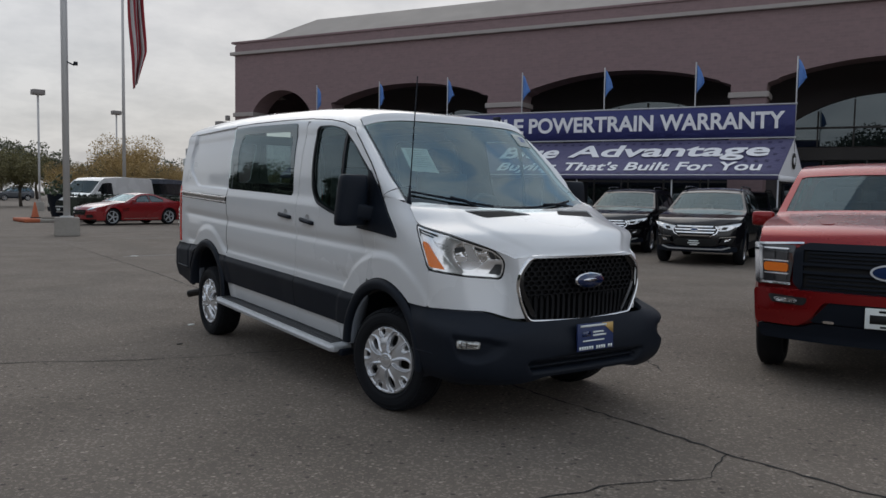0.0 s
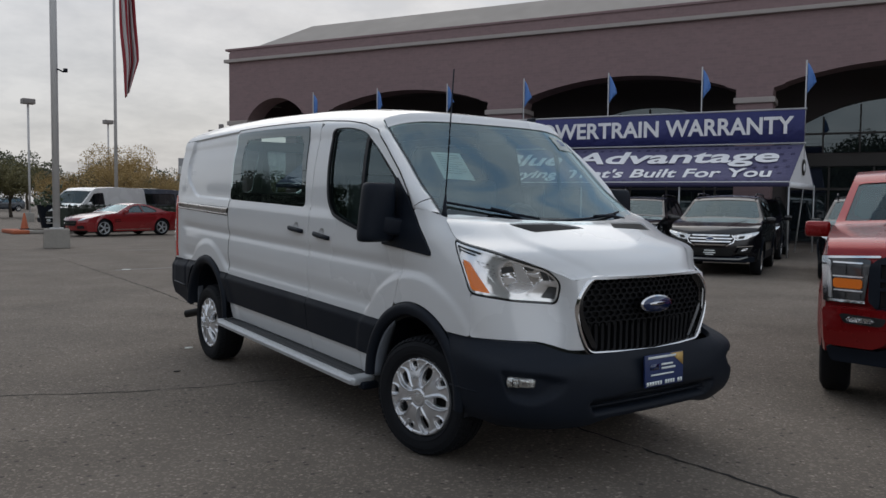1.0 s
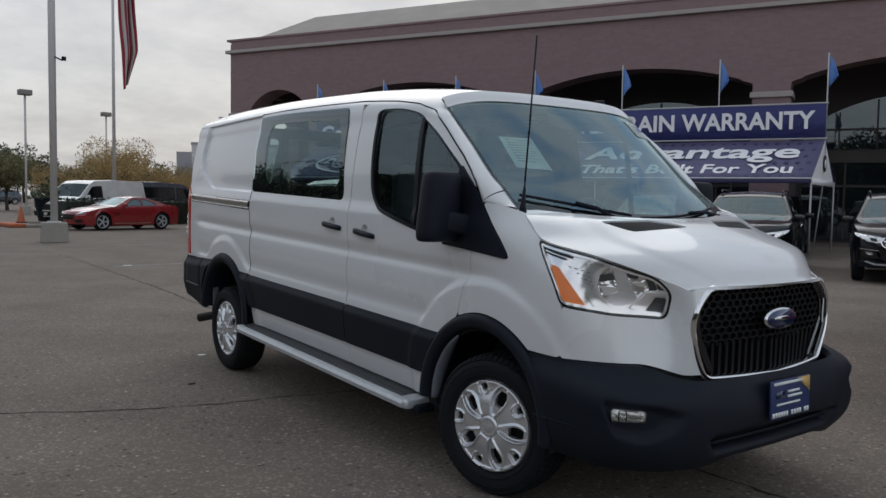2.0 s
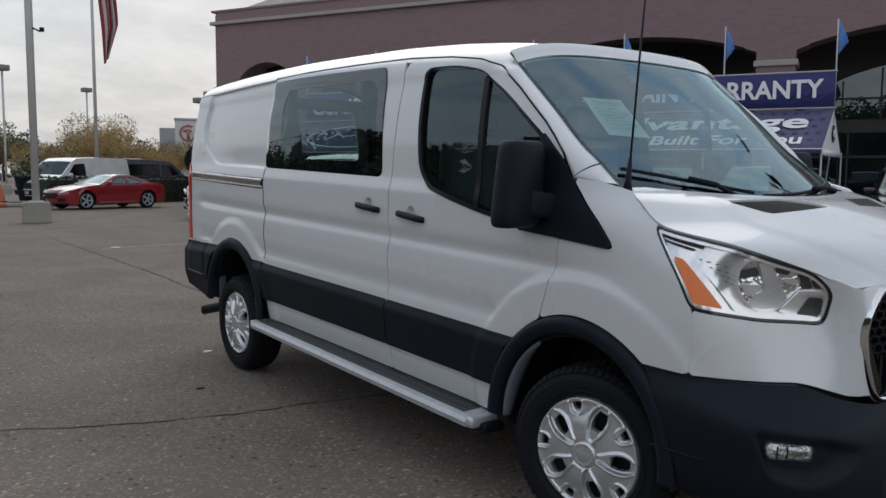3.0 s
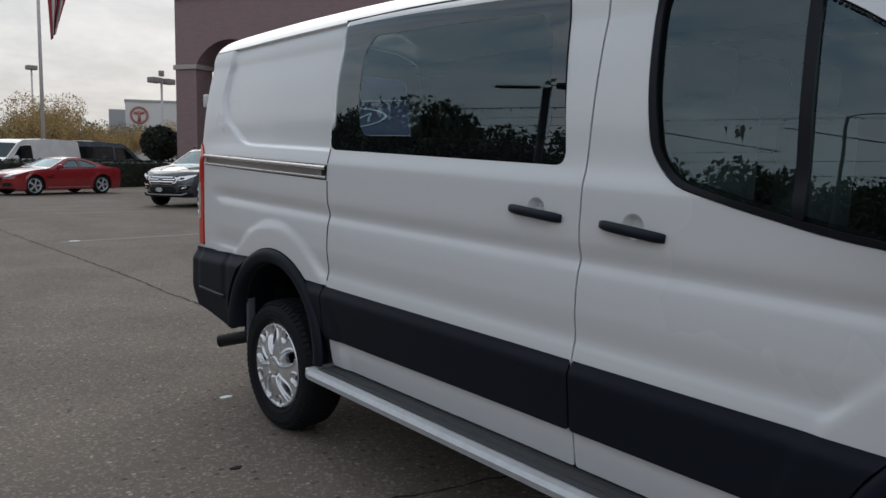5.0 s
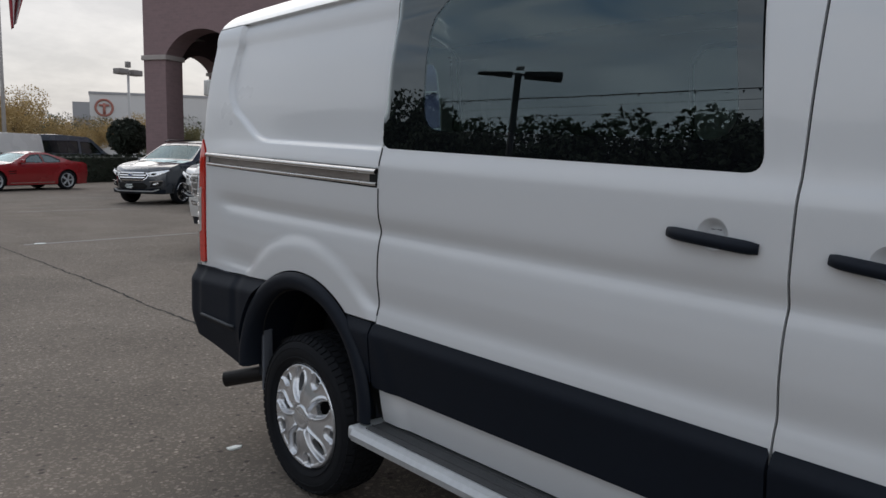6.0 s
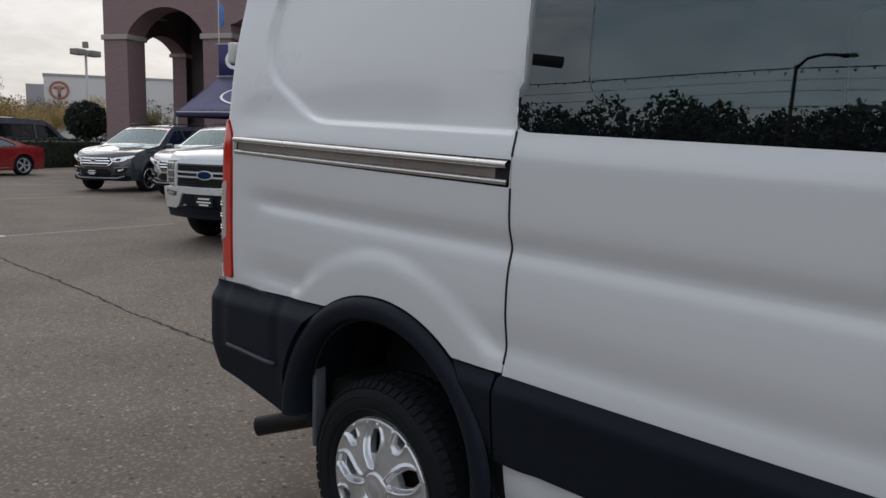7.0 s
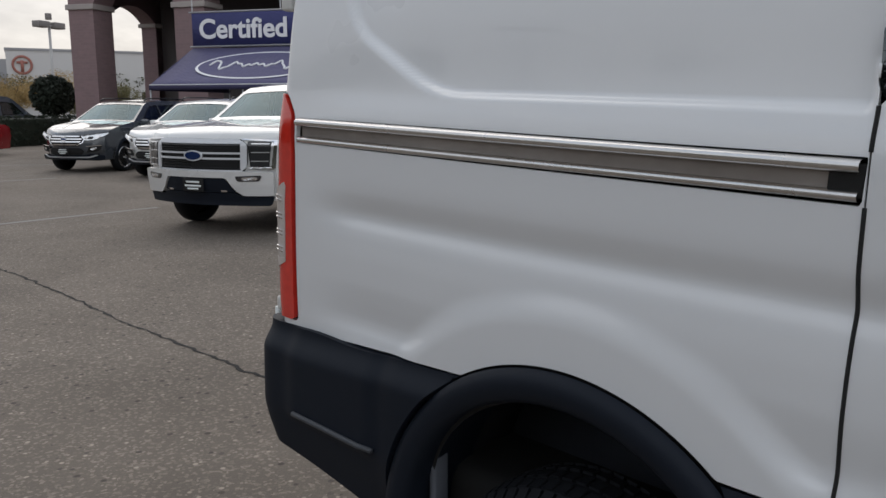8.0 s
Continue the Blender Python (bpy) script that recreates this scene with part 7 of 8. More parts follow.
def suv(name, m, label, paint, group="", front=CHROME):
    up = [(-0.82, 0.30), (-0.89, 0.48), (-0.90, 0.66), (-0.85, 0.86), (-0.66, 0.975), (-0.15, 1.065), (0.46, 1.145), (1.15, 1.56), (1.35, 1.62), (2.0, 1.66), (2.8, 1.645), (3.15, 1.60), (3.52, 1.20), (3.58, 1.05), (3.60, 0.60), (3.52, 0.40)]
    sh = Shape(up, 0.92, 1.06, 1.66, 0.30, 2.69, 0.34, tumble=0.27, bow=0.34, tail=0.10, taper=0.15)
    gl = [[(0.72, 1.10), (1.28, 1.49), (1.62, 1.545), (1.62, 1.09)], [(1.70, 1.09), (1.70, 1.55), (2.42, 1.545), (2.48, 1.12)], [(2.56, 1.13), (2.52, 1.535), (2.95, 1.49), (3.15, 1.25)]]
    lights = [("headlamp", [(0.40, 0.795), (0.50, 0.740), (0.66, 0.760), (0.86, 0.860), (0.90, 0.920), (0.66, 0.875), (0.44, 0.845)], LAMPBOWL, 0.014, dict(lb="swept headlamp")),
              ("lamp_lens", [(0.52, 0.768), (0.62, 0.775), (0.66, 0.838), (0.54, 0.825)], GLOSSBLACK, 0.020, dict(r=0.02)),
              ("lamp_lens", [(0.68, 0.795), (0.77, 0.835), (0.78, 0.872), (0.70, 0.852)], BOWL, 0.022, dict(r=0.015)),
              ("lamp_rim", [(0.42, 0.848), (0.66, 0.882), (0.90, 0.926), (0.90, 0.938), (0.64, 0.895), (0.42, 0.862)], GLOSSBLACK, 0.018, dict(r=0.002, st=0.006)),
              ("fog_recess", [(0.50, 0.47), (0.74, 0.50), (0.80, 0.62), (0.56, 0.60)], SEAM, 0.020, dict(r=0.02)),
              ("fog_lamp", [(0.58, 0.525), (0.68, 0.535), (0.72, 0.59), (0.60, 0.575)], LAMPBOWL, 0.034, dict(r=0.012)),
              ("fog_trim", [(0.50, 0.60), (0.80, 0.625), (0.80, 0.640), (0.50, 0.615)], front, 0.026, dict(r=0.002, st=0.006))]
    gr = [("grille", [(-0.30, 0.615), (0.30, 0.615), (0.43, 0.70), (0.46, 0.765), (0.40, 0.850), (-0.40, 0.850), (-0.46, 0.765), (-0.43, 0.70)], SEAM, 0.014, dict(sym=False, r=0.03, lb="grille with bright bars")),
          ("grille_bar", [(-0.36, 0.822), (0.36, 0.822), (0.38, 0.852), (-0.38, 0.852)], front, 0.032, dict(sym=False, r=0.006, edge=0.02)),
          ("grille_bar", [(-0.42, 0.762), (0.42, 0.762), (0.42, 0.790), (-0.42, 0.790)], front, 0.034, dict(sym=False, r=0.006, edge=0.02)),
          ("grille_bar", [(-0.38, 0.700), (0.38, 0.700), (0.41, 0.728), (-0.41, 0.728)], front, 0.034, dict(sym=False, r=0.006, edge=0.02)),
          ("grille_bar", [(-0.28, 0.635), (0.28, 0.635), (0.33, 0.660), (-0.33, 0.660)], front, 0.030, dict(sym=False, r=0.006, edge=0.02)),
          ("grille_side", [(0.40, 0.84), (0.455, 0.768), (0.425, 0.700), (0.30, 0.630), (0.31, 0.612), (0.445, 0.692), (0.478, 0.768), (0.415, 0.852)], front, 0.028, dict(r=0.002, edge=0.012, st=0.007)),
          ("emblem", oval_poly(0.088, 0.038, 0.776), CHROME, 0.046, dict(sym=False, r=0, st=0.01)), ("emblem_face", oval_poly(0.074, 0.028, 0.776), EMBLEM, 0.050, dict(sym=False, r=0, st=0.01))]
    lo = [("lower_intake", [(-0.40, 0.42), (0.40, 0.42), (0.46, 0.50), (0.36, 0.575), (-0.36, 0.575), (-0.46, 0.50)], SEAM, 0.02, dict(sym=False, r=0.03)),
          ("bumper_lip", [(-0.82, 0.30), (0.82, 0.30), (0.84, 0.40), (0.56, 0.43), (0.44, 0.40), (-0.44, 0.40), (-0.56, 0.43), (-0.84, 0.40)], PLASTIC, 0.03, dict(sym=False, r=0.02)),
          ("skid_plate", [(-0.56, 0.345), (0.56, 0.345), (0.72, 0.40), (0.70, 0.415), (0.54, 0.372), (-0.54, 0.372), (-0.70, 0.415), (-0.72, 0.40)], ALU, 0.045, dict(sym=False, r=0.006, st=0.010))]
    car = build_car(name, m, label, "car", sh, paint, gl, (6, 7, 6), (11, 12), lights, gr, lo, CHROME, 5, group, PLASTIC, True, 0.50, 0.75)
    for s in (-1, 1):
        part("bonnet_ridge", skin(inside([(s * 0.30, 0.85), (s * 0.36, 0.85), (s * 0.66, 1.75), (s * 0.58, 1.75)]), lambda U, V: sh.lid(U, V, 0.008), -1, 1, 0.75, 1.85, 0.03, False, 0.012), paint, car)
    return car


def roadster(m):
    up = [(-0.86, 0.24), (-0.92, 0.45), (-0.90, 0.62), (-0.78, 0.72), (-0.2, 0.84), (0.55, 0.93), (1.25, 1.245), (1.55, 1.295), (1.95, 1.285), (2.45, 1.12), (2.85, 0.99), (3.35, 0.95), (3.50, 0.88), (3.55, 0.60), (3.48, 0.32)]
    sh = Shape(up, 0.93, 0.92, 1.295, 0.20, 2.585, 0.335, tumble=0.30, bow=0.25, tail=0.10, taper=0.10)
    gl = [[(0.95, 0.96), (1.36, 1.19), (1.66, 1.225), (1.70, 0.95)], [(1.76, 0.95), (1.73, 1.225), (2.02, 1.19), (2.38, 1.02), (2.3, 0.97)]]
    lights = [("headlamp", [(0.50, 0.62), (0.74, 0.66), (0.84, 0.78), (0.62, 0.745)], BOWL, 0.012, dict(lb="swept headlamp"))]
    gr = [("grille", [(-0.40, 0.42), (0.40, 0.42), (0.46, 0.62), (-0.46, 0.62)], SEAM, 0.012, dict(sym=False, r=0.03)), ("grille_bar", [(-0.42, 0.50), (0.42, 0.50), (0.42, 0.535), (-0.42, 0.535)], CHROME, 0.03, dict(sym=False, r=0.005))]
    lo = [("lower_intake", [(0.45, 0.30), (0.78, 0.32), (0.74, 0.44), (0.48, 0.42)], SEAM, 0.012, dict(r=0.02))]
    car = build_car("roadster", m, "bright red two-seat roadster with five-spoke wheels", "car", sh, REDCAR, gl, (5, 6, 5), (8, 10), lights, gr, lo, ALU, 5, "", None, False, False, 0.95)
    for s in (-1, 1):
        for k in range(2):
            bm = skin(inside([(0.42 + 0.02 * k, 0.66 - 0.07 * k), (0.72, 0.69 - 0.07 * k), (0.72, 0.665 - 0.07 * k), (0.44 + 0.02 * k, 0.635 - 0.07 * k)]), lambda U, V: sh.side(U, V, 0.004), 0.3, 0.9, 0.5, 0.8, 0.02, True, 0.006)
            part("side_vent", mirrored(bm) if s > 0 else bm, GLOSSBLACK, car)
        bm = skin(inside([(0.5, 0.26), (2.1, 0.26), (2.1, 0.29), (0.5, 0.29)]), lambda U, V: sh.side(U, V, 0.006), 0.3, 2.3, 0.2, 0.4, 0.03, True, 0.01)
        part("sill_trim", mirrored(bm) if s > 0 else bm, CHROME, car)
    return car


def cargo_van(m, paint, name, label, long=True):
    up = [(-0.80, 0.35), (-0.86, 0.60), (-0.84, 0.90), (-0.70, 1.05), (0.05, 1.22), (0.80, 1.86), (1.05, 1.98), (2.5, 2.05), (4.2, 2.03), (4.42, 1.95), (4.50, 1.0), (4.45, 0.45)]
    sh = Shape(up, 0.98, 1.20, 2.05, 0.33, 3.40, 0.36, tumble=0.16, bow=0.20, tail=0.06, taper=0.08)
    gl = [[(0.42, 1.26), (0.88, 1.72), (1.45, 1.76), (1.45, 1.22)]] + ([] if long else [[(1.6, 1.24), (1.6, 1.78), (4.1, 1.76), (4.15, 1.26)]])
    lights = [("headlamp", [(0.60, 0.72), (0.90, 0.72), (0.92, 0.90), (0.60, 0.90)], BOWL, 0.012, dict(lb="headlamp"))]
    gr = [("grille", [(-0.55, 0.66), (0.55, 0.66), (0.55, 0.92), (-0.55, 0.92)], SEAM, 0.012, dict(sym=False))] + bars(-0.5, 0.5, 0.69, 0.9, 3, 0.02, CHROME, 0.025)
    lo = [("bumper", [(-0.92, 0.40), (0.92, 0.40), (0.92, 0.60), (-0.92, 0.60)], PLASTIC, 0.04, dict(sym=False))]
    return build_car(name, m, label, "van", sh, paint, gl, (4, 5, 4), (9, 10), lights, gr, lo, None, 5, "", None, False, 0.5, 0.45)


def park(x, y, az):
    """A pose on the lot; az: the way towards the tail, in degrees from +x."""
    return pose(x, y, 0, 0, 0, az - 90)


pickup("red_pickup", park(3.05, -1.235, 25.9) @ Matrix.Scale(0.95, 4), "metallic red crew-cab pickup with a dark barred grille", REDPAINT, REDPAINT, PLASTIC, PLASTIC, CHROME, AMBER)
pickup("white_pickup", park(3.52, 11.04, 18) @ Matrix.Scale(0.965, 4), "pearl white crew-cab pickup with a bright barred grille", WHITECAR, WHITECAR, SATIN, DARKLAMP, CHROME, DARKLAMP)
gsuv = suv("parked_suv", park(6.24, 21.71, 28), "dark grey compact SUV with a bright barred grille", GREYPAINT, "parked SUVs")
wsuv = suv("parked_suv", park(6.78, 18.69, 28), "white compact SUV beside a white pickup", WHITECAR, "parked SUVs", CHROME)
bsuv = suv("parked_suv", park(11.35, 6.70, 27), "glossy black compact SUV under the canopy row", BLACKPAINT, "parked SUVs")
for x, y in ((12.5, 10.2), (12.35, 3.95), (16.4, 9.3)):
    copy_thing(bsuv, park(x, y, 27))
roadster(park(3.98, 30.35, 17.7))
cargo_van(park(4.16, 36.4, 34), WHITECAR, "cargo_van", "long white cargo van parked behind a hedge")
cargo_van(park(11.3, 40.7, 200), VANBLUE, "passenger_van", "slate blue passenger van parked behind a hedge", False)
for x, y, az in ((-13.5, 108, 12), (-9.5, 109, 15), (-5.5, 111, 10), (-0.5, 112, 190), (4.0, 112, 14)):
    far = copy_thing(wsuv, park(x, y, az))
    far["label"] = "pale car far across the lot, below the trees"
far = copy_thing(gsuv, park(9.0, 104, 15))
far["label"] = "dark grey car far across the lot"
# ---- poles, planting and the distance ----
CONCRETE = surface("weathered_concrete", (0.30, 0.28, 0.25), 0.9, vary=0.25, grain=14, patch=2, bump=0.4, bump_scale=60)
GREYPOLE = surface("grey_painted_pole", (0.50, 0.49, 0.48), 0.55, vary=0.15)
LAMPGREY = surface("lamp_housing_grey", (0.22, 0.20, 0.19), 0.6, vary=0.15)
LEAF_GREEN = surface("dark_green_leaf", (0.050, 0.068, 0.034), 0.7, vary=0.5, grain=3, patch=0.6)
LEAF_OLIVE = surface("olive_leaf", (0.14, 0.125, 0.050), 0.7, vary=0.5, grain=3, patch=0.6)
LEAF_GOLD = surface("autumn_leaf", (0.36, 0.25, 0.10), 0.7, vary=0.5, grain=3, patch=0.6)
LEAF_HEDGE = surface("clipped_hedge_leaf", (0.016, 0.024, 0.014), 0.75, vary=0.5, grain=6, patch=1)
LEAF_FAR = surface("pale_green_leaf", (0.10, 0.105, 0.062), 0.7, vary=0.5, grain=3, patch=0.6)
BARK = surface("grey_bark", (0.10, 0.085, 0.07), 0.9, vary=0.3, bump=0.5, bump_scale=40)
FLAGRED, FLAGWHITE = surface("flag_red_cloth", (0.26, 0.02, 0.03), 0.8, vary=0.2), surface("flag_white_cloth", (0.45, 0.42, 0.42), 0.8, vary=0.1)
ORANGE = surface("orange_kerb_paint", (0.40, 0.11, 0.05), 0.8, vary=0.25)


def leaves(points, size, seed):
    """Small bent leaf clumps at the points, as one mesh."""
    r = random.Random(seed)
    verts, faces = [], []
    for p in points:
        s = size * r.uniform(0.6, 1.4)
        a = Vector((r.gauss(0, 1), r.gauss(0, 1), r.gauss(0, 1))).normalized()
        b = a.orthogonal().normalized()
        b.rotate(Matrix.Rotation(r.uniform(0, 6.28), 3, a))
        n = a.cross(b)
        k = len(verts)
        c = Vector(p)
        verts += [c - a * s, c + b * s * 0.55 + n * s * 0.2, c + a * s, c - b * s * 0.55 + n * s * 0.2]
        faces += [(k, k + 1, k + 2), (k, k + 2, k + 3)]
    return verts, faces


def build_tree(name, m, label, height, spread, mat, seed, count=1500, leaf=0.16):
    r = random.Random(seed)
    t = thing(name, m, label, "tree", "trees beyond the lot")
    trunk_h = height * 0.38
    part("trunk", tube([(0, 0, 0), (0.04 * height * r.uniform(-1, 1), 0.02 * height, trunk_h * 0.6), (0.05 * height * r.uniform(-1, 1), 0, trunk_h * 1.3)], 0.035 * height, 7, taper=0.016 * height), BARK, t)
    tips = []
    for k in range(9):
        a = 2 * math.pi * k / 9 + r.uniform(-0.3, 0.3)
        d = spread * r.uniform(0.45, 0.95)
        top = Vector((d * math.cos(a), d * math.sin(a), height * r.uniform(0.55, 0.93)))
        mid = top * 0.45 + Vector((0, 0, trunk_h * 0.75))
        part("limb", tube([(0, 0, trunk_h * r.uniform(0.7, 1.1)), mid, top], 0.014 * height, 5, taper=0.004 * height), BARK, t)
        tips += [(top, spread * r.uniform(0.32, 0.5)), (mid, spread * r.uniform(0.3, 0.42))]
    tips.append((Vector((0, 0, height * 0.90)), spread * 0.45))
    pts = []
    for _ in range(count):
        c, rad = r.choice(tips)
        v = Vector((r.gauss(0, 1), r.gauss(0, 1), r.gauss(0, 0.75))).normalized() * rad * r.uniform(0.35, 1.0) ** 0.5
        pts.append(c + v)
    part("crown", leaves(pts, leaf, seed), mat, t, "", None, False)
    return t


def build_hedge(name, m, label, length, depth, height, seed):
    h = thing(name, m, label, "hedge")
    part("core", boxed((length - 0.1, depth - 0.1, height - 0.06), (length / 2, 0, height / 2 - 0.03), 0.08), LEAF_HEDGE, h)
    r = random.Random(seed)
    pts = []
    for _ in range(int(1500 * length / 8)):
        x, f = r.uniform(0, length), r.random()
        if f < 0.45:
            pts.append((x, -depth / 2 + r.gauss(0, 0.03), r.uniform(0.05, height)))
        elif f < 0.8:
            pts.append((x, r.uniform(-depth / 2, depth / 2), height + r.gauss(0, 0.03)))
        else:
            pts.append((x, depth / 2 + r.gauss(0, 0.03), r.uniform(0.05, height)))
    part("foliage", leaves(pts, 0.07 if height < 2 else 0.22, seed), LEAF_HEDGE, h, "", None, False)
    return h


build_hedge("hedge", pose(3.4, 33.4, 0, 0, 0, 28), "dark green clipped hedge behind parked cars", 12.4, 0.9, 1.15, 3)
top = thing("topiary_bush", pose(12.5, 39.6, 0), "round clipped dark green bush on a short stem", "bush")
part("stem", tube([(0, 0, 0), (0, 0, 1.7)], 0.07, 7), BARK, top)
rr = random.Random(8)
ball = []
for _ in range(1800):
    v = Vector((rr.gauss(0, 1), rr.gauss(0, 1), rr.gauss(0, 1))).normalized()
    ball.append(Vector((0, 0, 2.05)) + Vector((v.x * 0.92, v.y * 0.92, v.z * 0.86)) * rr.uniform(0.82, 1.03))
part("foliage", leaves(ball, 0.10, 8), LEAF_HEDGE, top, "", None, False)
bmv = bmesh.new()
bmesh.ops.create_icosphere(bmv, subdivisions=3, radius=0.66)
bmesh.ops.translate(bmv, vec=(0, 0, 2.05), verts=bmv.verts)
part("core", bmv, LEAF_HEDGE, top)

gold = build_tree("tree", pose(12.4, 60, 0, 0, 0, 20), "small autumn tree with thin golden leaves", 4.3, 2.5, LEAF_GOLD, 11, 9500, 0.062)
olive = build_tree("tree", pose(3.2, 66, 0), "rounded olive-green tree beyond the lot", 3.6, 2.3, LEAF_OLIVE, 12, 9000, 0.068)
green = build_tree("tree", pose(-6.5, 110, 0), "dark green tree in the distance", 7.4, 4.4, LEAF_FAR, 13, 6000, 0.20)
for x, y, a, k in ((8.6, 63, 80, 0.72), (16.5, 62, 140, 0.74), (20.0, 66, 200, 0.80), (14.2, 66, 260, 1.22), (24.5, 72, 30, 0.85), (28.5, 78, 300, 1.0)):
    copy_thing(gold, pose(x, y, 0, 0, 0, a) @ Matrix.Scale(k, 4))
for x, y, a, k in ((6.2, 68, 50, 1.15), (10.5, 70, 120, 0.92), (18.5, 74, 210, 0.80), (-0.5, 72, 10, 0.85), (30, 70, 100, 0.9), (22.6, 60, 33, 0.75)):
    copy_thing(olive, pose(x, y, 0, 0, 0, a) @ Matrix.Scale(k, 4))
for i in range(16):
    copy_thing(green, pose(-22 + 6.3 * i + rr.uniform(-1.5, 1.5), 112 + rr.uniform(-8, 14), 0, 0, 0, rr.uniform(0, 360)) @ Matrix.Scale(rr.uniform(0.65, 1.1), 4))
# the belt of trees on the street side, which the van's windows mirror
belt = build_tree("tree", pose(-38, -46, 0), "tall dense dark green tree across the street", 9.7, 5.2, LEAF_GREEN, 17, 9500, 0.24)
for i in range(34):
    copy_thing(belt, pose(-39 + rr.uniform(-3, 3), -42 + 4.4 * i, 0, 0, 0, rr.uniform(0, 360)) @ Matrix.Scale(rr.uniform(0.72, 1.08), 4))
for i in range(30):
    copy_thing(belt, pose(-35 + rr.uniform(-1, 1), -42 + 5 * i, -2.2, 0, 0, rr.uniform(0, 360)) @ Matrix.Scale(rr.uniform(0.6, 0.8), 4))


build_hedge("street_hedge", pose(-42, -60, 0, 0, 0, 90), "tall dense dark hedge along the far side of the street", 190, 2.0, 5.2, 21)


# mirrored lamps: their backlit silhouette is put into this near-black colour
DARKPOLE = surface("dark_bronze_pole", (0.022, 0.021, 0.020), 0.5, metal=0.3, vary=0.2)


def lot_lamp(m, height, heads, label, pole=None, head=1.0):
    l = thing("lot_lamp", m, label, "lamp post", "lot lamps")
    part("post", tube([(0, 0, 0), (0, 0, height)], 0.07 * head, 8), pole or GREYPOLE, l)
    part("footing", lathe([(0, 0.28), (0.55, 0.28), (0.6, 0.24), (0.6, 0.001)], 16, "z"), CONCRETE, l)
    for x in heads:
        part("lamp_head", boxed((0.75 * head, 0.55, 0.34 if head == 1.0 else 0.24), (x * head, 0, height + (0.12 if len(heads) == 1 else 0.0)), 0.05), pole or LAMPGREY, l)
        if x:
            part("arm", tube([(0, 0, height - 0.05), (x * head, 0, height)], 0.035, 6), pole or GREYPOLE, l)
    if len(heads) > 1:
        part("sensor", boxed((0.25, 0.25, 0.35), (0, 0, height + 0.45), 0.03), LAMPGREY, l)
    return l


lot_lamp(pose(5.25, 53.0, 0, 0, 0, 10), 7.5, (0,), "tall grey lot lamp with one boxy head")
lot_lamp(pose(13.7, 68.4, 0, 0, 0, 10), 7.95, (0,), "tall grey lot lamp with one boxy head")
lot_lamp(pose(16.3, 48.95, 0, 0, 0, 25), 6.0, (-0.55, 0.55), "grey lot lamp with two boxy heads")
lot_lamp(pose(-17.2, 16.4, 0, 0, 0, 50), 6.25, (-0.50, 0.50), "dark bronze lot lamp with two flat heads", DARKPOLE, 1.5)
lot_lamp(pose(12.6, 1.0, 0, 0, 0, 90), 8.3, (-0.62, 0.62), "dark bronze lot lamp with two flat heads", DARKPOLE, 0.95)
# a string of small pennants along the street side
bunting = thing("pennant_string", pose(-22, 10, 0), "string of small faded pennants on two posts", "bunting")
for y in (-48, 48):
    part("post", tube([(0, y, 0), (0, y, 6.9)], 0.05, 8), GREYPOLE, bunting)
part("cord", tube([(0, -48 + 4 * i, 6.7 - 0.10 * math.sin(math.pi * i / 4) ** 2) for i in range(25)], 0.018, 5), SEAM, bunting)
penn = prism([(-0.05, 0), (0.05, 0), (0, -0.09)], 0.01)
penn.transform(Matrix.Rotation(radians(90), 4, "Z"))
first = part("pennant", penn, SEAM, bunting, "", pose(0, -40, 6.66), False)
for i in range(1, 180):
    ob = new("pennant", first.data)
    ob.parent, ob.matrix_basis = bunting, pose(0, -40 + 0.45 * i, 6.66 - 0.03 * (i % 3), 0, 0, (i * 37) % 40 - 20)
street = thing("street_lamp", pose(-25.1, 10.9, 0, 0, 0, -90), "tall street lamp with a curved arm", "lamp post")
part("post", tube([(0, 0, 0), (0, 0, 7.55)], 0.09, 8, taper=0.06), DARKPOLE, street)
part("arm", tube([(0, 0, 7.45), (0.3, 0, 7.75), (0.8, 0, 7.85), (1.3, 0, 7.8)], 0.05, 6), DARKPOLE, street)
part("lamp_head", boxed((0.5, 0.22, 0.10), (1.5, 0, 7.78), 0.04), DARKPOLE, street)
for k, z in enumerate((8.4, 9.1, 9.6)):
    wire = part("overhead_wire", tube([(-36, -70 + 14 * i, z - 0.25 * math.sin(math.pi * ((i % 3) / 3))) for i in range(12)], 0.012, 5), SEAM)
    tagged(wire, "black overhead cable along the street", "cable", "overhead cables")
for y in (-42, 0, 42):
    up = thing("utility_pole", pose(-36, y, 0), "brown wooden utility pole carrying cables", "pole", "utility poles")
    part("post", tube([(0, 0, 0), (0, 0, 10)], 0.14, 8, taper=0.10), BARK, up)
    for z in (8.4, 9.1, 9.6):
        part("crossarm", boxed((0.1, 1.2, 0.1), (0, 0, z)), BARK, up)

# the pole in its concrete block, and the flag behind
cp = thing("camera_pole", pose(1.22, 22.15, 0, 0, 0, -10), "grey steel pole set in a square concrete block", "pole")
bm = bmesh.new()
lo = [bm.verts.new((x * 0.36, y * 0.36, 0)) for x, y in ((-1, -1), (1, -1), (1, 1), (-1, 1))]
hi = [bm.verts.new((x * 0.345, y * 0.345, 0.56)) for x, y in ((-1, -1), (1, -1), (1, 1), (-1, 1))]
bm.faces.new(lo[::-1]), bm.faces.new(hi)
for i in range(4):
    bm.faces.new((lo[i], lo[(i + 1) % 4], hi[(i + 1) % 4], hi[i]))
bmesh.ops.bevel(bm, geom=bm.edges, offset=0.02, segments=2, affect="EDGES")
part("concrete_block", bm, CONCRETE, cp, "weathered concrete block", None, False)
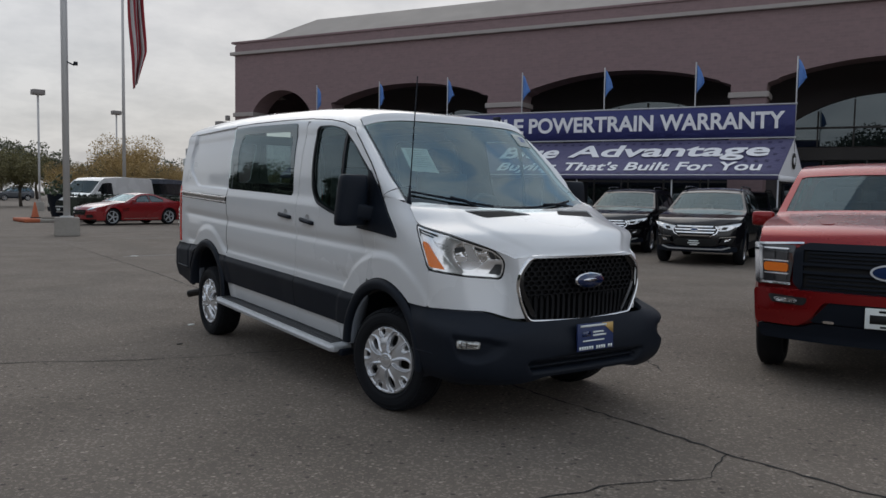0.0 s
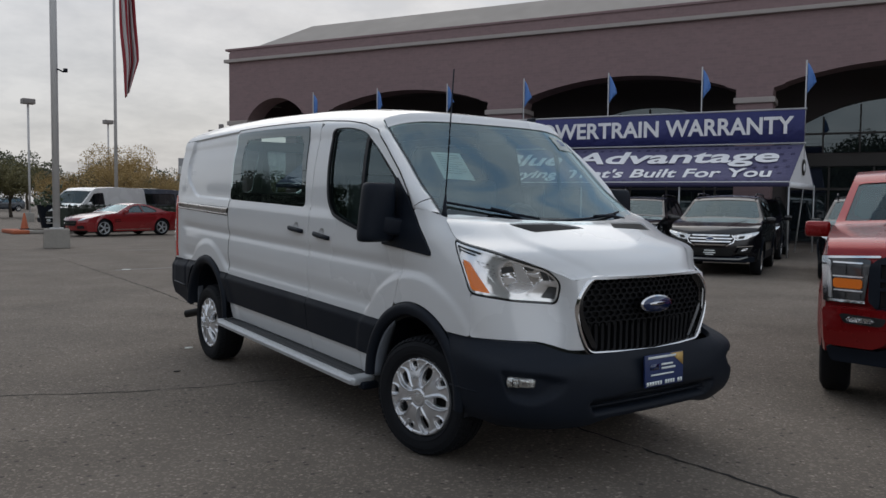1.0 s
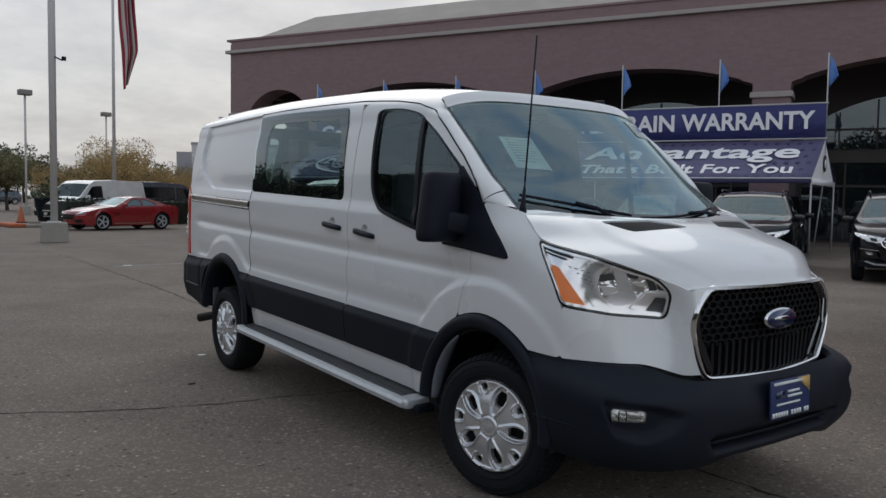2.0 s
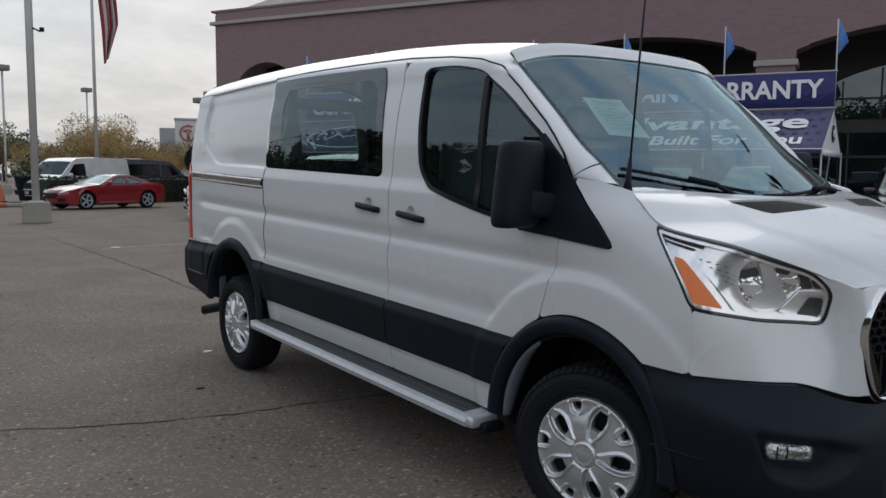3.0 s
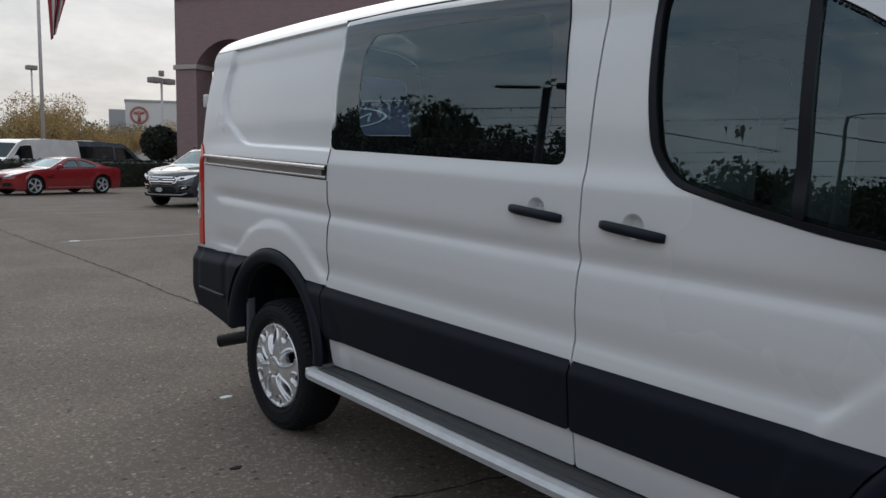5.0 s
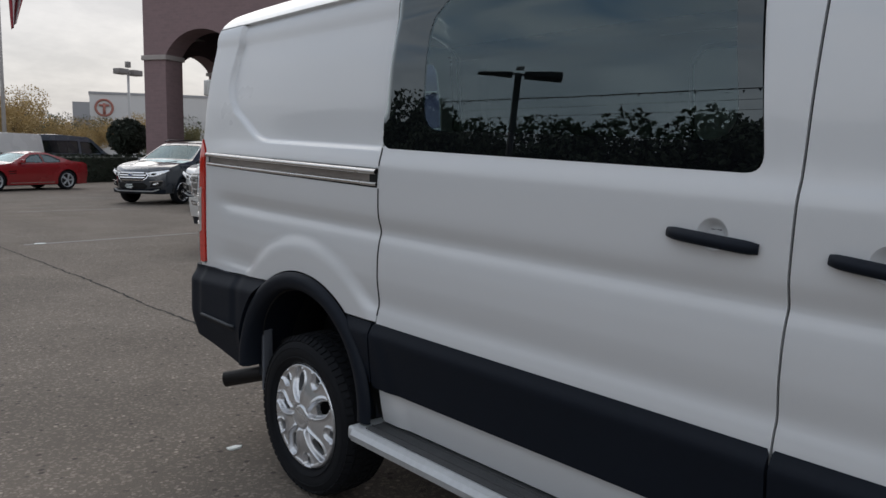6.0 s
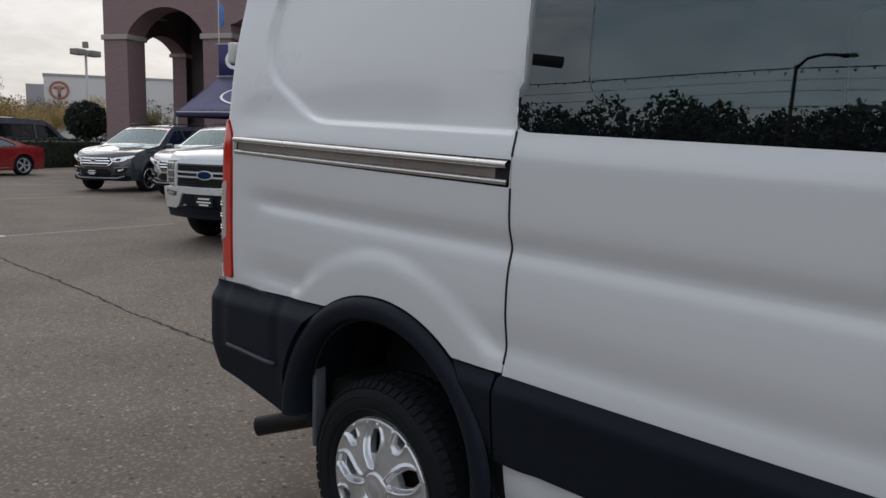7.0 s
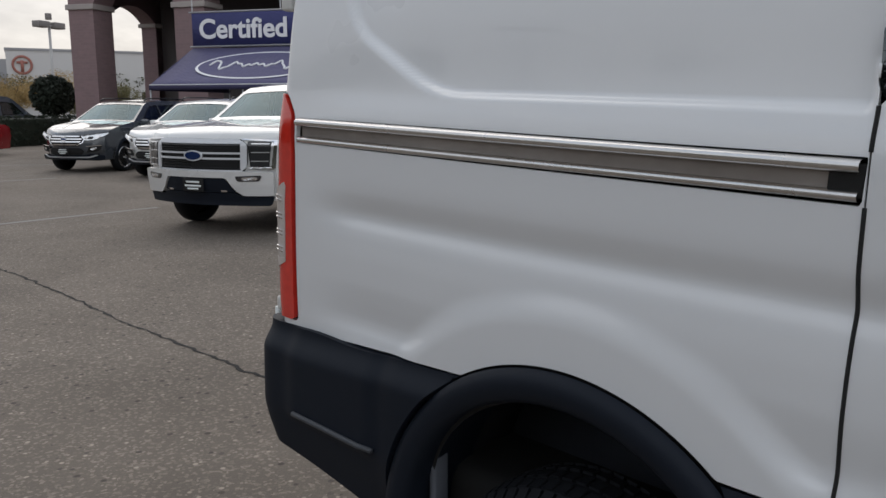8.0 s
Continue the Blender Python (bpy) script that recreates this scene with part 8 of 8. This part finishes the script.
part("post", tube([(0, 0, 0.5), (0, 0, 12)], 0.098, 14), GREYPOLE, cp)
part("flange", lathe([(0.56, 0.19), (0.60, 0.19), (0.60, 0.10)], 20, "z"), GREYPOLE, cp)
cam_b = part("camera_bracket", tube([(0.05, -0.05, 5.25), (0.26, -0.12, 5.15)], 0.025, 6), PLASTIC, cp)
part("security_camera", boxed((0.12, 0.20, 0.10), (0.30, -0.14, 5.20), 0.02), PLASTIC, cam_b)
fp = thing("flag_pole", pose(11.0, 55.0, 0), "tall pale flagpole with a limp striped flag", "flagpole")
part("post", tube([(0, 0, 0), (0, 0, 21)], 0.13, 10, taper=0.07), GREYPOLE, fp)
for stripe in range(7):
    verts, faces = [], []
    for j in range(40):
        t = j / 39
        z = 19.5 - 10.9 * t
        wdt = 0.38 + 0.60 * math.sin(math.pi * min(1, t * 0.62 + 0.12))
        for k in range(2):
            f = (stripe + k) / 7
            x = 0.16 + 0.55 * t + wdt * f * (1 - 0.72 * max(0, t - 0.80) / 0.20)
            verts.append((x, 0.28 * math.sin(9 * f + 3 * t) + 0.10 * math.sin(14 * t), z + 0.4 * f))
    for j in range(39):
        faces.append((2 * j, 2 * j + 1, 2 * j + 3, 2 * j + 2))
    ob = part("flag_stripe", (verts, faces), FLAGRED if stripe % 2 == 0 else FLAGWHITE, fp, "limp red and white striped flag" if stripe == 0 else "")
    so = ob.modifiers.new("thickness", "SOLIDIFY")
    so.thickness = 0.02

# kerbed island, planter and marker
isl = thing("kerb_island", pose(1.55, 33.1, 0, 0, 0, 4), "low kerbed island with an orange painted nose", "kerb", kind="structure")
part("kerb", boxed((3.6, 2.2, 0.15), (1.8, 0.9, 0.075), 0.05), CONCRETE, isl)
part("painted_nose", boxed((0.62, 2.24, 0.16), (0.29, 0.9, 0.08), 0.05), ORANGE, isl)
part("soil", boxed((2.6, 1.7, 0.05), (2.1, 0.9, 0.165), 0.02), BARK, isl)
mk = thing("marker_cone", pose(2.12, 34.0, 0.165), "small orange traffic cone on the kerb", "cone")
part("cone", lathe([(0.0, 0.17), (0.03, 0.16), (0.68, 0.03), (0.70, 0.001)], 18, "z"), ORANGE, mk)
part("foot", boxed((0.36, 0.36, 0.04), (0, 0, 0.02), 0.01), PLASTIC, mk)
pl_ = thing("planter", pose(3.55, 36.5, 0), "tall black tapered planter with sparse foliage", "planter")
part("pot", lathe([(0, 0.34), (1.15, 0.55), (1.2, 0.57), (1.2, 0.50), (1.05, 0.48), (1.05, 0.001)], 20, "z"), PLASTIC, pl_)
part("foliage", leaves([(rr.gauss(0, 0.3), rr.gauss(0, 0.3), 1.15 + abs(rr.gauss(0, 0.35))) for _ in range(220)], 0.10, 5), LEAF_GREEN, pl_, "", None, False)

# neighbouring dealership far off, its mark as a plain ring
nb = thing("far_building", pose(37, 106, 0, 0, 0, -20), "white flat-roofed building with a red ring sign", "building")
FARWHITE = surface("far_white_cladding", (0.55, 0.54, 0.53), 0.7, vary=0.06)
FARGREY = surface("far_grey_cladding", (0.30, 0.30, 0.31), 0.7, vary=0.08)
SIGNRED = surface("dull_red_sign", (0.34, 0.13, 0.10), 0.6, vary=0.1)
part("main_block", boxed((27.6, 14, 8.5), (10.7, 7, 4.25)), FARWHITE, nb, "white cladding", None, False)
part("side_block", boxed((2.0, 12, 7.4), (-4.1, 6, 3.7)), FARGREY, nb, "grey cladding", None, False)
part("parapet", boxed((27.8, 14.2, 0.3), (10.7, 7, 8.6)), FARGREY, nb, "", None, False)
ring = lathe([(0, 1.15), (-0.12, 1.12), (-0.12, 0.90), (0, 0.86)], 36)
ring.transform(Matrix.Translation((-1.4, -0.05, 6.75)) @ Matrix.Rotation(radians(90), 4, "Z"))
part("sign_ring", ring, SIGNRED, nb)
part("sign_bar", boxed((1.2, 0.12, 0.28), (-1.4, -0.1, 7.05)), SIGNRED, nb)
part("sign_stem", boxed((0.35, 0.12, 1.4), (-1.4, -0.12, 6.6)), SIGNRED, nb)
for k in range(5):
    part("window", boxed((1.6, 0.1, 1.3), (6 + 3.4 * k, -0.04, 3.0)), SHOPGLASS, nb, "", None, False)
